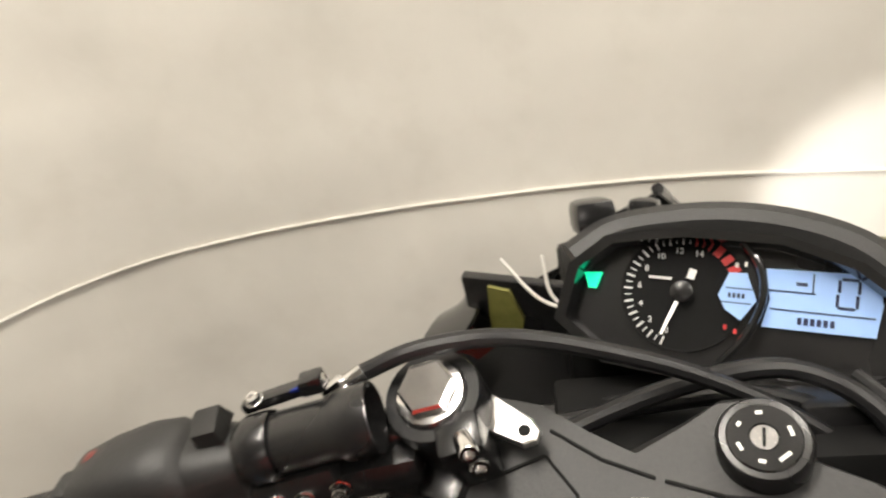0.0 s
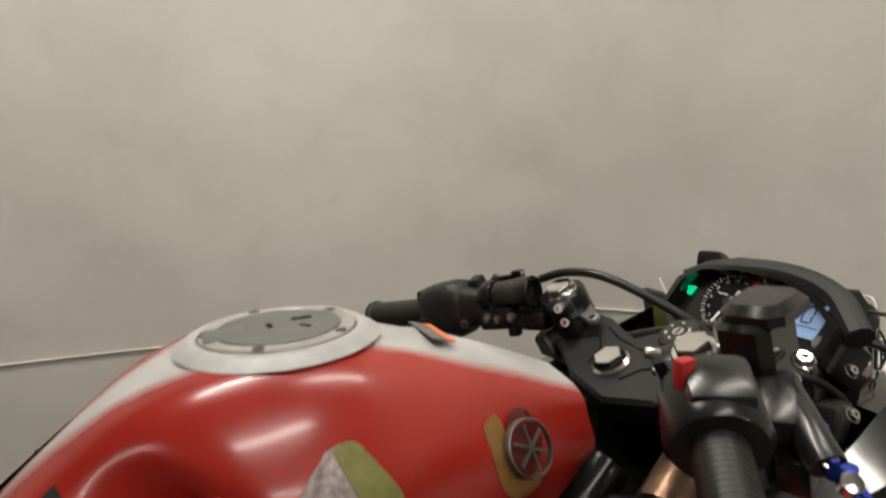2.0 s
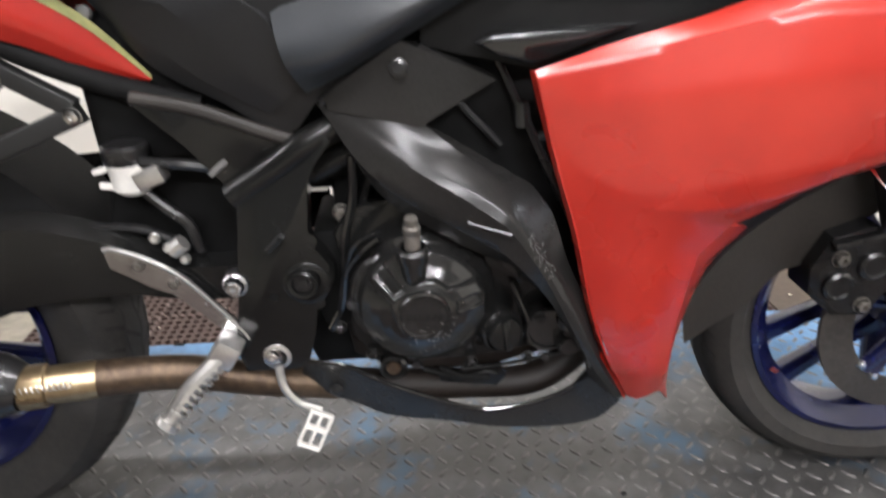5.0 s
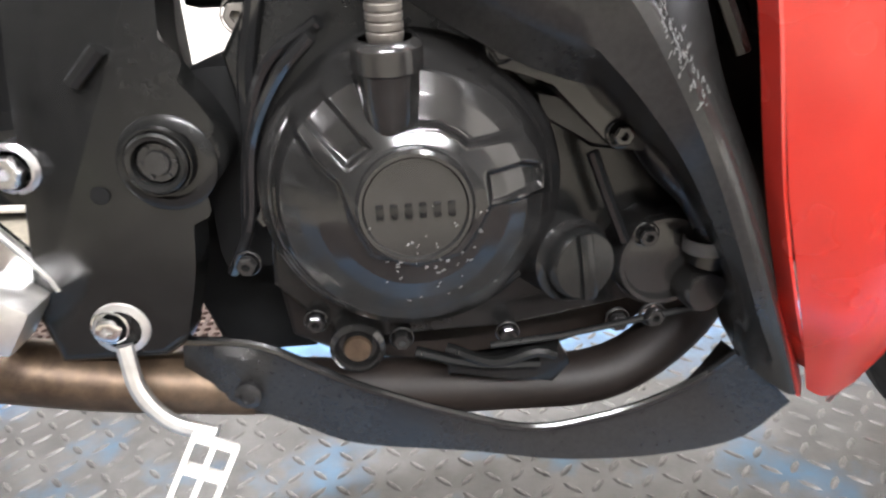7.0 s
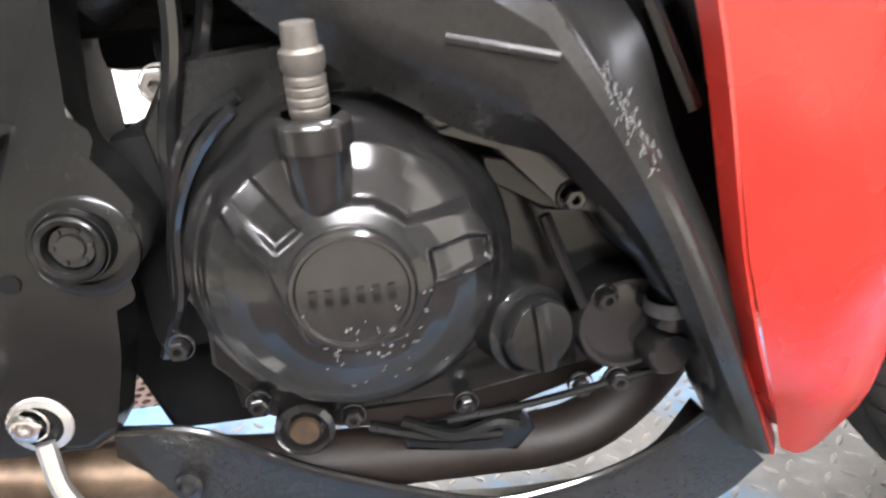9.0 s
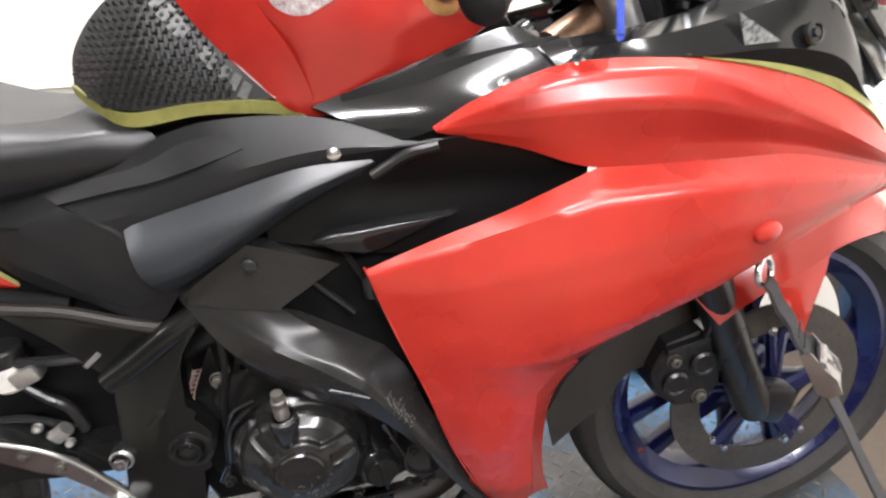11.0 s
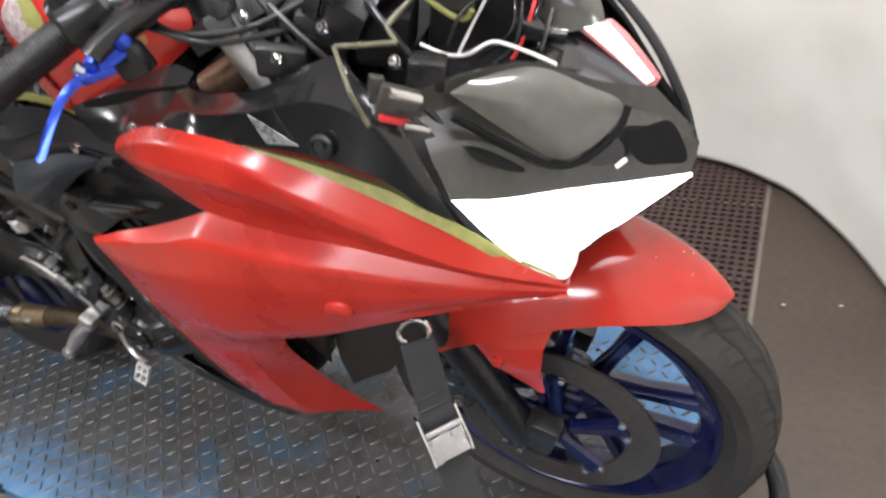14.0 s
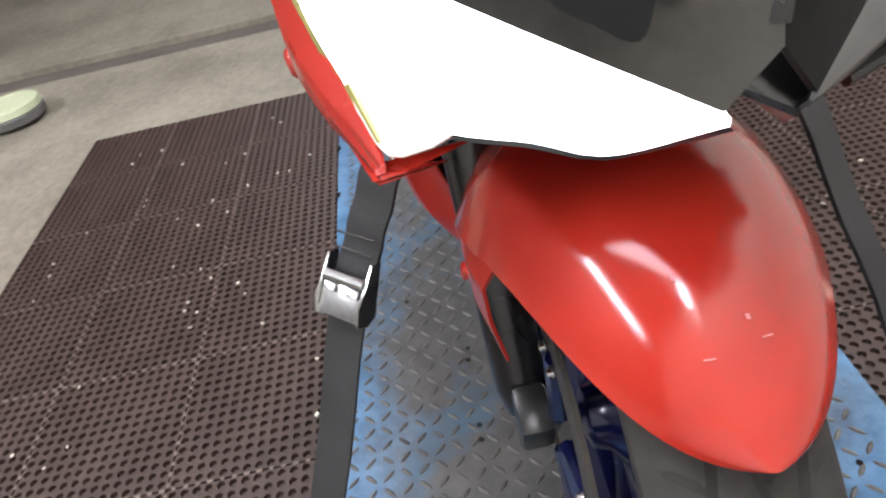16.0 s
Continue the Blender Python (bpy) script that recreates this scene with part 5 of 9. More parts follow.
decal("rubbed_patch", TAN, tank, [(1.106, 0.905), (1.108, 0.912), (1.122, 0.912), (1.126, 0.885), (1.134, 0.868), (1.150, 0.866), (1.148, 0.856), (1.128, 0.856), (1.112, 0.870)], "paint rubbed thin to brownish primer", 0.0006)
decal("old_sticker", SPECKLE, tank, [(0.967, 0.890), (0.968, 0.906), (0.981, 0.922), (0.996, 0.934), (1.012, 0.935), (1.024, 0.918), (1.034, 0.900), (1.030, 0.884), (1.015, 0.876), (0.997, 0.871), (0.978, 0.876)], "half-scraped round sticker", 0.001)
decal("sticker_scrape", GREEN, tank, [(1.000, 0.934), (1.013, 0.936), (1.026, 0.919), (1.036, 0.901), (1.031, 0.890), (1.018, 0.893), (1.010, 0.900), (1.008, 0.913), (1.004, 0.922)], "olive patch where the sticker is scraped away", 0.0016)
circ = [(1.137 + 0.0175 * math.cos(2 * math.pi * k / 24), 0.889 + 0.0215 * math.sin(2 * math.pi * k / 24)) for k in range(24)]
decal("badge", BADGE, tank, circ, "round badge on the tank", 0.0022, 4, 0.0012)
bm = bmesh.new()
BN = Vector((0.28, -0.86, 0.42)).normalized()
BM = Matrix.Translation(Vector((1.137, -0.0915, 0.890))) @ BN.to_track_quat("Z", "Y").to_matrix().to_4x4()
lathe(bm, [(0.0182, -0.002), (0.0182, 0.0022), (0.0172, 0.0028), (0.0168, 0.001)], BM @ Matrix.Scale(1.12, 4), 32)
part("badge_ring", bm, STEEL, tank, "silver ring of the badge")
for a in (90, 210, 330):
    bm = bmesh.new()
    block(bm, (0.032, 0.0020, 0.0016), BM @ pose(0, 0, 0.0026, 0, 0, a), 0)
    part("badge_bar", bm, STEEL, tank)

# --- fairing: upper lobe, main band, leg and inward toe ---
VALLEY = [(1.105, -0.164, 0.757), (1.18, -0.184, 0.738), (1.255, -0.196, 0.711), (1.366, -0.210, 0.708), (1.45, -0.208, 0.702), (1.52, -0.198, 0.684), (1.59, -0.181, 0.661), (1.650, -0.160, 0.642)]
CREASE = [(1.20, -0.229, 0.540), (1.259, -0.231, 0.549), (1.32, -0.229, 0.562), (1.40, -0.222, 0.588), (1.50, -0.204, 0.620), (1.60, -0.175, 0.635), (1.650, -0.160, 0.639)]
ARCH = [(1.212, -0.203, 0.488), (1.25, -0.204, 0.506), (1.295, -0.204, 0.528), (1.355, -0.203, 0.545), (1.44, -0.198, 0.580), (1.54, -0.183, 0.617), (1.650, -0.158, 0.638)]
LEG = [
    [(1.041, -0.204, 0.566), (1.09, -0.2155, 0.538), (1.14, -0.2225, 0.530), (1.20, -0.229, 0.540)],
    [(1.046, -0.2035, 0.547), (1.095, -0.2145, 0.524), (1.15, -0.2215, 0.515), (1.206, -0.222, 0.514)],
    [(1.052, -0.203, 0.528), (1.10, -0.213, 0.510), (1.16, -0.2165, 0.500), (1.212, -0.203, 0.488)],
    [(1.066, -0.200, 0.485), (1.10, -0.208, 0.476), (1.15, -0.208, 0.468), (1.188, -0.197, 0.455)],
    [(1.090, -0.191, 0.390), (1.12, -0.197, 0.382), (1.155, -0.194, 0.376), (1.184, -0.182, 0.370)],
    [(1.120, -0.176, 0.310), (1.142, -0.179, 0.302), (1.168, -0.174, 0.294), (1.190, -0.162, 0.288)],
    [(1.150, -0.150, 0.246), (1.163, -0.148, 0.238), (1.178, -0.142, 0.235), (1.195, -0.133, 0.235)],
]
TOE = [
    [(1.212, -0.203, 0.488), (1.188, -0.197, 0.455), (1.184, -0.182, 0.370), (1.190, -0.162, 0.288), (1.195, -0.133, 0.235)],
    [(1.230, -0.188, 0.480), (1.206, -0.176, 0.432), (1.198, -0.147, 0.340), (1.208, -0.122, 0.255), (1.215, -0.103, 0.208)],
    [(1.245, -0.175, 0.472), (1.222, -0.152, 0.415), (1.218, -0.115, 0.310), (1.230, -0.078, 0.215), (1.246, -0.053, 0.155)],
]
for s, mir in ((-1, False),):  # the other side is stripped
    bm = bmesh.new()
    loft(bm, [
        [(1.102, -0.160, 0.762), (1.15, -0.174, 0.789), (1.23, -0.187, 0.812), (1.34, -0.196, 0.806), (1.42, -0.198, 0.792), (1.49, -0.196, 0.771), (1.556, -0.188, 0.729), (1.61, -0.170, 0.677), (1.645, -0.158, 0.650)],
        [(1.103, -0.162, 0.760), (1.165, -0.190, 0.784), (1.24, -0.204, 0.801), (1.34, -0.212, 0.797), (1.42, -0.221, 0.761), (1.49, -0.216, 0.727), (1.56, -0.200, 0.690), (1.615, -0.176, 0.662), (1.648, -0.159, 0.646)],
        [(1.104, -0.164, 0.759), (1.18, -0.199, 0.772), (1.26, -0.217, 0.777), (1.34, -0.223, 0.770), (1.42, -0.220, 0.742), (1.49, -0.212, 0.716), (1.56, -0.197, 0.684), (1.615, -0.175, 0.660), (1.648, -0.159, 0.645)],
        [(1.1045, -0.164, 0.758), (1.18, -0.193, 0.752), (1.26, -0.205, 0.738), (1.36, -0.211, 0.728), (1.45, -0.208, 0.712), (1.52, -0.199, 0.690), (1.59, -0.181, 0.664), (1.649, -0.160, 0.643)],
        VALLEY,
    ], 44, 4, False, mir)
    loft(bm, [
        [(1.020, -0.203, 0.643), (1.09, -0.203, 0.664), (1.16, -0.202, 0.682), (1.255, -0.196, 0.711)],
        [(1.021, -0.207, 0.637), (1.09, -0.215, 0.655), (1.16, -0.221, 0.671), (1.245, -0.226, 0.690)],
        [(1.026, -0.206, 0.615), (1.09, -0.220, 0.618), (1.16, -0.229, 0.626), (1.225, -0.235, 0.634)],
        [(1.033, -0.205, 0.592), (1.09, -0.2175, 0.580), (1.15, -0.2260, 0.580), (1.212, -0.2335, 0.588)],
        LEG[0],
    ], 16, 5, False, mir)
    loft(bm, [
        [(1.255, -0.196, 0.711), (1.366, -0.210, 0.708), (1.45, -0.208, 0.702), (1.52, -0.198, 0.684), (1.59, -0.181, 0.661), (1.650, -0.160, 0.642)],
        [(1.245, -0.226, 0.690), (1.366, -0.232, 0.687), (1.45, -0.224, 0.680), (1.52, -0.209, 0.668), (1.59, -0.186, 0.654), (1.650, -0.161, 0.641)],
        [(1.225, -0.235, 0.634), (1.36, -0.236, 0.645), (1.46, -0.223, 0.646), (1.56, -0.197, 0.645), (1.650, -0.161, 0.640)],
        [(1.212, -0.2335, 0.588), (1.34, -0.235, 0.607), (1.45, -0.220, 0.622), (1.56, -0.193, 0.635), (1.650, -0.161, 0.6395)],
        CREASE,
    ], 34, 5, False, mir)
    loft(bm, [CREASE, [((a[0] + b[0]) / 2, (a[1] + b[1]) / 2 - 0.006, (a[2] + b[2]) / 2) for a, b in zip(CREASE, ARCH)], ARCH], 34, 5, False, mir)
    loft(bm, LEG, 16, 5, False, mir)
    weld(bm, 0.0006)
    thicken(bm, 0.003)
    fair = part("fairing", bm, RED, bike, "sun-faded red side fairing", 48)
    bm = bmesh.new()
    rear = [(1.020, -0.204, 0.643), (1.041, -0.204, 0.566), (1.066, -0.200, 0.485), (1.090, -0.190, 0.390), (1.120, -0.175, 0.310), (1.150, -0.150, 0.262)]
    loft(bm, [rear, [(x - 0.002, y + 0.012, z - 0.002) for x, y, z in rear]], 24, 2, False, mir)
    thicken(bm, 0.002)
    part("fairing_return", bm, RED, fair, "folded rear edge of the fairing")
    bm = bmesh.new()
    loft(bm, TOE, 20, 4, True, mir)
    thicken(bm, 0.003)
    part("fairing_toe", bm, RED, fair, "inward-curving red toe of the fairing", 60)
    # bare olive rim along the upper edge
    bm = bmesh.new()
    loft(bm, [
        [(1.34, -0.1955, 0.809), (1.42, -0.198, 0.796), (1.49, -0.195, 0.776), (1.556, -0.187, 0.735), (1.61, -0.168, 0.682), (1.640, -0.157, 0.656)],
        [(1.36, -0.199, 0.804), (1.42, -0.203, 0.789), (1.48, -0.202, 0.767), (1.548, -0.195, 0.730), (1.605, -0.174, 0.676), (1.638, -0.160, 0.653)],
    ], 26, 2, False, mir)
    thicken(bm, 0.003)
    part("fairing_rim", bm, GREEN, fair, "bare olive rim of the fairing")
    bm = bmesh.new()
    lathe(bm, [(0.0, -0.004), (0.017, -0.004), (0.016, 0.002), (0.011, 0.005), (0, 0.0055)], facing((1.425, s * 0.2285, 0.628), (0.2, s, -0.1)) @ Matrix.Diagonal((1, 0.75, 1, 1)), 18)
    part("indicator_blank", bm, RED, fair, "red plug over the indicator hole")
for mir in (False, True):
    # black inner panels above the fairing
    bm = bmesh.new()
    loft(bm, [
        [(0.990, -0.118, 0.786), (1.09, -0.105, 0.812), (1.185, -0.100, 0.838), (1.225, -0.105, 0.832)],
        [(1.03, -0.135, 0.768), (1.10, -0.138, 0.786), (1.17, -0.145, 0.804), (1.225, -0.150, 0.812)],
        [(1.075, -0.150, 0.750), (1.115, -0.160, 0.762), (1.165, -0.175, 0.788), (1.225, -0.180, 0.803)],
    ], 20, 5, True, mir)
    thicken(bm, 0.003)
    part("tank_side_panel", bm, GLOSS, bike, "glossy black panel beside the tank")
    bm = bmesh.new()
    loft(bm, [
        [(1.215, -0.120, 0.826), (1.28, -0.146, 0.830), (1.36, -0.156, 0.842), (1.42, -0.150, 0.862), (1.458, -0.148, 0.872), (1.482, -0.168, 0.866), (1.502, -0.176, 0.850), (1.515, -0.168, 0.838)],
        [(1.220, -0.150, 0.816), (1.29, -0.176, 0.823), (1.37, -0.186, 0.834), (1.43, -0.188, 0.847), (1.468, -0.190, 0.848), (1.492, -0.190, 0.838), (1.515, -0.186, 0.815), (1.530, -0.178, 0.800)],
        [(1.225, -0.182, 0.803), (1.30, -0.192, 0.806), (1.37, -0.200, 0.806), (1.43, -0.205, 0.806), (1.48, -0.205, 0.796), (1.51, -0.200, 0.780), (1.535, -0.194, 0.752), (1.56, -0.186, 0.732)],
        [(1.225, -0.172, 0.780), (1.30, -0.182, 0.780), (1.37, -0.188, 0.776), (1.43, -0.190, 0.768), (1.48, -0.188, 0.752), (1.51, -0.184, 0.738), (1.535, -0.180, 0.718), (1.56, -0.174, 0.700)],
    ], 26, 5, False, mir)
    thicken(bm, 0.003)
    ip = part("inner_upper_panel", bm, GLOSS, bike, "glossy black inner cowl panel", 25)
    if not mir:
        bm = bmesh.new()
        lathe(bm, [(0.0, 0.0), (0.011, 0.0), (0.011, 0.004), (0.008, 0.005), (0.0075, 0.003), (0.0045, 0.003), (0.004, 0.006), (0, 0.006)], facing((1.459, -0.205, 0.816), (0.25, -0.9, 0.3)), 18)
        part("panel_bolt", bm, BLACK, ip)
        bm = bmesh.new()
        prism(bm, [(1.384, 0.842), (1.430, 0.812), (1.393, 0.812)], 0.0012, at_side(-0.2015))
        part("scuffed_sticker", bm, FLECK, ip, "scuffed triangular sticker")
        for q in ((1.172, -0.172, 0.797), (1.24, -0.186, 0.809)):
            bm = bmesh.new()
            bolt(bm, q, (0, -0.8, 0.6), 0.005, 0.004, False)
            part("panel_screw", bm, CHROME, ip, "bright screw")

# dark inner duct seen between the two lobes of the fairing
bm = bmesh.new()
loft(bm, [
    [(0.935, -0.122, 0.735), (1.07, -0.160, 0.748), (1.15, -0.172, 0.752), (1.25, -0.185, 0.72)],
    [(0.925, -0.120, 0.70), (1.05, -0.140, 0.70), (1.15, -0.150, 0.70), (1.25, -0.180, 0.70)],
    [(0.925, -0.122, 0.655), (1.02, -0.140, 0.635), (1.10, -0.150, 0.625), (1.22, -0.165, 0.62)],
], 18, 5, False)
thicken(bm, 0.003)
part("air_duct", bm, DUCT, bike, "black air duct behind the fairing")
bm = bmesh.new()
loft(bm, [[(1.02, -0.118, 0.795), (1.12, -0.122, 0.815), (1.24, -0.130, 0.830)], [(1.02, -0.128, 0.735), (1.12, -0.140, 0.735), (1.25, -0.160, 0.72)]], 10, 3)
thicken(bm, 0.003)
part("duct_cover", bm, DUCT, bike, "black cover between tank panel and duct")
bm = bmesh.new()
tube(bm, [(1.040, -0.156, 0.720), (1.075, -0.166, 0.740), (1.105, -0.170, 0.746)], 0.006, 10, 14)
part("duct_edge", bm, BLACK, bike, "rounded rear edge of the duct")
bm = bmesh.new()
rounded(bm, [(0.970, 0.661), (0.988, 0.668), (1.12, 0.672), (1.045, 0.648), (1.02, 0.640), (0.994, 0.650)][::-1], 0.020, at_side(-0.146), 0.0055, 4)
part("duct_scoop", bm, GLOSS, bike, "black scoop with a rounded edge", 60)

# --- side cover under the seat and tank ---
for mir in (False, True):
    bm = bmesh.new()
    loft(bm, [
        [(0.598, -0.078, 0.727), (0.70, -0.095, 0.739), (0.80, -0.108, 0.754), (0.842, -0.112, 0.774), (0.90, -0.120, 0.785), (0.985, -0.125, 0.779), (1.05, -0.140, 0.760), (1.10, -0.155, 0.742)],
        [(0.602, -0.082, 0.717), (0.69, -0.110, 0.70), (0.77, -0.124, 0.70), (0.84, -0.131, 0.715), (0.90, -0.137, 0.735), (0.985, -0.142, 0.748), (1.05, -0.150, 0.746), (1.10, -0.157, 0.740)],
        [(0.606, -0.080, 0.708), (0.665, -0.098, 0.66), (0.735, -0.115, 0.635), (0.81, -0.125, 0.640), (0.88, -0.132, 0.675), (0.96, -0.138, 0.708), (1.04, -0.149, 0.732), (1.10, -0.157, 0.739)],
        [(0.610, -0.078, 0.700), (0.66, -0.090, 0.640), (0.725, -0.103, 0.605), (0.786, -0.112, 0.572), (0.83, -0.120, 0.614), (0.922, -0.132, 0.675), (1.03, -0.146, 0.720), (1.10, -0.156, 0.738)],
    ], 40, 4, False, mir)
    thicken(bm, 0.003)
    sc = part("side_cover", bm, TEXTURED, bike, "satin black plastic side cover", 24)
    if not mir:
        bm = bmesh.new()
        rows = [[(0.790, -0.130, 0.690), (0.806, -0.134, 0.697), (0.898, -0.142, 0.719), (0.972, -0.148, 0.735), (1.040, -0.153, 0.736)], [(0.796, -0.151, 0.668), (0.82, -0.157, 0.670), (0.90, -0.164, 0.695), (0.97, -0.161, 0.718), (1.042, -0.154, 0.734)], [(0.803, -0.156, 0.645), (0.84, -0.164, 0.650), (0.905, -0.165, 0.680), (0.97, -0.160, 0.711), (1.043, -0.154, 0.733)], [(0.815, -0.138, 0.618), (0.845, -0.142, 0.632), (0.905, -0.146, 0.663), (0.97, -0.150, 0.699), (1.044, -0.153, 0.731)]]
        loft(bm, rows, 22, 4, True)
        thicken(bm, 0.006)
        part("raised_panel", bm, SATIN, sc, "raised smooth panel", 40)
        bm = bmesh.new()
        bm.from_mesh(sc.data)
        skin = BVHTree.FromBMesh(bm)
        bm.free()

        def on_cover(x, z, lift):
            """Point of the cover's near face at x, z, lifted outwards."""
            hit, nor, _, _ = skin.ray_cast(Vector((x, -0.6, z)), Vector((0, 1, 0)))
            if hit is None:
                return Vector((x, -0.11 - lift, z))
            return hit + (nor if nor.y < 0 else -nor) * lift

        # upper band with a ridge, and the lower plane, both standing proud of the channel between them
        ridge = [(0.734, 0.718), (0.779, 0.725), (0.832, 0.733), (0.880, 0.745), (0.920, 0.757)]
        upper = [(0.714, 0.731), (0.766, 0.739), (0.820, 0.749), (0.862, 0.766), (0.908, 0.772)]
        bm = bmesh.new()
        loft(bm, [[on_cover(x, z - 0.0015, -0.001) for x, z in ridge], [on_cover(x, z, h) for (x, z), h in zip(ridge, (0.006, 0.0065, 0.006, 0.004, 0.001))], [on_cover(x, z, 0.0012) for x, z in upper]], 30, 3)
        part("cover_band", bm, TEXTURED, sc, "folded upper band of the cover", 20)
        step = [(0.732, 0.717), (0.760, 0.702), (0.786, 0.684), (0.797, 0.656), (0.811, 0.627)]
        mid = [(0.690, 0.700), (0.715, 0.680), (0.740, 0.658), (0.760, 0.634), (0.790, 0.606)]
        left = [(0.645, 0.695), (0.668, 0.668), (0.690, 0.646), (0.722, 0.622), (0.772, 0.594)]
        bm = bmesh.new()
        loft(bm, [[on_cover(x + 0.002, z + 0.001, -0.001) for x, z in step], [on_cover(x, z, h) for (x, z), h in zip(step, (0.002, 0.005, 0.006, 0.006, 0.004))], [on_cover(x, z, 0.0045) for x, z in mid], [on_cover(x, z, 0.0012) for x, z in left]], 26, 4)
        part("cover_plane", bm, TEXTURED, sc, "lower plane of the cover", 20)
        for q, mt in (((1.005, -0.147, 0.745), CHROME), ((0.606, -0.083, 0.692), GREY)):
            bm = bmesh.new()
            lathe(bm, [(0.0, 0), (0.0075, 0), (0.007, 0.005), (0.004, 0.0065), (0, 0.0065)], facing(q, (0, -1, 0.1)), 16)
            part("cover_screw", bm, mt, sc, "round screw head")

# --- seat and tail ---
bm = bmesh.new()
for mir in (False, True):
    loft(bm, [
        [(0.36, 0, 0.868), (0.44, 0, 0.862), (0.52, 0, 0.850), (0.60, 0, 0.836), (0.645, 0, 0.815), (0.68, 0, 0.800), (0.74, 0, 0.795), (0.775, 0, 0.804)],
        [(0.36, -0.085, 0.858), (0.44, -0.095, 0.852), (0.52, -0.102, 0.838), (0.60, -0.100, 0.823), (0.645, -0.093, 0.809), (0.68, -0.085, 0.799), (0.74, -0.068, 0.794), (0.772, -0.055, 0.802)],
    ], 26, 5, False, mir)
weld(bm)
thicken(bm, 0.01)
seat = part("seat", bm, VINYL, bike, "grained grey-black seat top")
for mir in (False, True):
    bm = bmesh.new()
    loft(bm, [
        [(0.36, -0.085, 0.858), (0.44, -0.095, 0.852), (0.52, -0.102, 0.838), (0.60, -0.100, 0.823), (0.645, -0.093, 0.809), (0.68, -0.085, 0.799), (0.74, -0.068, 0.794), (0.772, -0.055, 0.802)],
        [(0.36, -0.118, 0.828), (0.44, -0.125, 0.822), (0.52, -0.128, 0.810), (0.60, -0.125, 0.798), (0.645, -0.118, 0.790), (0.69, -0.110, 0.785), (0.76, -0.092, 0.787), (0.80, -0.080, 0.790)],
        [(0.36, -0.128, 0.790), (0.44, -0.132, 0.786), (0.52, -0.132, 0.778), (0.60, -0.128, 0.772), (0.70, -0.118, 0.768), (0.79, -0.108, 0.778), (0.832, -0.098, 0.775)],
        [(0.36, -0.118, 0.770), (0.44, -0.122, 0.762), (0.52, -0.120, 0.749), (0.60, -0.117, 0.735), (0.70, -0.114, 0.742), (0.80, -0.110, 0.754), (0.838, -0.100, 0.763)],
        [(0.36, -0.088, 0.748), (0.44, -0.090, 0.740), (0.52, -0.088, 0.728), (0.60, -0.080, 0.712), (0.70, -0.102, 0.728), (0.80, -0.104, 0.746), (0.838, -0.098, 0.758)],
    ], 28, 4, True, mir)
    thicken(bm, 0.006)
    part("seat_side", bm, SIDE_VINYL, seat, "smooth shiny seat side")
    bm = bmesh.new()
    loft(bm, [
        [(0.20, -0.075, 0.835), (0.36, -0.100, 0.776), (0.45, -0.105, 0.754), (0.515, -0.104, 0.738), (0.56, -0.098, 0.717), (0.61, -0.090, 0.680), (0.655, -0.082, 0.628)],
        [(0.20, -0.090, 0.80), (0.36, -0.112, 0.745), (0.45, -0.113, 0.722), (0.515, -0.109, 0.702), (0.56, -0.102, 0.680), (0.605, -0.093, 0.652), (0.653, -0.083, 0.626)],
        [(0.20, -0.080, 0.76), (0.36, -0.10, 0.715), (0.45, -0.102, 0.695), (0.505, -0.100, 0.680), (0.553, -0.094, 0.662), (0.60, -0.088, 0.640), (0.651, -0.081, 0.624)],
    ], 26, 3, False, mir)
    thicken(bm, 0.003)
    tl = part("tail_fairing", bm, RED, bike, "red tail fairing under the seat")
    bm = bmesh.new()
    loft(bm, [
        [(0.30, -0.099, 0.803), (0.45, -0.106, 0.762), (0.515, -0.105, 0.744), (0.56, -0.099, 0.724), (0.61, -0.091, 0.688), (0.655, -0.083, 0.632)],
        [(0.30, -0.102, 0.795), (0.45, -0.108, 0.752), (0.515, -0.107, 0.734), (0.56, -0.101, 0.714), (0.61, -0.093, 0.677), (0.655, -0.084, 0.627)],
    ], 20, 1, False, mir)
    thicken(bm, 0.003)
    part("tail_rim", bm, GREEN, tl, "bare olive rim of the tail")
bm = bmesh.new()
for mir in (False, True):
    loft(bm, [
        [(-0.10, 0, 0.99), (0.08, 0, 0.975), (0.28, 0, 0.955), (0.42, 0, 0.93), (0.49, 0, 0.895), (0.535, 0, 0.84)],
        [(-0.10, -0.03, 0.985), (0.08, -0.055, 0.968), (0.28, -0.075, 0.948), (0.42, -0.085, 0.922), (0.49, -0.080, 0.888), (0.535, -0.075, 0.835)],
        [(-0.10, -0.045, 0.93), (0.08, -0.075, 0.90), (0.28, -0.098, 0.87), (0.42, -0.10, 0.86), (0.48, -0.095, 0.85), (0.525, -0.085, 0.825)],
    ], 20, 4, True, mir)
weld(bm)
thicken(bm, 0.003)
part("tail_cowl", bm, RED, bike, "red tail cowl behind the seat")
bm = bmesh.new()
block(bm, (0.20, 0.13, 0.035), pose(0.36, 0, 0.948, 0, 6, 0), 0.014)
part("pillion_pad", bm, RIM, bike, "dark blue pillion pad")

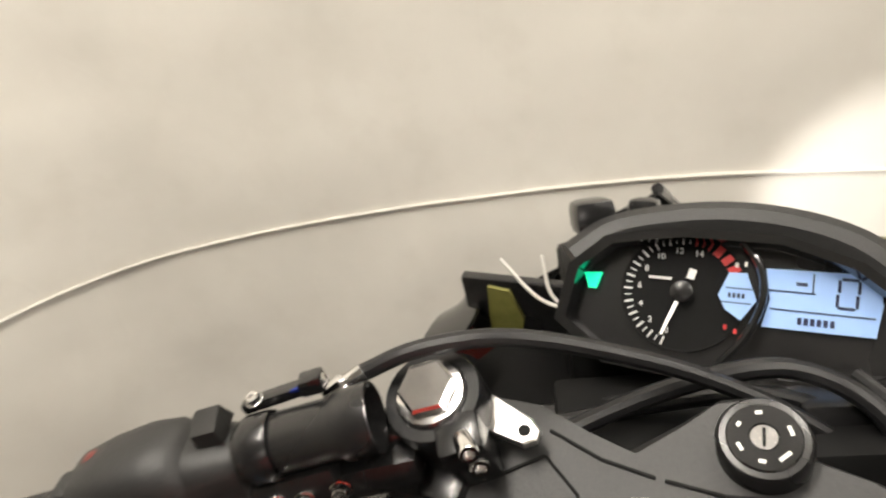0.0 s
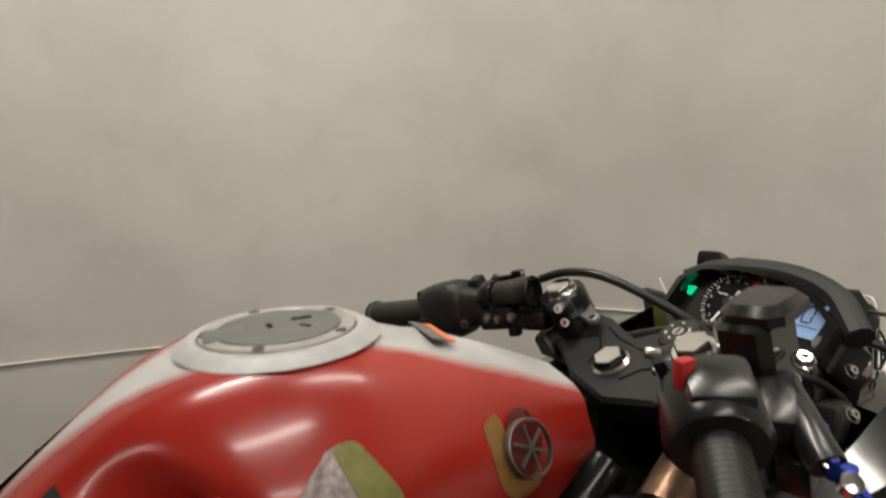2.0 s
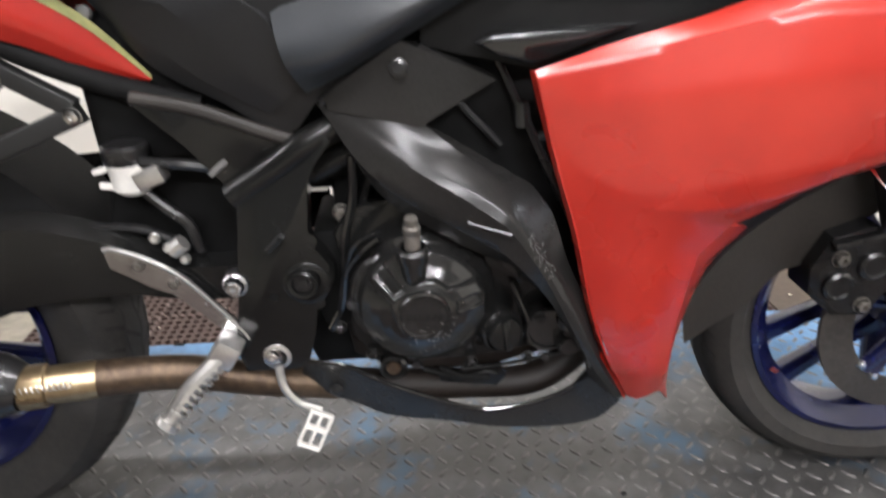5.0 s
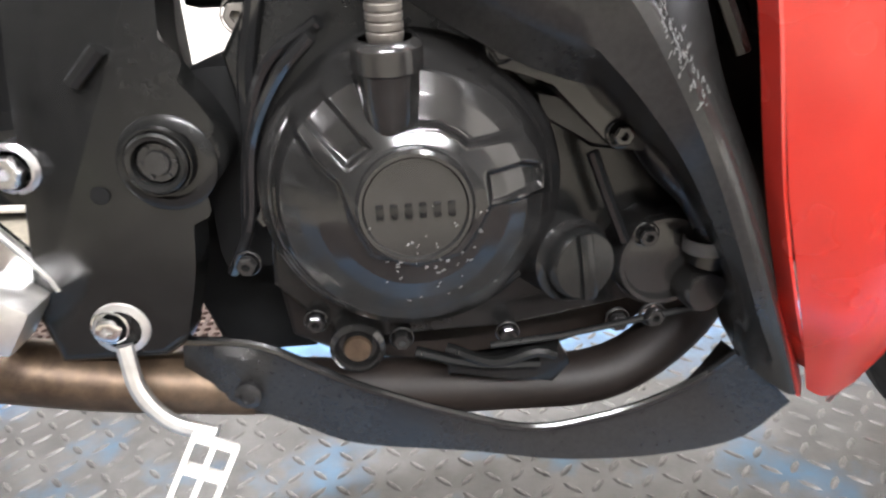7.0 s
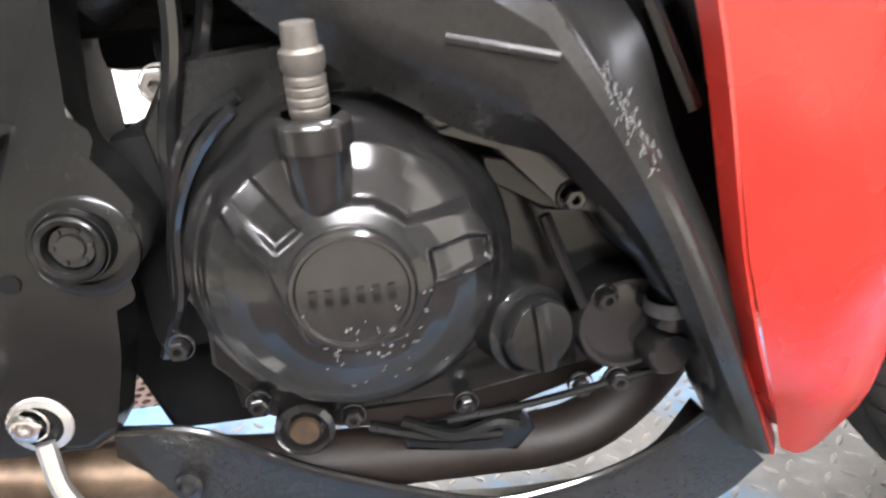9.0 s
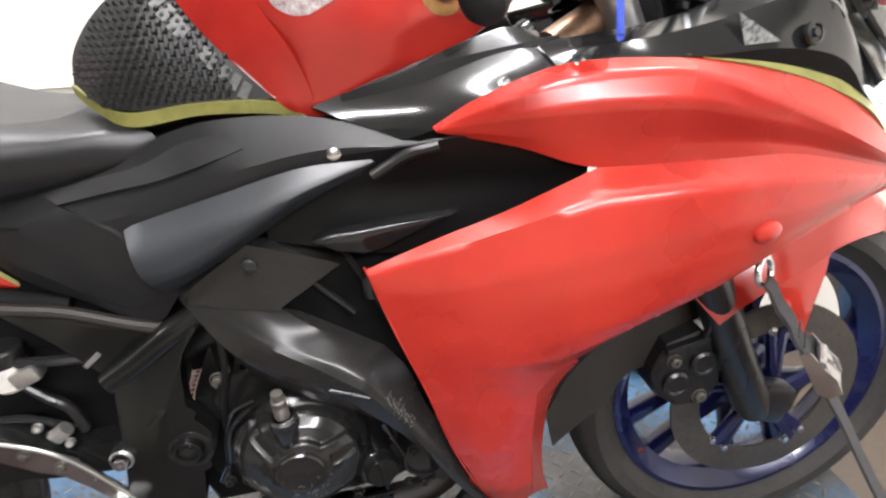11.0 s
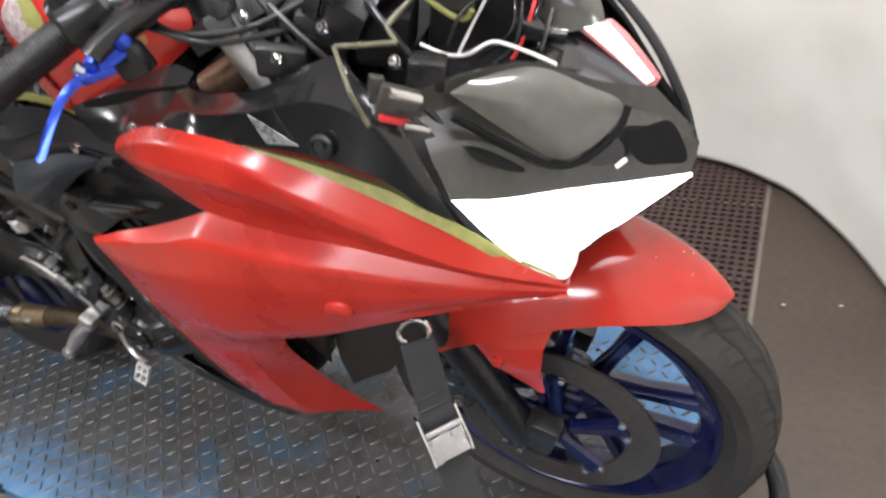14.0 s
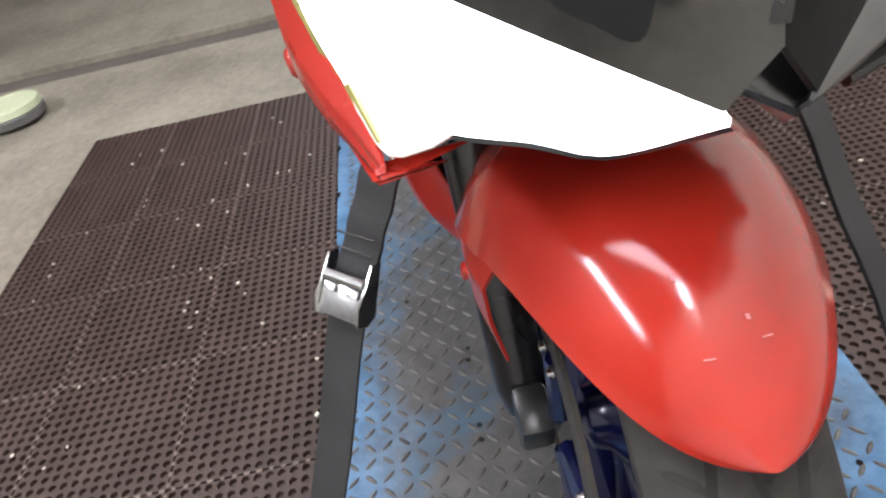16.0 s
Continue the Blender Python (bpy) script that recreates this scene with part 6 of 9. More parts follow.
# --- frame ---
bm = bmesh.new()
EDGE = spline([(0.833, 0, 0.571), (0.806, 0, 0.532), (0.798, 0, 0.486), (0.797, 0, 0.458), (0.809, 0, 0.439), (0.818, 0, 0.419), (0.817, 0, 0.404), (0.805, 0, 0.391), (0.796, 0, 0.380), (0.790, 0, 0.345), (0.777, 0, 0.300)], 44)
rounded(bm, [(0.725, 0.522), (0.773, 0.545), (0.826, 0.581)] + [(q[0], q[2]) for q in EDGE] + [(0.764, 0.291), (0.702, 0.292), (0.695, 0.33), (0.712, 0.40), (0.722, 0.465)], 0.03, at_side(-0.098), 0.0075, 4)
fp = part("frame_plate", bm, FRAME, bike, "black frame plate round the swingarm pivot", 60)
PV = Vector((0.785, -0.128, 0.411))
PVM = facing(PV, (0, -1, 0)) @ Matrix.Diagonal((0.68, 0.68, 0.9, 1))
bm = bmesh.new()
lathe(bm, [(0.0275, 0.0), (0.027, 0.005), (0.026, 0.008), (0.0250, 0.008), (0.024, 0.006), (0.0235, 0.010), (0.0215, 0.011), (0.018, 0.0105), (0.0165, 0.006)], PVM, 36)
lathe(bm, [(0.026, -0.002), (0.0258, 0.001), (0.024, 0.0022), (0.019, 0.0028)], facing(PV + Vector((0.003, 0, -0.002)), (0, -1, 0)), 40)
piv = part("pivot_boss", bm, FRAME, fp, "round boss of the swingarm pivot")
bm = bmesh.new()
lathe(bm, [(0.0165, 0.003), (0.0150, 0.006), (0.010, 0.006), (0.009, 0.008), (0, 0.008)], PVM, 20)
for k in range(6):
    a = math.pi * k / 3
    lathe(bm, [(0.0022, 0.005), (0.002, 0.0075), (0, 0.0075)], PVM @ Matrix.Translation((0.0128 * math.cos(a), 0.0128 * math.sin(a), 0)), 8)
part("pivot_bolt", bm, BLACK, piv)
bm = bmesh.new()
tube(bm, [(0.752, -0.131, 0.452), (0.768, -0.131, 0.468)], 0.0042, 8)
part("raised_bar", bm, FRAME, fp)
bm = bmesh.new()
bolt(bm, (0.830, -0.096, 0.478), (0, -1, 0), 0.0075, 0.010)
part("frame_bolt", bm, STEEL, fp, "dull steel engine mount bolt")
bm = bmesh.new()
lathe(bm, [(0.005, 0), (0.005, 0.0006), (0, 0.0006)], facing((0.750, -0.1283, 0.394), (0, -1, 0)), 14)
part("frame_hole", bm, DARK, fp)
bm = bmesh.new()
rounded(bm, [(0.636, 0.612), (0.670, 0.611), (0.735, 0.585), (0.792, 0.563), (0.826, 0.583), (0.833, 0.571), (0.790, 0.543), (0.722, 0.505), (0.716, 0.527), (0.684, 0.569), (0.655, 0.594)][::-1], 0.012, at_side(-0.102), 0.003, 3)
arm = part("subframe_plate", bm, FRAME, bike, "black triangular subframe plate", 50)
bm = bmesh.new()
tube(bm, [(0.640, -0.108, 0.614), (0.700, -0.110, 0.601), (0.760, -0.112, 0.577), (0.800, -0.112, 0.563)], 0.0075, 10, 18)
part("plate_rib", bm, DUSTY, arm)
bm = bmesh.new()
block(bm, (0.024, 0.002, 0.006), pose(0.712, -0.1145, 0.541, 0, -38, 0), 0.0008)
part("worn_mark", bm, GREY, arm, "worn pale mark")
bm = bmesh.new()
bolt(bm, (0.710, -0.128, 0.411), (0, -1, 0), 0.009, 0.010)
lathe(bm, [(0.014, -0.02), (0.014, 0.002), (0.012, 0.004)], facing((0.710, -0.126, 0.411), (0, -1, 0)), 18)
part("hanger_bolt", bm, POLISHED, bike, "bright footrest hanger bolt")
for q in ((0.632, -0.116, 0.467), (0.645, -0.118, 0.456), (0.660, -0.118, 0.442)):
    bm = bmesh.new()
    bolt(bm, q, (0.2, -1, 0.2), 0.0042, 0.007)
    part("linkage_nut", bm, ALU, bike, "small bare metal nut")
bm = bmesh.new()
tube(bm, [(0.722, -0.114, 0.510), (0.750, -0.116, 0.527), (0.778, -0.117, 0.545), (0.803, -0.117, 0.562), (0.832, -0.110, 0.577)], 0.0155, 16, 26)
part("frame_spar", bm, FRAME, bike, "rounded glossy black spar of the frame")
for mir in (-1, 1):
    bm = bmesh.new()
    tube(bm, [(0.82, mir * 0.085, 0.60), (0.95, mir * 0.095, 0.66), (1.10, mir * 0.075, 0.74), (1.24, mir * 0.04, 0.82)], 0.021, 12, 20)
    tube(bm, [(0.80, mir * 0.08, 0.52), (0.95, mir * 0.10, 0.60), (1.12, mir * 0.09, 0.68), (1.24, mir * 0.04, 0.76)], 0.016, 12, 20)
    part("frame_tube", bm, FRAME, bike, "black main frame tube")
    bm = bmesh.new()
    tube(bm, [(0.70, mir * 0.088, 0.598), (0.65, mir * 0.088, 0.612), (0.583, mir * 0.086, 0.636), (0.523, mir * 0.084, 0.663), (0.46, mir * 0.080, 0.700), (0.35, mir * 0.07, 0.745), (0.1, mir * 0.05, 0.81)], 0.012, 12, 30)
    part("subframe_tube", bm, DARK, bike)
bm = bmesh.new()
tube(bm, [(1.240, -0.104, 0.812), (1.312, -0.078, 0.842)], 0.0205, 22)
part("stem_sleeve", bm, BRONZE, bike, "dull bronze sleeve beside the fork")
bm = bmesh.new()
lathe(bm, [(0.026, -0.10), (0.030, -0.10), (0.030, 0.08), (0.026, 0.08)], ST @ pose(0, 0, -0.12), 20)
part("head_tube", bm, FRAME, bike)
# passenger peg bracket
bm = bmesh.new()
for a, b, w in (((0.507, 0.637), (0.36, 0.551), 0.0105), ((0.574, 0.596), (0.36, 0.515), 0.0105), ((0.507, 0.645), (0.574, 0.602), 0.010)):
    d = Vector((b[0] - a[0], b[1] - a[1])).normalized()
    n = Vector((-d.y, d.x)) * w
    rounded(bm, [(a[0] + n.x - d.x * 0.006, a[1] + n.y - d.y * 0.006), (a[0] - n.x - d.x * 0.006, a[1] - n.y - d.y * 0.006), (b[0] - n.x, b[1] - n.y), (b[0] + n.x, b[1] + n.y)], 0.014, at_side(-0.082), 0.003, 3)
pb = part("passenger_bracket", bm, GRAIN, bike, "black passenger footrest bracket", 40)
for q in ((0.574, -0.096, 0.596), (0.507, -0.096, 0.637)):
    bm = bmesh.new()
    bolt(bm, q, (0, -1, 0), 0.007, 0.006)
    part("bracket_bolt", bm, CHROME, pb, "bright bolt")
# rear brake reservoir with hose
bm = bmesh.new()
lathe(bm, [(0.0, -0.022), (0.014, -0.022), (0.020, -0.016), (0.021, 0.006), (0.022, 0.008), (0.022, 0.012)], pose(0.617, -0.098, 0.536), 24)
rr = part("rear_reservoir", bm, WHITEP, bike, "cloudy white brake fluid pot")
bm = bmesh.new()
lathe(bm, [(0.0225, 0.012), (0.0235, 0.014), (0.0235, 0.028), (0.02, 0.031), (0, 0.031)], pose(0.617, -0.098, 0.536), 24)
part("pot_cap", bm, BLACK, rr)
bm = bmesh.new()
block(bm, (0.022, 0.006, 0.006), pose(0.590, -0.100, 0.540, 0, -14, 0), 0.002)
block(bm, (0.018, 0.006, 0.007), pose(0.592, -0.100, 0.522, 0, 8, 0), 0.002)
part("pot_lug", bm, WHITEP, rr, "white lugs of the pot")
bm = bmesh.new()
tube(bm, [(0.625, -0.098, 0.515), (0.645, -0.100, 0.495), (0.665, -0.100, 0.475), (0.67, -0.095, 0.44)], 0.0065, 10, 20)
tube(bm, [(0.44, -0.09, 0.475), (0.55, -0.10, 0.478), (0.62, -0.10, 0.470), (0.66, -0.10, 0.445)], 0.005, 8, 20)
tube(bm, [(0.635, -0.11, 0.55), (0.68, -0.11, 0.545), (0.70, -0.105, 0.54)], 0.006, 8, 10)
part("rear_brake_hose", bm, BLACK, bike, "black rear brake hoses")
bm = bmesh.new()
block(bm, (0.030, 0.022, 0.020), pose(0.642, -0.11, 0.535, 0, -20, 0), 0.004)
part("reservoir_bracket", bm, ALU, bike)
bm = bmesh.new()
tube(bm, [(0.648, -0.118, 0.452), (0.662, -0.118, 0.462)], 0.009, 10)
part("rear_master_cylinder", bm, ALU, bike, "bare metal rear brake cylinder")

# --- swingarm, rear ---
for mir in (-1, 1):
    bm = bmesh.new()
    loft(bm, [
        [(0.79, mir * 0.085, 0.435), (0.65, mir * 0.09, 0.436), (0.605, mir * 0.095, 0.466), (0.55, mir * 0.098, 0.488), (0.48, mir * 0.10, 0.500), (0.36, mir * 0.10, 0.47), (0.19, mir * 0.10, 0.37)],
        [(0.79, mir * 0.112, 0.43), (0.65, mir * 0.115, 0.430), (0.60, mir * 0.119, 0.456), (0.55, mir * 0.122, 0.476), (0.48, mir * 0.124, 0.488), (0.36, mir * 0.122, 0.455), (0.19, mir * 0.12, 0.36)],
        [(0.79, mir * 0.112, 0.385), (0.65, mir * 0.115, 0.390), (0.59, mir * 0.120, 0.402), (0.48, mir * 0.123, 0.394), (0.36, mir * 0.122, 0.345), (0.19, mir * 0.12, 0.275)],
        [(0.79, mir * 0.085, 0.38), (0.65, mir * 0.09, 0.384), (0.59, mir * 0.095, 0.396), (0.48, mir * 0.10, 0.388), (0.36, mir * 0.10, 0.338), (0.19, mir * 0.10, 0.27)],
        [(0.79, mir * 0.085, 0.435), (0.65, mir * 0.09, 0.436), (0.605, mir * 0.095, 0.466), (0.55, mir * 0.098, 0.488), (0.48, mir * 0.10, 0.500), (0.36, mir * 0.10, 0.47), (0.19, mir * 0.10, 0.37)],
    ], 24, 3)
    weld(bm)
    part("swingarm", bm, FRAME, bike, "black box-section swingarm")
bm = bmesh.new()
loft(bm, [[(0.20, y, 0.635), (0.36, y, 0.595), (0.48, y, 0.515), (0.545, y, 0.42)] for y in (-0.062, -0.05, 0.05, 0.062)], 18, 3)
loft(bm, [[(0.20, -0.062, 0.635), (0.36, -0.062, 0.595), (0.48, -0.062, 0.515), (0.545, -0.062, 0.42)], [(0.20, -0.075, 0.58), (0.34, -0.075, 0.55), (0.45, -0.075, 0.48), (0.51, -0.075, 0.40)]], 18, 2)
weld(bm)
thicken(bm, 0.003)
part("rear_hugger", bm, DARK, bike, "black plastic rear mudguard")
# Near-black block added as shade ahead of the rear wheel.
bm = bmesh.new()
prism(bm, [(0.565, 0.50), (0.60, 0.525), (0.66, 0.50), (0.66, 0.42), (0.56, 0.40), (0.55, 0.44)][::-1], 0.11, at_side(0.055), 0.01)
part("wheel_gap_filler", bm, DARK, bike, "near-black filler ahead of the rear wheel")
# heel plate, peg, brake pedal
bm = bmesh.new()
prism(bm, [(0.578, 0.461), (0.590, 0.462), (0.628, 0.444), (0.660, 0.418), (0.706, 0.357), (0.716, 0.338), (0.704, 0.332), (0.668, 0.376), (0.640, 0.402), (0.618, 0.414), (0.580, 0.440)], 0.008, at_side(-0.118), 0.002)
hp = part("heel_plate", bm, POLISHED, bike, "polished alloy heel plate", 40)
bm = bmesh.new()
tube(bm, [(0.580, -0.126, 0.461), (0.592, -0.126, 0.461), (0.630, -0.126, 0.443), (0.661, -0.126, 0.417), (0.706, -0.126, 0.356), (0.714, -0.126, 0.340)], 0.0026, 8, 26)
part("bright_edge", bm, ALU, hp, "bright rounded edge of the plate")
for q in ((0.612, -0.126, 0.440), (0.645, -0.126, 0.416)):
    bm = bmesh.new()
    bolt(bm, q, (0, -1, 0), 0.005, 0.005)
    part("plate_bolt", bm, STEEL, hp)
bm = bmesh.new()
block(bm, (0.030, 0.030, 0.034), pose(0.690, -0.140, 0.335, 0, 35, 0), 0.006)
hanger = part("peg_hanger", bm, ALU, bike, "cast alloy footrest hanger")
bm = bmesh.new()
PG = [Vector((0.685, -0.145, 0.330)), Vector((0.652, -0.166, 0.306)), Vector((0.627, -0.180, 0.273))]
tube(bm, PG, 0.0105, 10, 12, True, 0.0085)
lathe(bm, [(0.0, 0), (0.013, 0), (0.013, 0.008), (0, 0.009)], facing(PG[2], PG[2] - PG[0]), 12)
peg = part("footpeg", bm, ALU, hanger, "scuffed alloy footpeg hanging down")
for k in range(8):
    bm = bmesh.new()
    lathe(bm, [(0.010, -0.0015), (0.0122, -0.0015), (0.0122, 0.0015), (0.010, 0.0015)], facing(PG[0].lerp(PG[2], 0.15 + 0.1 * k), PG[2] - PG[0]), 10)
    part("grip_ring", bm, ALU, hanger)
bm = bmesh.new()
lathe(bm, [(0.0, 0), (0.019, 0), (0.020, 0.006), (0.016, 0.012), (0.012, 0.013)], facing((0.742, -0.117, 0.314), (0, -1, 0)), 24)
pp = part("pedal_pivot", bm, ALU, bike, "cast alloy brake pedal pivot")
bm = bmesh.new()
bolt(bm, (0.737, -0.129, 0.316), (0, -1, 0), 0.008, 0.006)
part("pivot_cap", bm, CHROME, pp)
bm = bmesh.new()
tube(bm, [(0.742, -0.130, 0.304), (0.746, -0.135, 0.275), (0.762, -0.140, 0.255), (0.788, -0.144, 0.246)], 0.0052, 10, 20)
pl = part("brake_pedal", bm, ALU, pp, "bright bent brake pedal arm")
bm = bmesh.new()
A0, A1, A2 = Vector((0.778, -0.165, 0.205)), Vector((0.759, -0.165, 0.215)), Vector((0.800, -0.152, 0.242))
ex_, ey_ = (A0 - A1).normalized(), (A2 - A0).normalized()
ez_ = ex_.cross(ey_).normalized()
PM = Matrix.Translation((A1 + A2) / 2) @ Matrix((ex_, ez_.cross(ex_), ez_)).transposed().to_4x4()
for (x, y, w, h) in ((-0.0125, 0, 0.0035, 0.046), (0.0125, 0, 0.0035, 0.046), (0, 0.0215, 0.028, 0.004), (0, -0.0215, 0.028, 0.004), (0, 0, 0.0035, 0.043), (0, 0.002, 0.026, 0.0055)):
    block(bm, (w, h, 0.008), PM @ pose(x, y, 0), 0.0012)
part("pedal_pad", bm, WHITEP, pl, "pale slotted pedal pad")

# --- exhaust ---
bm = bmesh.new()
tube(bm, [(0.80, -0.085, 0.240), (0.715, -0.100, 0.263), (0.627, -0.113, 0.290), (0.552, -0.132, 0.302), (0.50, -0.148, 0.309), (0.468, -0.155, 0.311)], 0.021, 18, 50)
ex = part("exhaust_pipe", bm, PIPE, bike, "heat-tinted exhaust pipe")
bm = bmesh.new()
tube(bm, [(1.10, 0.04, 0.52), (1.17, 0.045, 0.46), (1.19, 0.04, 0.36), (1.13, 0.0, 0.27)], 0.016, 14, 26)
tube(bm, [(1.10, -0.04, 0.52), (1.17, -0.045, 0.46), (1.19, -0.04, 0.36), (1.13, -0.03, 0.30)], 0.016, 14, 26)
tube(bm, [(1.150, -0.03, 0.285), (1.115, -0.045, 0.240), (1.055, -0.058, 0.208), (0.975, -0.06, 0.207), (0.85, -0.075, 0.226), (0.795, -0.086, 0.242)], 0.0205, 18, 30)
part("header_pipe", bm, OILY, ex, "oil-blackened header pipe")
bm = bmesh.new()
d = Vector((-0.93, -0.06, 0.22)).normalized()
lathe(bm, [(0.0212, -0.062), (0.0218, -0.058), (0.0220, -0.012), (0.0250, -0.010), (0.0255, 0.012), (0.0240, 0.016)], facing((0.480, -0.153, 0.310), (-0.96, -0.25, 0.09)), 28)
part("pipe_collar", bm, STRAW, ex, "straw-coloured collar")
bm = bmesh.new()
lathe(bm, [(0.0, 0.0), (0.026, 0.0), (0.036, 0.02), (0.041, 0.06), (0.043, 0.10), (0.050, 0.16), (0.052, 0.36), (0.047, 0.39), (0.03, 0.395), (0.028, 0.37)], facing((0.468, -0.157, 0.312), d), 32)
part("muffler", bm, BLACK, ex, "black exhaust silencer")
bm = bmesh.new()
path = [Vector((0.470, -0.176, 0.322)) + (Vector((0.525, -0.165, 0.318)) - Vector((0.470, -0.176, 0.322))) * (k / 60) + 0.0035 * Vector((0, math.cos(k * 1.1), math.sin(k * 1.1))) for k in range(61)]
tube(bm, path, 0.0009, 5, 61)
part("exhaust_spring", bm, ALU, ex, "small coiled retaining spring")

bm = bmesh.new()
lathe(bm, [(0.0, 0), (0.028, 0.0), (0.028, 0.06), (0.018, 0.065), (0.018, 0.17), (0.0, 0.17)], facing((0.725, 0, 0.58), (-0.5, 0, -0.8)), 20)
part("rear_shock", bm, FRAME, bike, "black rear shock absorber")
# --- engine ---
bm = bmesh.new()
prism(bm, [(0.82, 0.46), (0.84, 0.49), (0.95, 0.50), (1.02, 0.47), (1.07, 0.42), (1.09, 0.36), (1.085, 0.305), (1.056, 0.298), (0.968, 0.284), (0.902, 0.284), (0.874, 0.284), (0.849, 0.300), (0.828, 0.325), (0.832, 0.381)], 0.22, at_side(0.11), 0.003)
eng = part("crankcase", bm, FRAME, bike, "black engine crankcase", 40)
CB = Matrix.Translation((0.985, 0, 0.50)) @ pose(0, 0, 0, 0, 18, 0)
bm = bmesh.new()
block(bm, (0.145, 0.175, 0.14), CB @ pose(0, 0, 0.06), 0.006)
part("cylinder_block", bm, ENGINE, eng, "black finned cylinder block")
for k in range(7):
    bm = bmesh.new()
    block(bm, (0.16, 0.19, 0.006), CB @ pose(0, 0, 0.012 + 0.018 * k), 0.002)
    part("fin", bm, ENGINE, eng)
bm = bmesh.new()
block(bm, (0.16, 0.19, 0.08), CB @ pose(0, 0, 0.17), 0.012)
part("cylinder_head", bm, ENGINE, eng)
CL = Vector((0.914, -0.105, 0.388))
DOME = [(0.0, 0.082), (0.026, 0.0815), (0.036, 0.079), (0.046, 0.0745), (0.056, 0.068), (0.066, 0.060), (0.0695, 0.054), (0.073, 0.042), (0.076, 0.038), (0.079, 0.035), (0.081, 0.030), (0.081, 0.0)]
ARMS = [(-0.060, 0.050), (-0.046, 0.066), (-0.0255, 0.0715), (-0.0225, 0.0633), (-0.015, 0.0514), (-0.0068, 0.0425), (0.0034, 0.0442), (0.0135, 0.0428), (0.0214, 0.0381), (0.0263, 0.0336), (0.0563, 0.0340), (0.0690, 0.0183), (0.0660, 0.0041), (0.0363, 0.0040), (0.030, -0.0075), (0.022, -0.0183), (0.0, -0.0230), (-0.0213, -0.0160), (-0.029, 0.001), (-0.0339, 0.0194), (-0.0456, 0.0297), (-0.0545, 0.0417)]
POCKETS = ([(-0.0532, 0.0537), (-0.0436, 0.0605), (-0.0337, 0.0517), (-0.0183, 0.0349), (-0.0292, 0.027), (-0.0393, 0.0368), (-0.0475, 0.0449)], [(0.035, 0.0197), (0.0535, 0.0205), (0.0631, 0.0171), (0.0631, 0.008), (0.0363, 0.0052)])


def inside(poly, x, z):
    """Distance from the outline of poly, positive inside it."""
    best, odd = 1.0, False
    for (x0, z0), (x1, z1) in zip(poly, poly[1:] + poly[:1]):
        dx, dz = x1 - x0, z1 - z0
        t = max(0.0, min(1.0, ((x - x0) * dx + (z - z0) * dz) / (dx * dx + dz * dz)))
        best = min(best, math.hypot(x - x0 - t * dx, z - z0 - t * dz))
        if (z0 > z) != (z1 > z) and x < x0 + (z - z0) * dx / dz:
            odd = not odd
    return best if odd else -best


def ease(d, w):
    t = max(0.0, min(1.0, d / w + 0.5))
    return t * t * (3 - 2 * t)


def cover_height(x, z):
    """Height of the cast cover: a dome with raised arms and a hub, and a pocket sunk into each arm."""
    r = math.hypot(x, z)
    base = float(np.interp(r, [q[0] for q in DOME], [q[1] for q in DOME]))
    fade = ease(0.072 - r, 0.004)
    h = base - 0.006 * fade + 0.006 * fade * ease(inside(ARMS, x, z), 0.0034)
    return h - sum(0.0045 * fade * ease(inside(q, x, z), 0.0030) for q in POCKETS)


bm = bmesh.new()
radii = [0.0795 * k / 92 for k in range(1, 93)] + [0.081, 0.081]
rows = [[bm.verts.new(CL + Vector((r * math.cos(a), -(cover_height(r * math.cos(a), r * math.sin(a)) if n < 92 else (0.030, 0.0)[n - 92]), r * math.sin(a)))) for a in (2 * math.pi * k / 320 for k in range(320))] for n, r in enumerate(radii)]
mid = bm.verts.new(CL + Vector((0, -cover_height(0, 0), 0)))
for k in range(320):
    bm.faces.new((mid, rows[0][k], rows[0][(k + 1) % 320]))
for a, b in zip(rows, rows[1:]):
    for k in range(320):
        bm.faces.new((a[k], b[k], b[(k + 1) % 320], a[(k + 1) % 320]))
cov = part("clutch_cover", bm, ENGINE, eng, "black cast clutch cover with raised arms, scuffed near the bottom", 60)
rnd = random.Random(21)
bm = bmesh.new()
for k in range(46):
    x, z = rnd.gauss(0.922, 0.014), rnd.gauss(0.368, 0.014)
    r = math.hypot(x - CL.x, z - CL.z)
    y = -0.1893 if r < 0.025 else -0.1052 - cover_height(x - CL.x, z - CL.z)
    block(bm, (rnd.uniform(0.0004, 0.0022), 0.0006, rnd.uniform(0.0003, 0.0009)), pose(x, y, z, 0, rnd.uniform(-60, 20), 0), 0)
tagged(part("scuff", bm, GREY, cov, "pale stone chips and scuffs"), kind="stuff")
bm = bmesh.new()
EC = Vector((0.9145, -0.188, 0.396))
lathe(bm, [(0.028, -0.006), (0.0275, 0.001), (0.026, 0.003), (0.0245, 0.003), (0.0235, 0.001), (0, 0.0012)], facing(EC, (0, -1, 0)), 44)
em = part("cover_emblem", bm, ENGINE, cov, "round emblem boss on the clutch cover", 30)
for k in range(6):
    bm = bmesh.new()
    block(bm, (0.0034, 0.0074, 0.0010), Matrix.Translation((EC.x - 0.0165 + 0.0066 * k, EC.y - 0.0014, EC.z - 0.001)) @ SIDE, 0.0003)
    part("emblem_bar", bm, FRAME, em, "dark bar in place of a maker's name")
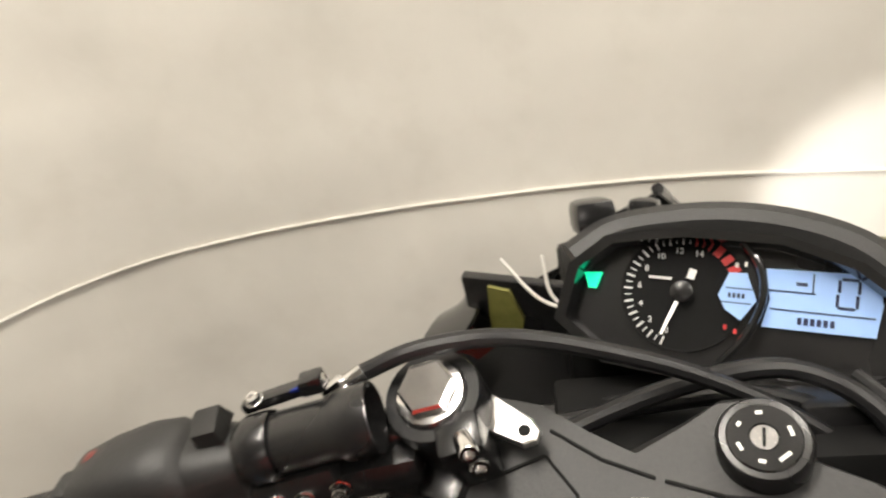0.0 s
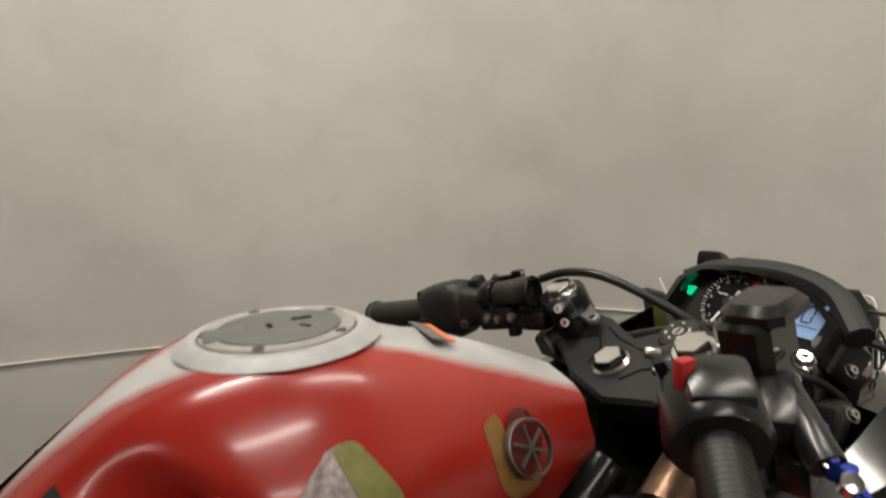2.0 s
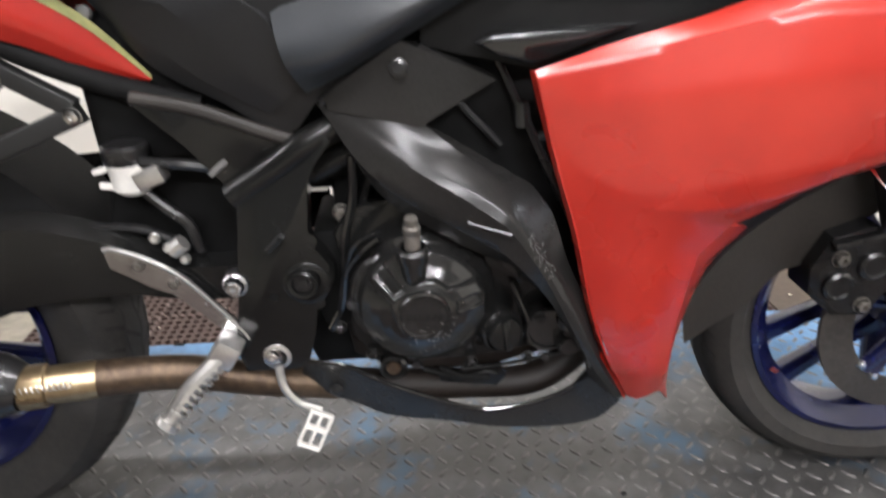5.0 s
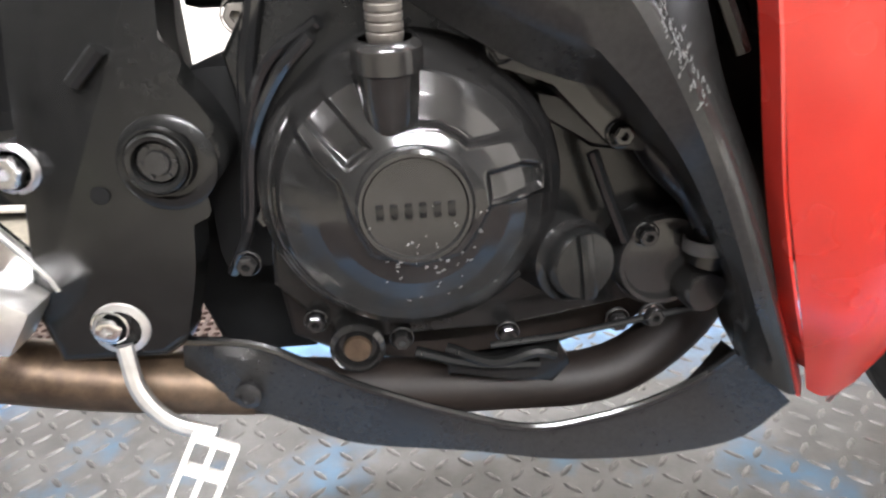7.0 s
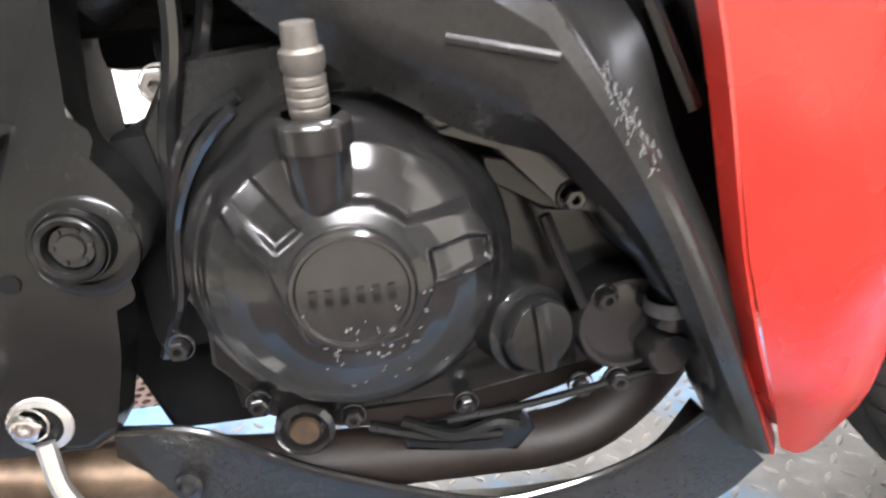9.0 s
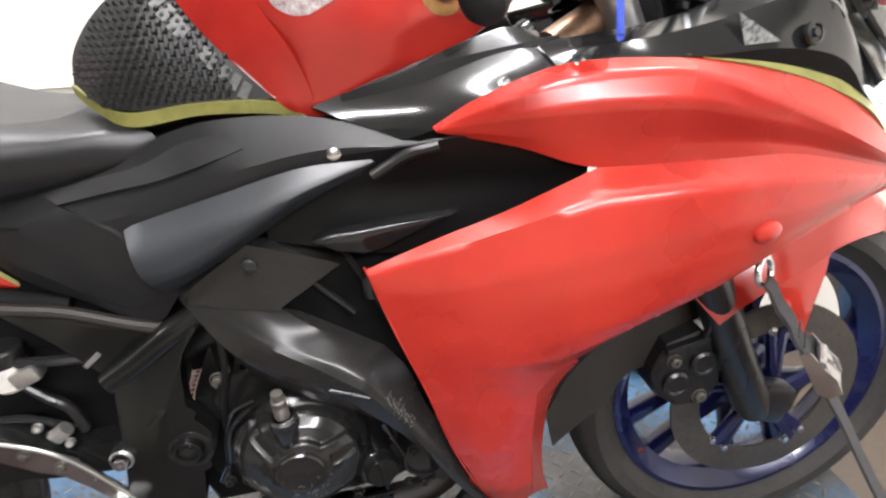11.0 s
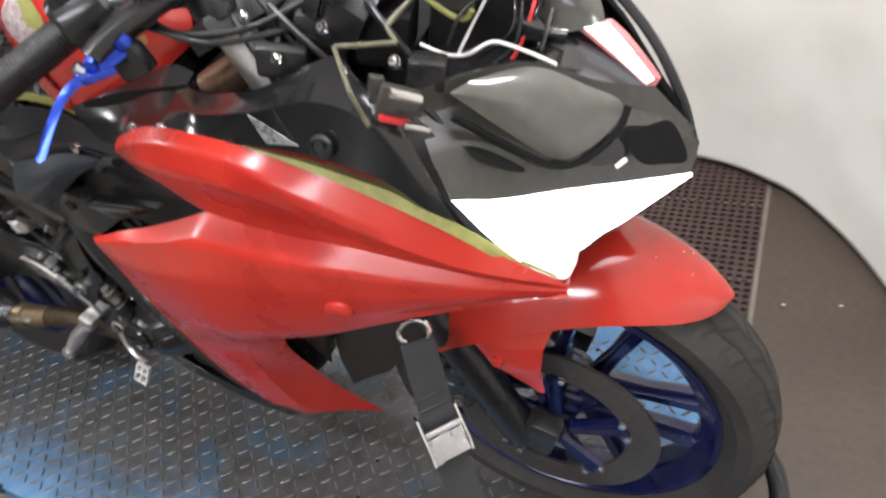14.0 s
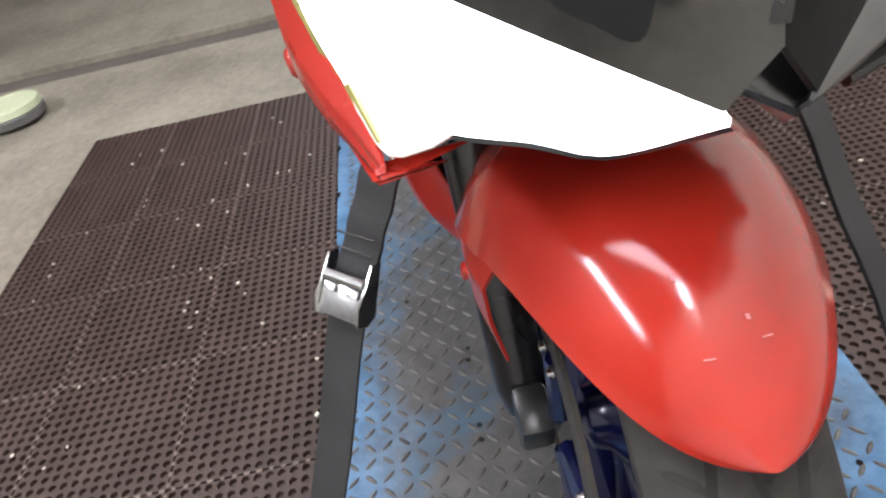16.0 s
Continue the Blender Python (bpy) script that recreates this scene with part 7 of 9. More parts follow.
# boss with the oil filler
bm = bmesh.new()
FB = Vector((0.9065, -0.172, 0.448))
lathe(bm, [(0.009, -0.035), (0.0125, -0.018), (0.0136, 0.0), (0.0142, 0.008), (0.0160, 0.009), (0.0160, 0.019), (0.0145, 0.021), (0.012, 0.022)], Matrix.Translation(FB) @ pose(0, 0, 0, 8, 0, 0), 26)
part("sensor_boss", bm, ENGINE, cov, "black boss on top of the cover")
bm = bmesh.new()
prof = [(0.0075, 0.020)]
for k in range(4):
    prof += [(0.0082, 0.022 + 0.004 * k), (0.0082, 0.0245 + 0.004 * k), (0.0074, 0.0252 + 0.004 * k)]
prof += [(0.0088, 0.040), (0.0088, 0.046), (0.007, 0.0475), (0.0065, 0.056), (0, 0.057)]
lathe(bm, prof, Matrix.Translation(FB) @ pose(0, 0, 0, 8, 0, 0), 20)
part("adjuster_screw", bm, STEEL, cov, "dull knurled adjuster with bright threads")
# cap with a slot, drain, bolts
OC = Vector((1.003, -0.150, 0.344))
ON = (0.30, -0.94, 0.10)
bm = bmesh.new()
lathe(bm, [(0.024, -0.04), (0.024, -0.006), (0.0215, -0.003), (0.021, 0.0)], facing(OC, ON), 28)
part("cap_seat", bm, ENGINE, eng)
bm = bmesh.new()
lathe(bm, [(0.0205, -0.002), (0.0200, 0.004), (0.0180, 0.0065), (0, 0.0075)], facing(OC, ON), 32)
block(bm, (0.0085, 0.038, 0.012), facing(OC, ON) @ pose(0, 0, 0.004, 0, 0, 4), 0.002)
part("oil_cap", bm, FRAME, eng, "grey oil filler cap with a bar handle")
bm = bmesh.new()
DR = Vector((0.875, -0.125, 0.286))
lathe(bm, [(0.017, -0.02), (0.017, 0.0), (0.014, 0.003), (0.012, 0.0), (0.012, -0.004), (0.006, -0.004), (0.006, 0.0), (0, 0.0)], facing(DR, (0, -1, 0)), 26)
part("case_boss", bm, ENGINE, eng, "oily round boss in the crankcase")
bm = bmesh.new()
lathe(bm, [(0.009, 0.0), (0.008, 0.002), (0.004, 0.0025), (0, 0.0015)], facing(DR, (0, -1, 0)), 20)
part("boss_plug", bm, PIPE, eng, "brass-coloured plug")
for q in ((0.818, -0.120, 0.346), (0.832, -0.112, 0.372), (1.053, -0.134, 0.300), (0.851, -0.114, 0.302), (0.968, -0.118, 0.286), (1.035, -0.125, 0.293), (0.962, -0.142, 0.459), (1.024, -0.142, 0.413), (0.902, -0.115, 0.286), (1.045, -0.134, 0.352)):
    bm = bmesh.new()
    bolt(bm, q, (0, -1, 0), 0.0058, 0.008)
    part("case_bolt", bm, ENGINE, eng, "engine case bolt")
bm = bmesh.new()
prism(bm, [(0.951, 0.463), (0.962, 0.472), (0.990, 0.466), (1.033, 0.419), (1.030, 0.407), (1.020, 0.406), (0.985, 0.440), (0.958, 0.451)][::-1], 0.008, at_side(-0.134), 0.003)
link = part("link_arm", bm, ENGINE, eng, "black link arm above the cover", 30)
bm = bmesh.new()
prism(bm, [(0.980, 0.436), (0.990, 0.434), (1.020, 0.416), (1.045, 0.409), (1.043, 0.399), (1.012, 0.404), (0.982, 0.424)][::-1], 0.008, at_side(-0.126), 0.003)
part("lower_arm", bm, FRAME, link)
bm = bmesh.new()
lathe(bm, [(0.030, -0.02), (0.030, 0.010), (0.027, 0.014), (0.0245, 0.014), (0.023, 0.010), (0.0, 0.012)], facing((1.058, -0.122, 0.334), (0, -1, 0)), 30)
lathe(bm, [(0.0135, 0.0), (0.0135, 0.020), (0.0115, 0.023), (0, 0.023)], facing((1.076, -0.125, 0.318), (0.15, -1, 0)), 22)
pump = part("water_pump", bm, ENGINE, eng, "black water pump with a hose", 40)
bm = bmesh.new()
tube(bm, [(1.080, -0.138, 0.332), (1.083, -0.138, 0.352), (1.072, -0.136, 0.374), (1.052, -0.130, 0.396), (1.035, -0.11, 0.43)], 0.0105, 14, 24)
part("pump_hose", bm, BLACK, pump)
bm = bmesh.new()
lathe(bm, [(0.0118, -0.004), (0.013, -0.004), (0.013, 0.004), (0.0118, 0.004)], facing((1.080, -0.138, 0.345), (0.0, 0.0, 1)), 18)
part("hose_clip", bm, GREY, pump)
bm = bmesh.new()
tube(bm, [(0.955, -0.134, 0.2865), (1.0, -0.136, 0.291), (1.05, -0.136, 0.2985), (1.080, -0.134, 0.302)], 0.0022, 8, 14)
part("case_seam", bm, FRAME, eng, "worn bright seam of the crankcase")
bm = bmesh.new()
tube(bm, [(1.012, -0.135, 0.402), (1.022, -0.137, 0.375), (1.032, -0.138, 0.350)], 0.0035, 8, 12)
part("breather_wire", bm, GLOSS, eng)
for pts in (((0.93, -0.11, 0.272), (0.96, -0.12, 0.265), (0.985, -0.122, 0.272), (0.998, -0.122, 0.268)), ((0.91, -0.105, 0.268), (0.95, -0.11, 0.258), (0.99, -0.112, 0.256))):
    bm = bmesh.new()
    tube(bm, pts, 0.004, 8, 12)
    part("sump_wire", bm, FRAME, eng)
bm = bmesh.new()
rounded(bm, [(0.812, 0.300), (0.818, 0.246), (0.860, 0.222), (0.930, 0.214), (1.010, 0.218), (1.075, 0.232), (1.128, 0.262), (1.130, 0.320), (1.085, 0.330)], 0.115, at_side(0.08), 0.008, 3)
part("sump", bm, OILY, eng, "oily black sump")
bm = bmesh.new()
rounded(bm, [(0.972, 0.262), (1.004, 0.268), (1.012, 0.252), (1.000, 0.238), (0.975, 0.246), (0.930, 0.250), (0.930, 0.260)], 0.012, at_side(-0.098), 0.003, 2)
part("sump_bracket", bm, FRAME, eng, "oily black bracket under the sump")
# Near-black block added as shade behind the frame plate.
bm = bmesh.new()
rounded(bm, [(0.768, 0.232), (0.835, 0.232), (0.842, 0.30), (0.818, 0.38), (0.80, 0.40), (0.745, 0.36), (0.738, 0.290), (0.762, 0.284)], 0.05, at_side(0.02), 0.006, 2)
part("link_filler", bm, DARK, eng)
for k, pts in enumerate((((0.872, -0.150, 0.470), (0.852, -0.142, 0.450), (0.832, -0.125, 0.415), (0.822, -0.115, 0.37), (0.805, -0.108, 0.335)), ((0.876, -0.146, 0.476), (0.846, -0.135, 0.455), (0.828, -0.12, 0.41), (0.818, -0.112, 0.36)), ((0.85, -0.12, 0.55), (0.845, -0.115, 0.50), (0.832, -0.112, 0.45), (0.828, -0.11, 0.40)), ((0.865, -0.10, 0.56), (0.86, -0.105, 0.51), (0.84, -0.10, 0.46)))):
    bm = bmesh.new()
    tube(bm, pts, 0.0035 if k < 2 else 0.005, 8, 22)
    part("engine_wire", bm, GLOSS, eng, "black wire beside the clutch cover")
# Near-black blocks added as shade where the frame would be see-through.
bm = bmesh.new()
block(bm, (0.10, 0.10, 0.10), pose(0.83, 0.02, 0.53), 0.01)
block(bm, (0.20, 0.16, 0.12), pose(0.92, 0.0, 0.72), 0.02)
part("frame_filler", bm, DARK, bike, "near-black filler blocks inside the frame")

# More near-black blocks that fill open gaps with shade, not modelled parts.
for nm, sz, q, tl in (("case_filler", (0.045, 0.12, 0.13), (0.813, -0.03, 0.39), 0), ("linkage_filler", (0.14, 0.12, 0.16), (0.69, 0.0, 0.475), 0), ("seat_filler", (0.17, 0.15, 0.15), (0.665, 0.0, 0.615), 0), ("rail_filler", (0.06, 0.12, 0.13), (0.600, -0.005, 0.585), 0), ("shock_filler", (0.12, 0.13, 0.20), (0.785, 0.0, 0.60), 0), ("throttle_filler", (0.16, 0.14, 0.20), (0.885, 0.0, 0.60), 10), ("intake_filler", (0.14, 0.16, 0.16), (1.06, 0.0, 0.66), 10), ("battery_filler", (0.10, 0.15, 0.22), (0.865, 0.02, 0.44), 0)):
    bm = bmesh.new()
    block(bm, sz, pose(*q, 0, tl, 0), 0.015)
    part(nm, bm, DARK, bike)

# --- lower cowl: a hooked black panel round the clutch cover ---
for mir in (False, True):
    bm = bmesh.new()
    # flat upper plate with its prong, folded down from tip to notch
    TIP, TOPC, PRONG, NOTCH = (0.823, -0.130, 0.605), (0.905, -0.144, 0.660), (0.988, -0.137, 0.624), (0.921, -0.146, 0.588)
    edge = [TIP, (0.8635, -0.1385, 0.6332), TOPC, (0.9465, -0.1410, 0.6425), PRONG]
    for top, low in (([(x, y + 0.020, z + 0.002) for x, y, z in edge], edge), (edge, [TIP, (0.872, -0.1415, 0.596), NOTCH, (0.9545, -0.1420, 0.6055), PRONG]), ([TIP, (0.872, -0.1415, 0.596), NOTCH, (0.9545, -0.1420, 0.6055), PRONG], [(0.829, -0.118, 0.603), (0.872, -0.1410, 0.5955), (0.922, -0.128, 0.588), (0.9545, -0.1260, 0.6050), (0.985, -0.122, 0.6235)])):
        for k in (0, 2):
            loft(bm, [top[k : k + 3], low[k : k + 3]], 10, 3, False, mir)
    # the arm, with a crease between its upper and lower face, down to the elbow
    ARM = [
        [NOTCH, (0.941, -0.136, 0.574), (0.985, -0.140, 0.546), (1.028, -0.150, 0.521)],
        [NOTCH, (0.957, -0.152, 0.558), (0.985, -0.160, 0.539), (1.008, -0.171, 0.514)],
        [(0.872, -0.1415, 0.596), (0.924, -0.162, 0.553), (0.972, -0.178, 0.525), (1.004, -0.186, 0.503)],
        [TIP, (0.905, -0.163, 0.551), (0.952, -0.178, 0.524), (0.998, -0.191, 0.494)],
        [TIP, (0.866, -0.151, 0.543), (0.930, -0.168, 0.500), (0.998, -0.184, 0.460)],
        [TIP, (0.848, -0.136, 0.560), (0.884, -0.146, 0.508), (0.960, -0.158, 0.458), (1.006, -0.166, 0.440)],
        [(0.829, -0.118, 0.603), (0.856, -0.108, 0.556), (0.890, -0.112, 0.504), (0.962, -0.116, 0.455), (1.010, -0.118, 0.436)],
    ]
    LEGC = [
        [(1.028, -0.150, 0.521), (1.050, -0.158, 0.490), (1.066, -0.164, 0.440), (1.092, -0.166, 0.382), (1.122, -0.158, 0.304), (1.154, -0.138, 0.240)],
        [(1.008, -0.171, 0.514), (1.026, -0.180, 0.480), (1.048, -0.186, 0.438), (1.070, -0.187, 0.392), (1.108, -0.174, 0.310), (1.146, -0.147, 0.240)],
        [(1.004, -0.186, 0.503), (1.021, -0.189, 0.474), (1.044, -0.190, 0.434), (1.066, -0.189, 0.389), (1.103, -0.175, 0.310), (1.142, -0.148, 0.241)],
        [(0.998, -0.191, 0.494), (1.017, -0.191, 0.468), (1.040, -0.190, 0.430), (1.062, -0.188, 0.386), (1.098, -0.174, 0.310), (1.138, -0.148, 0.243)],
        [(0.998, -0.184, 0.460), (1.020, -0.184, 0.436), (1.044, -0.181, 0.404), (1.067, -0.177, 0.362), (1.095, -0.163, 0.308), (1.120, -0.146, 0.256)],
        [(1.006, -0.166, 0.440), (1.027, -0.168, 0.417), (1.044, -0.169, 0.400), (1.065, -0.166, 0.370), (1.086, -0.158, 0.330), (1.104, -0.143, 0.274)],
        [(1.010, -0.118, 0.436), (1.031, -0.118, 0.414), (1.048, -0.117, 0.397), (1.070, -0.116, 0.366), (1.092, -0.113, 0.328), (1.112, -0.106, 0.274)],
    ]
    loft(bm, ARM, 26, 3, False, mir)
    loft(bm, LEGC, 26, 3, False, mir)
    LIP = [(1.106, -0.142, 0.272), (1.091, -0.132, 0.249), (1.060, -0.128, 0.230), (1.022, -0.125, 0.218), (0.980, -0.123, 0.214), (0.927, -0.121, 0.231), (0.876, -0.120, 0.254), (0.847, -0.119, 0.271), (0.812, -0.117, 0.290), (0.768, -0.112, 0.294)]
    loft(bm, [
        [(1.112, -0.112, 0.262), (1.090, -0.112, 0.232), (1.060, -0.110, 0.214), (1.022, -0.108, 0.204), (0.980, -0.107, 0.201), (0.927, -0.106, 0.219), (0.876, -0.105, 0.245), (0.847, -0.104, 0.262), (0.812, -0.102, 0.280), (0.768, -0.099, 0.284)],
        LIP,
        [(1.146, -0.143, 0.232), (1.120, -0.136, 0.200), (1.070, -0.130, 0.187), (1.005, -0.126, 0.187), (0.94, -0.122, 0.198), (0.868, -0.117, 0.208), (0.83, -0.113, 0.225), (0.785, -0.108, 0.246), (0.760, -0.100, 0.262)],
        [(1.165, -0.090, 0.205), (1.11, -0.082, 0.176), (1.06, -0.070, 0.170), (1.00, -0.062, 0.164), (0.94, -0.060, 0.170), (0.865, -0.068, 0.186), (0.83, -0.074, 0.200), (0.785, -0.082, 0.222), (0.760, -0.084, 0.242)],
    ], 34, 4, False, mir)
    weld(bm)
    thicken(bm, 0.003)
    lc = part("lower_cowl", bm, COWL, bike, "scuffed satin black lower cowl", 35)
    if not mir:
        for q in ((0.803, -0.116, 0.254), (0.903, -0.1475, 0.640)):
            bm = bmesh.new()
            lathe(bm, [(0.0, 0), (0.009, 0), (0.0085, 0.004), (0.005, 0.005), (0.005, 0.003), (0, 0.003)], facing(q, (0, -1, 0.1)), 18)
            part("cowl_bolt", bm, BLACK, lc)
        bm = bmesh.new()
        tube(bm, [(0.826, -0.1310, 0.6065), (0.8635, -0.1375, 0.6325), (0.903, -0.1435, 0.6590)], 0.0026, 8, 12)
        tube(bm, [(0.907, -0.1435, 0.6590), (0.9465, -0.1405, 0.6420), (0.986, -0.1365, 0.6245)], 0.0014, 8, 12)
        part("plate_rim", bm, BLACK, lc, "rounded rim of the cowl plate")
        bm = bmesh.new()
        tube(bm, LIP, 0.0028, 8, 46)
        part("band_lip", bm, GLOSS, lc, "glossy rounded lip of the cowl")
        bm = bmesh.new()
        bm.from_mesh(lc.data)
        skin = BVHTree.FromBMesh(bm)
        bm.clear()
        line = [skin.ray_cast(Vector((0.962 + 0.0052 * k, -0.6, 0.4935 - 0.0012 * k)), Vector((0, 1, 0)))[0] for k in range(9)]
        tube(bm, line, 0.0022, 6, 12)
        part("pressed_line", bm, BLACK, lc)
        bm = bmesh.new()
        bm.from_mesh(lc.data)
        skin = BVHTree.FromBMesh(bm)
        bm.free()
        bm = bmesh.new()
        rnd = random.Random(9)
        for k in range(64):
            t = rnd.random()
            x, z = 1.022 + 0.022 * t + rnd.gauss(0, 0.0035), 0.476 - 0.036 * t + rnd.gauss(0, 0.003)
            hit, nor, _, _ = skin.ray_cast(Vector((x, -0.6, z)), Vector((0, 1, 0)))
            if hit is not None:
                block(bm, (rnd.uniform(0.0008, 0.0045), rnd.uniform(0.00025, 0.0006), 0.0004), facing(hit, nor) @ pose(0, 0, 0, 0, 0, rnd.gauss(75, 14)), 0)
        tagged(part("scratch", bm, GREY, lc, "pale road scratches"), kind="stuff")
        bm = bmesh.new()
        loft(bm, [[(1.062, -0.1825, 0.403), (1.085, -0.1775, 0.358), (1.111, -0.1695, 0.313), (1.151, -0.1445, 0.236)], [(1.064, -0.180, 0.403), (1.091, -0.170, 0.358), (1.119, -0.160, 0.314), (1.158, -0.134, 0.240)]], 16, 2)
        thicken(bm, 0.002)
        part("red_edge", bm, RED, lc, "red edge of the lower cowl")

# near-black sheet added as shade between the cowl and the fairing
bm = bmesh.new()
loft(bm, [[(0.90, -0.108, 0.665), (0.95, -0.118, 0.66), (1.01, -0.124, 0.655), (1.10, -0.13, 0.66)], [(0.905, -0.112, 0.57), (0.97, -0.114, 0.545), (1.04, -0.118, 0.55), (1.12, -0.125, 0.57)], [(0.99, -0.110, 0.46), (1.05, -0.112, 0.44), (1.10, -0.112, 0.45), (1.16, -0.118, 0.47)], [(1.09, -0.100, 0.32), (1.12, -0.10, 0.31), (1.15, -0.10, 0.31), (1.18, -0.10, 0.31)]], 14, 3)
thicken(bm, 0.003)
part("cowl_gap_sheet", bm, DARK, bike, "near-black sheet closing the gap behind the cowl")
for p0, p1 in (((0.995, -0.130, 0.645), (1.085, -0.140, 0.45)), ((1.03, -0.130, 0.56), (1.10, -0.145, 0.585)), ((0.96, -0.122, 0.60), (1.0, -0.125, 0.555))):
    bm = bmesh.new()
    tube(bm, [p0, p1], 0.005, 8)
    part("shield_rib", bm, BLACK, bike)
bm = bmesh.new()
tube(bm, [(1.02, -0.130, 0.600), (1.022, -0.131, 0.575)], 0.009, 12)
part("hose_stub", bm, BLACK, bike)

# radiator behind the fairing
bm = bmesh.new()
block(bm, (0.03, 0.27, 0.24), pose(1.20, 0, 0.55, 0, 14, 0), 0.006)
rad = part("radiator", bm, DARK, bike, "black radiator")
bm = bmesh.new()
for k in range(22):
    block(bm, (0.033, 0.24, 0.003), Matrix.Translation((1.20, 0, 0.55)) @ pose(0, 0, 0, 0, 14, 0) @ pose(0, 0, -0.10 + k * 0.0095), 0)
tagged(part("radiator_fins", bm, GREY, rad), kind="stuff")
bm = bmesh.new()
tube(bm, [(1.04, -0.10, 0.60), (1.09, -0.13, 0.50), (1.13, -0.135, 0.43), (1.15, -0.12, 0.39)], 0.015, 12, 20)
tube(bm, [(1.07, -0.06, 0.60), (1.12, -0.09, 0.55), (1.16, -0.10, 0.48)], 0.012, 12, 16)
part("radiator_hose", bm, BLACK, rad, "black radiator hose")
# inner black skirt seen ahead of the leg
bm = bmesh.new()
loft(bm, [[(1.26, -0.165, 0.50), (1.36, -0.175, 0.535), (1.46, -0.170, 0.575)], [(1.23, -0.13, 0.42), (1.31, -0.14, 0.48), (1.42, -0.14, 0.55)], [(1.225, -0.10, 0.33), (1.27, -0.11, 0.43), (1.36, -0.11, 0.53)]], 16, 4, True)
thicken(bm, 0.003)
part("inner_skirt", bm, DUCT, bike, "black inner fairing skirt")
# dusty rear half of the front mudguard, wrapped round the tyre
GU = [(1.232, -0.086, 0.325), (1.246, -0.086, 0.40), (1.278, -0.085, 0.465), (1.325, -0.082, 0.52), (1.375, -0.078, 0.56), (1.43, -0.072, 0.588), (1.49, -0.064, 0.600), (1.55, -0.063, 0.600)]
GL = [(1.241, -0.089, 0.271), (1.284, -0.085, 0.301), (1.318, -0.080, 0.318), (1.352, -0.074, 0.358), (1.390, -0.070, 0.370), (1.435, -0.066, 0.410), (1.485, -0.062, 0.438), (1.55, -0.062, 0.470)]
bm = bmesh.new()
loft(bm, [GL, GU, [(x, y + 0.02, z + 0.012) for x, y, z in GU], [(x - 0.004, 0.0, z + 0.02) for x, y, z in GU], [(x, -y - 0.02, z + 0.012) for x, y, z in GU], [(x, -y, z) for x, y, z in GU], [(x, -y, z) for x, y, z in GL]], 26, 3)
thicken(bm, 0.003)
part("rear_mudguard", bm, DUSTY, bike, "dusty black rear half of the front mudguard", 40)

# --- front mudguard ---
bm = bmesh.new()


def guard(a, v):
    """Point on the mudguard: a degrees ahead of straight up from the axle, v from -1 to 1 across."""
    r = 0.312 + 0.010 * math.cos(radians(3 * (a - 20)))
    k = max(0.0, min(1.0, a / 42.6))
    back = ease(14 - a, 62)
    taper = max(0.004, 1 - k**4) ** 0.5
    w = (0.076 + 0.052 * back) * taper
    drop = (0.072 - 0.030 * k + 0.018 * back) * taper * abs(v) ** (2.2 + 0.8 * back)
    rr = r - drop
    return FA + Vector((rr * math.sin(radians(a)), v * w, rr * math.cos(radians(a))))


rows = []
for k in range(31):
    a = -36 + 78.6 * math.sin(math.pi / 2 * k / 30)
    rows.append([bm.verts.new(guard(a, -1 + 2 * j / 16)) for j in range(17)])
for p0, p1 in zip(rows, rows[1:]):
    for j in range(16):
        bm.faces.new((p0[j], p0[j + 1], p1[j + 1], p1[j]))
for mir in (False, True):
    loft(bm, [
        [guard(a, -1) for a in (-16, -8, 0, 8)],
        [(1.512, -0.127, 0.492), (1.535, -0.127, 0.490), (1.562, -0.126, 0.492), (1.598, -0.119, 0.495)],
        [(1.530, -0.125, 0.455), (1.548, -0.125, 0.452), (1.568, -0.124, 0.452), (1.590, -0.118, 0.452)],
        [(1.578, -0.112, 0.404), (1.581, -0.112, 0.401), (1.584, -0.111, 0.400), (1.588, -0.110, 0.400)],
    ], 14, 4, False, mir)
weld(bm, 0.0003)
thicken(bm, 0.003)
mg = part("front_mudguard", bm, RED_GLOSS, bike, "glossy red front mudguard", 50)
for s in (-1, 1):
    bm = bmesh.new()
    lathe(bm, [(0.0, 0), (0.008, 0), (0.0075, 0.004), (0.004, 0.005), (0.004, 0.003), (0, 0.003)], facing((1.539, s * 0.1265, 0.466), (0, s, 0.1)), 14)
    part("mudguard_bolt", bm, RED, mg)
for a, v, w, l in ((32, -0.25, 0.006, 0.0006), (31, 0.2, 0.005, 0.0006), (24, -0.25, 0.0025, 0.0025), (29, 0.1, 0.002, 0.003)):
    bm = bmesh.new()
    q = guard(a, v)
    block(bm, (l, w, 0.0008), facing(q + (q - FA).normalized() * 0.0012, q - FA) @ pose(0, 0, 0, 0, 0, 90), 0)
    part("paint_chip", bm, PINK, mg, "small pale chip in the paint")
# brake caliper
bm = bmesh.new()
prism(bm, [(1.380, 0.372), (1.400, 0.412), (1.45, 0.425), (1.48, 0.402), (1.484, 0.335), (1.462, 0.302), (1.42, 0.305), (1.385, 0.335)], 0.055, at_side(-0.045), 0.008)
lathe(bm, [(0.0, 0.0), (0.019, 0.0), (0.019, 0.006), (0.015, 0.009), (0.013, 0.007), (0, 0.007)], facing((1.412, -0.099, 0.352), (0, -1, 0)), 24)
lathe(bm, [(0.0, 0.0), (0.019, 0.0), (0.019, 0.006), (0.015, 0.009), (0.013, 0.007), (0, 0.007)], facing((1.450, -0.099, 0.378), (0, -1, 0)), 24)
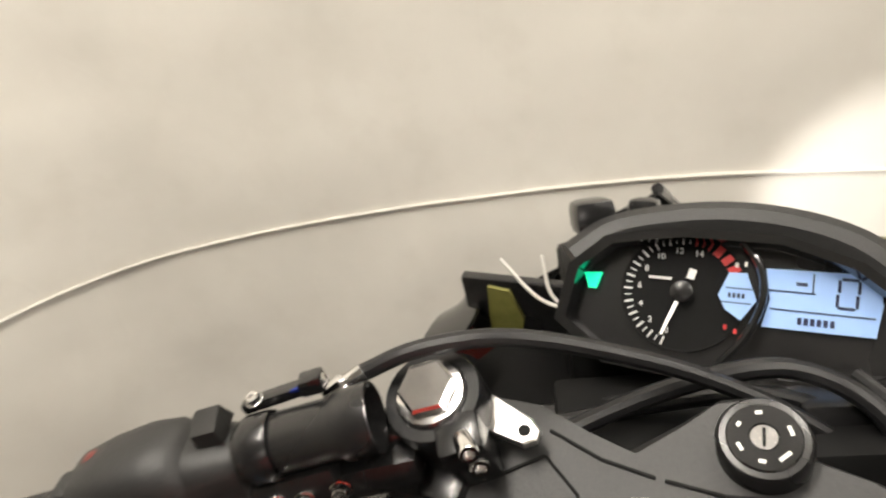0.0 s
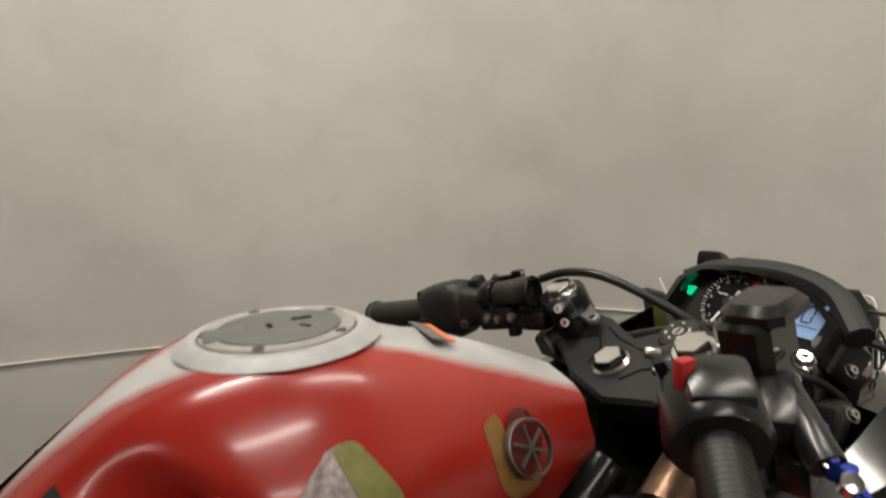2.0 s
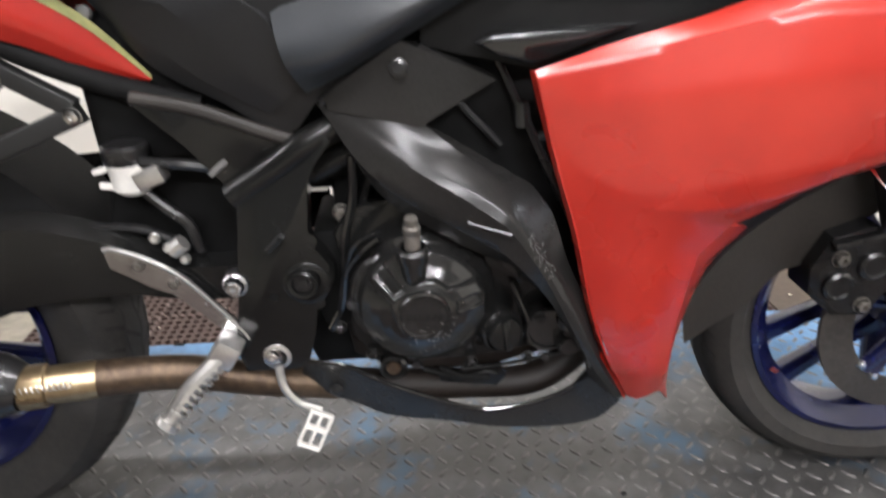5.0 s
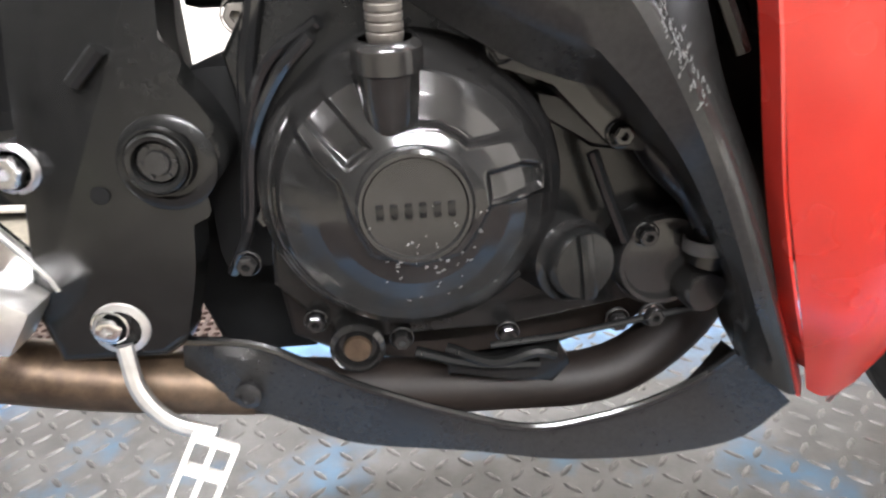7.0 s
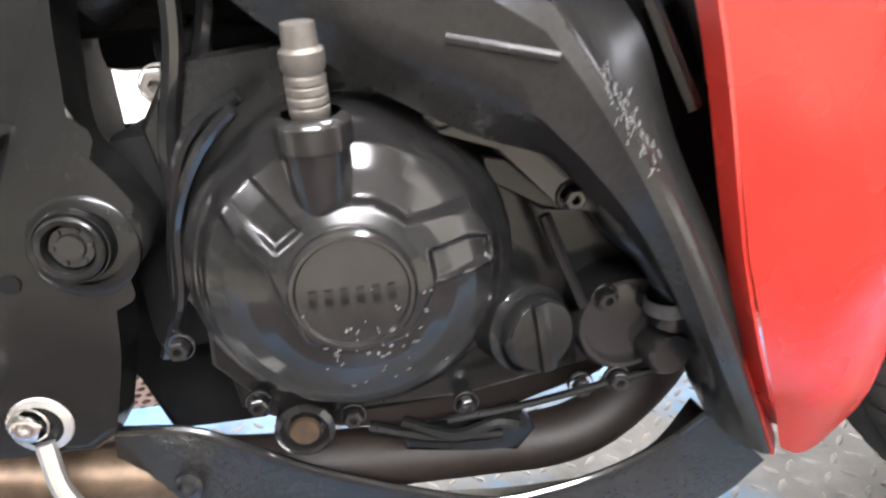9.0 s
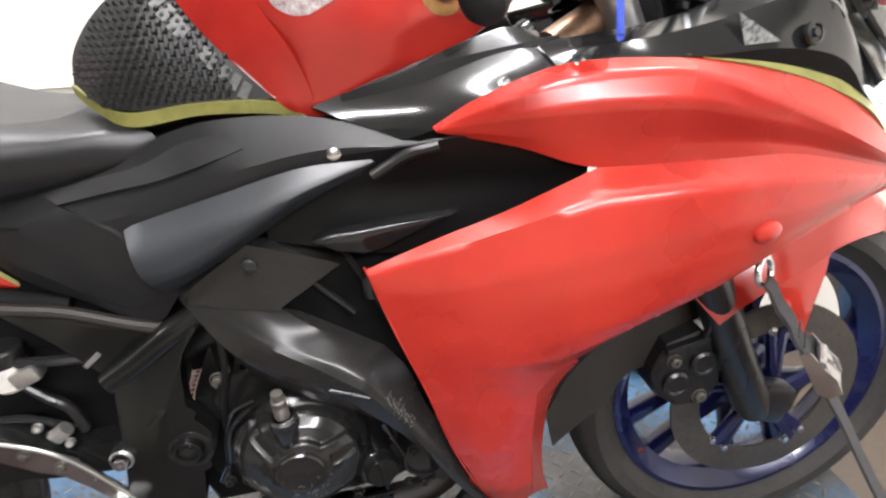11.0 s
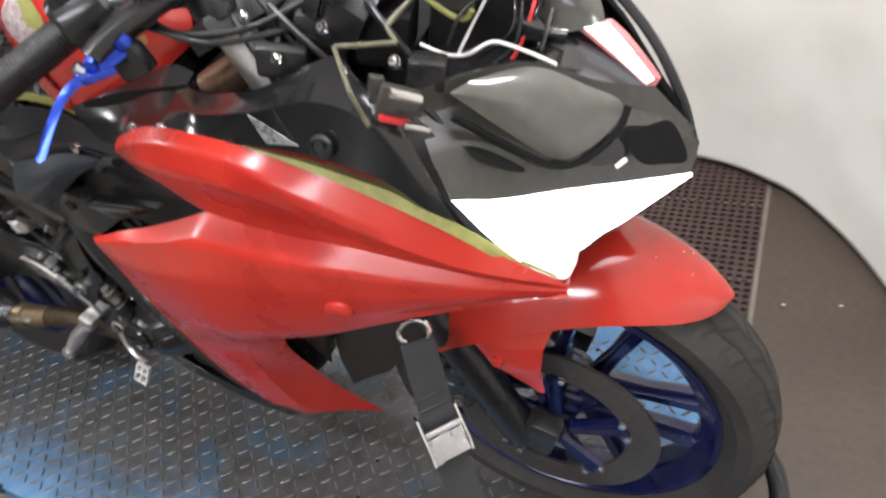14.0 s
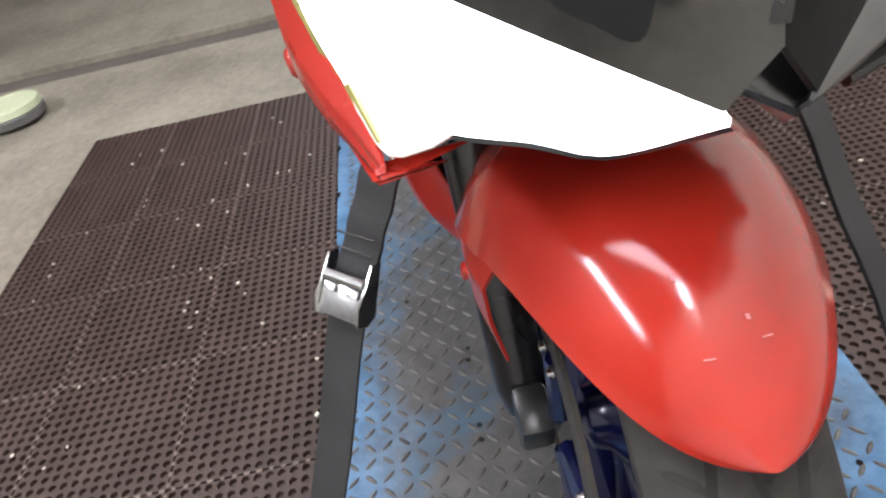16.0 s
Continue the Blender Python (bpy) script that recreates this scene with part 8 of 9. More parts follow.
block(bm, (0.070, 0.012, 0.010), pose(1.43, -0.100, 0.412, 0, -12, 0), 0.003)
cal = part("brake_caliper", bm, BLACK, bike, "black front brake caliper with round piston bosses")
for q in ((1.408, -0.10, 0.388), (1.450, -0.10, 0.322)):
    bm = bmesh.new()
    bolt(bm, q, (0, -1, 0), 0.008, 0.008)
    part("caliper_bolt", bm, STEEL, cal, "dull steel caliper bolt")
bm = bmesh.new()
tube(bm, [(1.45, -0.095, 0.41), (1.45, -0.11, 0.45), (1.44, -0.11, 0.52), (1.40, -0.09, 0.64), (1.36, -0.08, 0.80)], 0.005, 8, 30)
part("brake_hose", bm, BLACK, bike, "black front brake hose")

# --- headlamp unit ---
LTOP = [(1.563, -0.187, 0.757), (1.60, -0.158, 0.742), (1.64, -0.118, 0.728), (1.69, -0.068, 0.708), (1.737, -0.018, 0.688)]
LBOT = [(1.612, -0.168, 0.676), (1.630, -0.146, 0.664), (1.650, -0.118, 0.656), (1.662, -0.080, 0.648), (1.677, -0.046, 0.640), (1.735, -0.014, 0.680)]
LMID = [(1.590, -0.182, 0.715), (1.634, -0.160, 0.698), (1.668, -0.118, 0.690), (1.705, -0.060, 0.680), (1.738, -0.016, 0.684)]
for mir in (False, True):
    bm = bmesh.new()
    loft(bm, [LTOP, LMID, LBOT], 22, 5, True, mir)
    thicken(bm, 0.002)
    part("headlamp_lens", bm, LENS_DARK if mir else LAMP, bike, "dark headlamp lens" if mir else "lit white headlamp lens", 60)
    bm = bmesh.new()
    loft(bm, [
        LTOP,
        [(1.545, -0.175, 0.790), (1.59, -0.140, 0.785), (1.64, -0.095, 0.775), (1.70, -0.045, 0.755), (1.741, 0.0, 0.712)],
        [(1.525, -0.150, 0.815), (1.58, -0.110, 0.815), (1.63, -0.078, 0.800), (1.69, -0.036, 0.766), (1.736, 0.0, 0.728)],
        [(1.510, -0.155, 0.836), (1.56, -0.125, 0.843), (1.61, -0.084, 0.836), (1.66, -0.052, 0.803), (1.70, -0.012, 0.778)],
    ], 22, 4, False, mir)
    thicken(bm, 0.003)
    # Far half is near-black, to paint out the sheet's reflection.
    hu = part("headlamp_housing", bm, DARK if mir else SMOKE, bike, "headlamp housing with hollows, its far half made darker", 30)
    bm = bmesh.new()
    loft(bm, [LBOT, [(1.56, -0.12, 0.66), (1.58, -0.10, 0.65), (1.60, -0.08, 0.645), (1.62, -0.04, 0.645), (1.64, 0.0, 0.665)]], 18, 3, False, mir)
    thicken(bm, 0.003)
    part("headlamp_underside", bm, BLACK, hu)
    if not mir:
        bm = bmesh.new()
        loft(bm, [[(1.612, -0.168, 0.676), (1.630, -0.146, 0.664), (1.650, -0.118, 0.656)], [(1.622, -0.166, 0.668), (1.646, -0.154, 0.650), (1.651, -0.130, 0.652)]], 8, 3)
        thicken(bm, 0.002)
        part("lens_corner", bm, PALE_LENS, hu, "unlit pinkish corner of the lens")
    if mir:
        bm = bmesh.new()
        tube(bm, [(x, -y + 0.002, z - 0.004) for x, y, z in LBOT[:4]], 0.0045, 8, 24)
        part("lens_rim", bm, BLACK, hu, "black rim under the dark lens")
bm = bmesh.new()
loft(bm, [[(1.500, -0.168, 0.846), (1.524, -0.170, 0.806), (1.548, -0.176, 0.752), (1.575, -0.176, 0.702)], [(1.512, -0.150, 0.834), (1.548, -0.158, 0.796), (1.572, -0.164, 0.752), (1.598, -0.160, 0.705)]], 14, 3)
thicken(bm, 0.002)
part("lamp_gusset", bm, BLACK, bike, "black gusset between inner panel and headlamp")
# smoked pane and bright clip on the housing; groove and hollows are dark shapes for shade
HN = Vector((0.85, -1.0, 0.6)).normalized()


def patch(name, mat, pts, lift, label="", bulge=0.0, skirt=0.0):
    """A slightly domed plate through the points, lifted off the housing."""
    c = sum((Vector(q) for q in pts), Vector()) / len(pts)
    edge = spline([*pts, pts[0]], 6 * len(pts) + 1)[:-1]
    bm = bmesh.new()
    mid, prev, n = bm.verts.new(c + HN * (lift + bulge)), None, len(edge)
    for k in (0.25, 0.5, 0.75, 0.92, 1.0):
        ring = [bm.verts.new(c.lerp(q, k) + HN * (lift + bulge * (1 - k**3))) for q in edge]
        for i in range(n):
            j = (i + 1) % n
            bm.faces.new((mid, ring[i], ring[j]) if prev is None else (prev[i], ring[i], ring[j], prev[j]))
        prev = ring
    if skirt:
        ring = [bm.verts.new(v.co - HN * skirt) for v in prev]
        for i in range(n):
            j = (i + 1) % n
            bm.faces.new((prev[i], ring[i], ring[j], prev[j]))
    return part(name, bm, mat, hu, label, 40)


RING = [(1.553, -0.138, 0.833), (1.572, -0.119, 0.837), (1.612, -0.088, 0.833), (1.650, -0.071, 0.808), (1.678, -0.060, 0.786), (1.673, -0.074, 0.770), (1.653, -0.099, 0.758), (1.631, -0.116, 0.760), (1.594, -0.128, 0.793)]
patch("smoked_pane", PANE, RING, 0.008, "grey smoked pane on the housing", 0.010, 0.010)
bm = bmesh.new()
tube(bm, [Vector(q) + HN * 0.006 for q in ((1.556, -0.146, 0.815), (1.594, -0.134, 0.784), (1.631, -0.120, 0.755), (1.655, -0.101, 0.752), (1.677, -0.073, 0.765), (1.684, -0.060, 0.783))], 0.0035, 8, 36)
part("groove", bm, DARK, hu, "near-black line painted as a shaded groove below the pane")
patch("hollow", DARK, [(1.686, -0.064, 0.758), (1.701, -0.050, 0.759), (1.716, -0.039, 0.758), (1.727, -0.039, 0.742), (1.734, -0.047, 0.722), (1.716, -0.060, 0.725), (1.700, -0.070, 0.730), (1.689, -0.071, 0.743)], 0.004, "near-black patch painted as a deep shaded hollow")
patch("hollow", LENS_DARK, [(1.654, -0.090, 0.759), (1.674, -0.074, 0.760), (1.684, -0.073, 0.747), (1.680, -0.081, 0.739), (1.660, -0.097, 0.742)], 0.004, "dark patch painted as a shallow shaded hollow")
patch("hollow", DARK, [(1.566, -0.158, 0.795), (1.583, -0.150, 0.788), (1.612, -0.138, 0.763), (1.606, -0.144, 0.762), (1.580, -0.158, 0.780)], 0.005)
bm = bmesh.new()
block(bm, (0.012, 0.004, 0.004), facing((1.683, -0.087, 0.741), HN) @ pose(0, 0, 0.006, 0, 0, 20), 0.001)
part("bright_clip", bm, WHITEP, hu)
bm = bmesh.new()
prism(bm, [(1.622, 0.831), (1.657, 0.833), (1.672, 0.818), (1.702, 0.776), (1.696, 0.766), (1.684, 0.768), (1.655, 0.800)][::-1], 0.008, at_side(0.012), 0.002)
part("position_lamp", bm, PINK, bike, "pale red-edged lit strip of the far headlamp", 40)
bm = bmesh.new()
prism(bm, [(1.632, 0.8295), (1.656, 0.831), (1.670, 0.815), (1.697, 0.777), (1.690, 0.772), (1.660, 0.802)][::-1], 0.003, at_side(0.004), 0.001)
part("lit_strip", bm, NEEDLE, bike, "lit white strip of the far headlamp")
bm = bmesh.new()
tube(bm, [(1.575, 0.040, 0.916), (1.610, 0.038, 0.893), (1.645, 0.032, 0.864), (1.690, 0.022, 0.812), (1.722, 0.008, 0.755), (1.734, 0.0, 0.718)], 0.005, 8, 26)
part("nose_spine", bm, BLACK, bike, "thin black spine of the nose bracket")
bm = bmesh.new()
loft(bm, [[(1.560, 0.030, 0.905), (1.600, 0.030, 0.893), (1.640, 0.026, 0.862)], [(1.575, 0.010, 0.868), (1.605, 0.006, 0.862), (1.650, 0.010, 0.836)], [(1.570, 0.000, 0.832), (1.60, -0.004, 0.826), (1.655, 0.006, 0.829)]], 12, 4)
thicken(bm, 0.004)
fp2 = part("far_lamp_pane", bm, PANE, bike, "grey pane of the other lamp")
bm = bmesh.new()
block(bm, (0.030, 0.003, 0.003), pose(1.618, 0.004, 0.858, 0, 4, 0), 0.001)
part("pane_slot", bm, DARK, fp2)
bm = bmesh.new()
tube(bm, [(1.572, -0.010, 0.834), (1.586, -0.012, 0.832), (1.618, -0.006, 0.826)], 0.0052, 10, 10)
part("lamp_bulb_clip", bm, CHROME, fp2, "bright clip beside the pane")
bm = bmesh.new()
loft(bm, [[(1.48, 0.02, 0.85), (1.56, 0.02, 0.835), (1.62, 0.01, 0.825), (1.69, 0.0, 0.770), (1.73, 0.0, 0.712)], [(1.48, -0.06, 0.835), (1.56, -0.05, 0.825), (1.62, -0.035, 0.812), (1.68, -0.02, 0.775), (1.72, -0.008, 0.730)], [(1.50, -0.13, 0.82), (1.56, -0.105, 0.818), (1.62, -0.075, 0.808), (1.67, -0.045, 0.785), (1.71, -0.015, 0.745)]], 18, 4)
thicken(bm, 0.003)
part("lamp_bed", bm, GLOSS, bike, "black bed between the two headlamps")
bm = bmesh.new()
loft(bm, [[(1.54, 0.035, 0.93), (1.60, 0.030, 0.890), (1.66, 0.022, 0.840), (1.72, 0.008, 0.750)], [(1.53, 0.09, 0.90), (1.60, 0.085, 0.862), (1.66, 0.06, 0.815), (1.71, 0.03, 0.735)], [(1.52, 0.13, 0.83), (1.58, 0.12, 0.80), (1.64, 0.09, 0.765), (1.70, 0.04, 0.715)]], 16, 4)
thicken(bm, 0.003)
part("far_lamp_housing", bm, DARK, bike, "black housing of the other headlamp")
# loose looms behind the dash
rnd = random.Random(31)
for k in range(7):
    bm = bmesh.new()
    a = Vector((1.560 + 0.006 * k, -0.020 + 0.006 * k, 0.905 - 0.012 * k))
    tube(bm, [a, a + Vector((0.012, -0.03, rnd.uniform(-0.01, 0.02))), a + Vector((rnd.uniform(-0.02, 0.02), -0.05, -0.03)), a + Vector((-0.03, -0.06, -0.055))], rnd.uniform(0.0012, 0.0028), 8, 18)
    part("loom_wire", bm, (BLACK, WHITEP, GLOSS, BLACK, REDPRINT, GLOSS, GREY)[k], bike, "thin loose loom wire")
for q, sz in (((1.520, 0.0, 0.880), (0.045, 0.05, 0.040)), ((1.548, 0.020, 0.868), (0.040, 0.04, 0.030)), ((1.590, -0.030, 0.845), (0.030, 0.024, 0.016))):
    bm = bmesh.new()
    block(bm, sz, pose(*q, 10, 25, 20), 0.006)
    part("plug", bm, BLACK, bike, "black wiring plug")
bm = bmesh.new()
block(bm, (0.034, 0.014, 0.030), pose(1.532, -0.186, 0.848, 0, 30, 40), 0.003)
block(bm, (0.012, 0.010, 0.022), pose(1.517, -0.187, 0.862, 0, 20, 40), 0.002)
con = part("plug_bracket", bm, SMOKE, bike, "grey metal plug bracket")
bm = bmesh.new()
block(bm, (0.026, 0.006, 0.005), pose(1.534, -0.197, 0.840, 0, 30, 40), 0.001)
part("plug_seal", bm, REDPRINT, con, "red plug seal")
bm = bmesh.new()
block(bm, (0.028, 0.006, 0.008), pose(1.545, -0.190, 0.858, 0, 30, 40), 0.002)
block(bm, (0.022, 0.006, 0.005), pose(1.552, -0.196, 0.834, 0, 30, 40), 0.001)
part("bright_edge", bm, CHROME, con)
bm = bmesh.new()
prism(bm, [(1.488, 0.922), (1.500, 0.932), (1.525, 0.926), (1.557, 0.890), (1.552, 0.872), (1.530, 0.876), (1.500, 0.896), (1.488, 0.905)][::-1], 0.006, at_side(-0.060), 0.002)
mb = part("dash_bracket", bm, DUSTY, bike, "dusty grey-brown dash bracket")
bm = bmesh.new()
tube(bm, [(1.487, -0.066, 0.912), (1.490, -0.066, 0.902), (1.504, -0.066, 0.893), (1.530, -0.066, 0.873), (1.545, -0.066, 0.868), (1.554, -0.066, 0.876)], 0.0028, 8, 20)
part("bracket_tab", bm, GREEN, mb, "olive painted bracket tab")
bm = bmesh.new()
lathe(bm, [(0.009, 0), (0.009, 0.004), (0.005, 0.004), (0.005, 0.001), (0, 0.001)], facing((1.503, -0.0665, 0.917), (0, -1, 0.1)), 18)
part("grommet", bm, DARK, mb)
# near-black sheet added as shade under the cables, closing off between the inner panels
bm = bmesh.new()
loft(bm, [[(1.23, -0.15, 0.80), (1.32, -0.165, 0.815), (1.45, -0.165, 0.81), (1.54, -0.14, 0.80)], [(1.23, 0.0, 0.79), (1.32, 0.0, 0.79), (1.45, 0.0, 0.79), (1.56, 0.0, 0.79)], [(1.23, 0.15, 0.80), (1.32, 0.165, 0.815), (1.45, 0.165, 0.81), (1.54, 0.14, 0.80)]], 14, 5)
thicken(bm, 0.003)
part("under_dash_filler", bm, DARK, bike, "near-black filler sheet under the dash")
# stays, wiring and brackets behind the lamp
bm = bmesh.new()
for p0, p1 in (((1.516, -0.208, 0.840), (1.506, -0.206, 0.868)), ((1.506, -0.206, 0.868), (1.489, -0.187, 0.897)), ((1.489, -0.187, 0.897), (1.526, -0.155, 0.886)), ((1.526, -0.155, 0.886), (1.516, -0.149, 0.897)), ((1.516, -0.149, 0.897), (1.528, -0.113, 0.909)), ((1.528, -0.113, 0.909), (1.53, -0.07, 0.905))):
    tube(bm, [p0, p1], 0.0021, 8)
part("fairing_stay", bm, STAY, bike, "thin bent wire stay for the missing cowl")
for k, pts in enumerate((
    ((1.511, -0.095, 0.858), (1.535, -0.092, 0.846), (1.555, -0.09, 0.846), (1.580, -0.09, 0.857), (1.607, -0.085, 0.846), (1.631, -0.08, 0.832)),
    ((1.36, -0.10, 0.90), (1.40, -0.12, 0.88), (1.44, -0.12, 0.84), (1.46, -0.10, 0.80)),
    ((1.33, -0.09, 0.92), (1.38, -0.11, 0.87), (1.40, -0.11, 0.80)),
    ((1.30, -0.10, 0.91), (1.34, -0.12, 0.86), (1.36, -0.12, 0.80)),
    ((1.25, -0.16, 0.93), (1.29, -0.16, 0.90), (1.35, -0.13, 0.89), (1.40, -0.08, 0.90)),
    ((1.27, -0.17, 0.91), (1.32, -0.15, 0.885), (1.38, -0.11, 0.88), (1.45, -0.05, 0.88)),
    ((1.47, -0.10, 0.90), (1.50, -0.12, 0.88), (1.53, -0.12, 0.84), (1.56, -0.10, 0.82)),
    ((1.52, -0.14, 0.83), (1.55, -0.145, 0.80), (1.56, -0.15, 0.78)),
)):
    bm = bmesh.new()
    tube(bm, pts, 0.0016 if k == 0 else 0.0034, 8, 26)
    part("wire", bm, WHITEP if k == 0 else TEXTURED, bike, "pale loose wire" if k == 0 else "black loom wire")
for (q, sz, mt, nm) in (((1.53, -0.125, 0.845), (0.035, 0.03, 0.03), BLACK, "connector"), ((1.40, -0.08, 0.86), (0.05, 0.06, 0.06), BLACK, "fuse_box"), ((1.46, -0.06, 0.86), (0.05, 0.08, 0.05), DARK, "relay"), ((1.37, -0.02, 0.83), (0.10, 0.16, 0.10), DARK, "headstock_cover"), ((1.52, 0.03, 0.84), (0.10, 0.14, 0.10), DARK, "lamp_back"), ((1.385, -0.135, 0.86), (0.05, 0.02, 0.03), BLACK, "bracket")):
    bm = bmesh.new()
    block(bm, sz, pose(*q, 0, 15, 20), 0.006)
    part(nm, bm, mt, bike)
for q in ((1.39, -0.148, 0.868), (1.35, -0.128, 0.90), (1.43, -0.12, 0.885), (1.51, -0.14, 0.862)):
    bm = bmesh.new()
    bolt(bm, q, (0, -0.8, 0.6), 0.0045, 0.005)
    part("bracket_screw", bm, CHROME, bike, "bright screw")
# left fairing panel stub with olive paint, seen past the dash
bm = bmesh.new()
block(bm, (0.008, 0.100, 0.055), pose(1.465, 0.109, 0.868, 0, -8, 0), 0.002)
part("left_inner_panel", bm, BLACK, bike)
bm = bmesh.new()
prism(bm, [(-0.024, -0.022), (-0.020, 0.022), (-0.004, 0.020), (0.004, -0.004), (0.0, -0.022)], 0.003, pose(1.4615, 0.118, 0.868, 0, -8, 0) @ Matrix(((0, 0, -1, 0), (-1, 0, 0, 0), (0, 1, 0, 0), (0, 0, 0, 1))))
part("paint_patch", bm, GREEN, bike, "olive paint on the inner panel")
bm = bmesh.new()
tube(bm, [(1.447, 0.078, 0.884), (1.450, 0.100, 0.890), (1.455, 0.125, 0.914)], 0.0013, 6, 10)
tube(bm, [(1.447, 0.078, 0.884), (1.450, 0.090, 0.895), (1.458, 0.096, 0.918)], 0.0013, 6, 10)
part("loose_strand", bm, WHITEP, bike, "pale loose strands")

# ---- tie-down straps ----
for s in (-1, 1):
    strap = thing("tie_down_strap", (1.55, s * 0.38, 0), "tight black tie-down strap with a steel cam buckle", "tie-down strap", "tie-down straps")
    top, buck = Vector((1.470, s * 0.178, 0.540)), Vector((1.5074, -0.230, 0.449)) if s < 0 else Vector((1.575, 0.353, 0.100))
    low = Vector((1.700, -0.416, -0.008)) if s < 0 else Vector((1.60, 0.395, -0.005))

    def band(a, b, w, t, face):
        bm = bmesh.new()
        d = (b - a).normalized()
        n = (Vector(face) - d * d.dot(Vector(face))).normalized()
        side = d.cross(n)
        rows = [[a.lerp(b, k / 10) + side * u * w / 2 + n * v * t / 2 + n * 0.0015 * math.sin(k * 1.7) for k in range(11)] for u, v in ((-1, -1), (-1, 1), (1, 1), (1, -1), (-1, -1))]
        loft(bm, rows, 11, 1)
        weld(bm)
        return bm

    face = (0.62, s * 0.46, 0.64)
    wide = 0.041
    part("upper_webbing", band(top, buck, wide, 0.004, face), STRAP, strap, "black webbing")
    part("lower_webbing", band(buck + Vector((0.004, s * 0.006, -0.012)), low, wide, 0.003, face), STRAP, strap, "black webbing")
    bm = bmesh.new()
    d = (low - buck).normalized()
    n = (Vector(face) - d * d.dot(Vector(face))).normalized()
    side = d.cross(n)
    R = Matrix((side, d, n)).transposed().to_4x4()
    B = Matrix.Translation(buck) @ R
    for u in (-1, 1):
        prism(bm, [(-0.030, -0.004), (0.022, -0.006), (0.030, 0.004), (0.027, 0.018), (0.010, 0.020), (-0.010, 0.012), (-0.028, 0.008)], 0.0025, B @ Matrix(((0, 0, 1, u * 0.0240 - 0.00125), (1, 0, 0, 0), (0, 1, 0, 0), (0, 0, 0, 1))))
    tube(bm, [B @ Vector((-0.024, 0.024, 0.010)), B @ Vector((0.024, 0.024, 0.010))], 0.003, 8)
    buckle = part("buckle", bm, CHROME, strap, "bright steel cam buckle")
    bm = bmesh.new()
    block(bm, (0.0445, 0.034, 0.003), B @ pose(0, 0.009, 0.013, 10, 0, 0), 0.001)
    tube(bm, [B @ Vector((-0.022, -0.009, 0.011)), B @ Vector((0.022, -0.009, 0.011))], 0.0055, 10)
    for u in (-1, 1):
        block(bm, (0.013, 0.008, 0.002), B @ pose(u * 0.013, 0.000, 0.0150, 16, 0, 0), 0.0006)
    block(bm, (0.010, 0.009, 0.004), B @ pose(0.019, 0.023, 0.0145, 10, 0, 0), 0.0006)
    part("cam_lever", bm, POLISHED, buckle, "bright pressed lever")
    bm = bmesh.new()
    for k in range(2):
        tube(bm, [B @ Vector((-0.0205, -0.034 - 0.014 * k, 0.0034)), B @ Vector((0.0205, -0.034 - 0.014 * k, 0.0034))], 0.0011, 6)
    part("stitching", bm, GRIP, strap, "stitched end of the webbing")
    bm = bmesh.new()
    path = []
    for k in range(15):
        a = radians(-40 + 260 * k / 14)
        path.append(Vector((1.4677, s * 0.175, 0.550)) + 0.0175 * (math.cos(a) * Vector((0.83, s * -0.55, 0)) + math.sin(a) * Vector((-0.1, s * -0.15, 0.95))))
    tube(bm, path, 0.0038, 10, 34)
    part("hook", bm, CHROME, strap, "bright steel hook")

# ---- another lift and motorcycle far behind ----
bay = thing("far_lift_table", (-6.9, -1.2, FLOOR), "dark low lift table at the back of the workshop", "lift table")
bm = bmesh.new()
block(bm, (1.2, 3.4, 0.02), pose(-6.9, -1.0, FLOOR + 0.13), 0.004)
part("deck", bm, GREY, bay)
bm = bmesh.new()
block(bm, (0.05, 3.4, 0.10), pose(-6.32, -1.0, FLOOR + 0.07), 0.004)
part("side_rail", bm, CHANNEL_BROWN, bay)
FZ = FLOOR + 0.14
far = thing("parked_motorcycle", (-6.8, -1.0, FZ), "black motorcycle with a bright engine at the back of the workshop", "motorcycle")
for y in (-1.75, -0.35):
    bm = bmesh.new()
    lathe(bm, [(0.21, -0.05), (0.27, -0.06), (0.30, -0.04), (0.31, 0), (0.30, 0.04), (0.27, 0.06), (0.21, 0.05), (0.21, -0.05)], pose(-6.8, y, FZ + 0.31, 0, 90, 0), 40)
    wh = part("wheel", bm, RUBBER, far)
    bm = bmesh.new()
    lathe(bm, [(0.0, -0.03), (0.05, -0.03), (0.05, 0.03), (0, 0.03)], pose(-6.8, y, FZ + 0.31, 0, 90, 0), 20)
    for k in range(6):
        a = math.pi * k / 3
        tube(bm, [(-6.8, y, FZ + 0.31), (-6.8, y + 0.215 * math.cos(a), FZ + 0.31 + 0.215 * math.sin(a))], 0.013, 8)
    part("rim", bm, ALU, wh)
bm = bmesh.new()
block(bm, (0.34, 0.42, 0.30), pose(-6.8, -1.05, FZ + 0.36), 0.05)
part("engine", bm, DARK, far)
for y, r in ((-1.15, 0.10), (-0.93, 0.07)):
    bm = bmesh.new()
    lathe(bm, [(r, 0), (r * 0.95, 0.03), (r * 0.6, 0.045), (r * 0.55, 0.035), (0, 0.04)], pose(-6.62, y, FZ + 0.36, 0, 90, 0), 28)
    part("engine_cover", bm, ALU, far, "bright engine cover")
bm = bmesh.new()
for k in range(7):
    block(bm, (0.22, 0.20, 0.012), pose(-6.8, -0.98, FZ + 0.52 + 0.024 * k, 8, 0, 0), 0.003)
part("cylinder_fins", bm, ALU, far, "bright finned cylinder")
bm = bmesh.new()
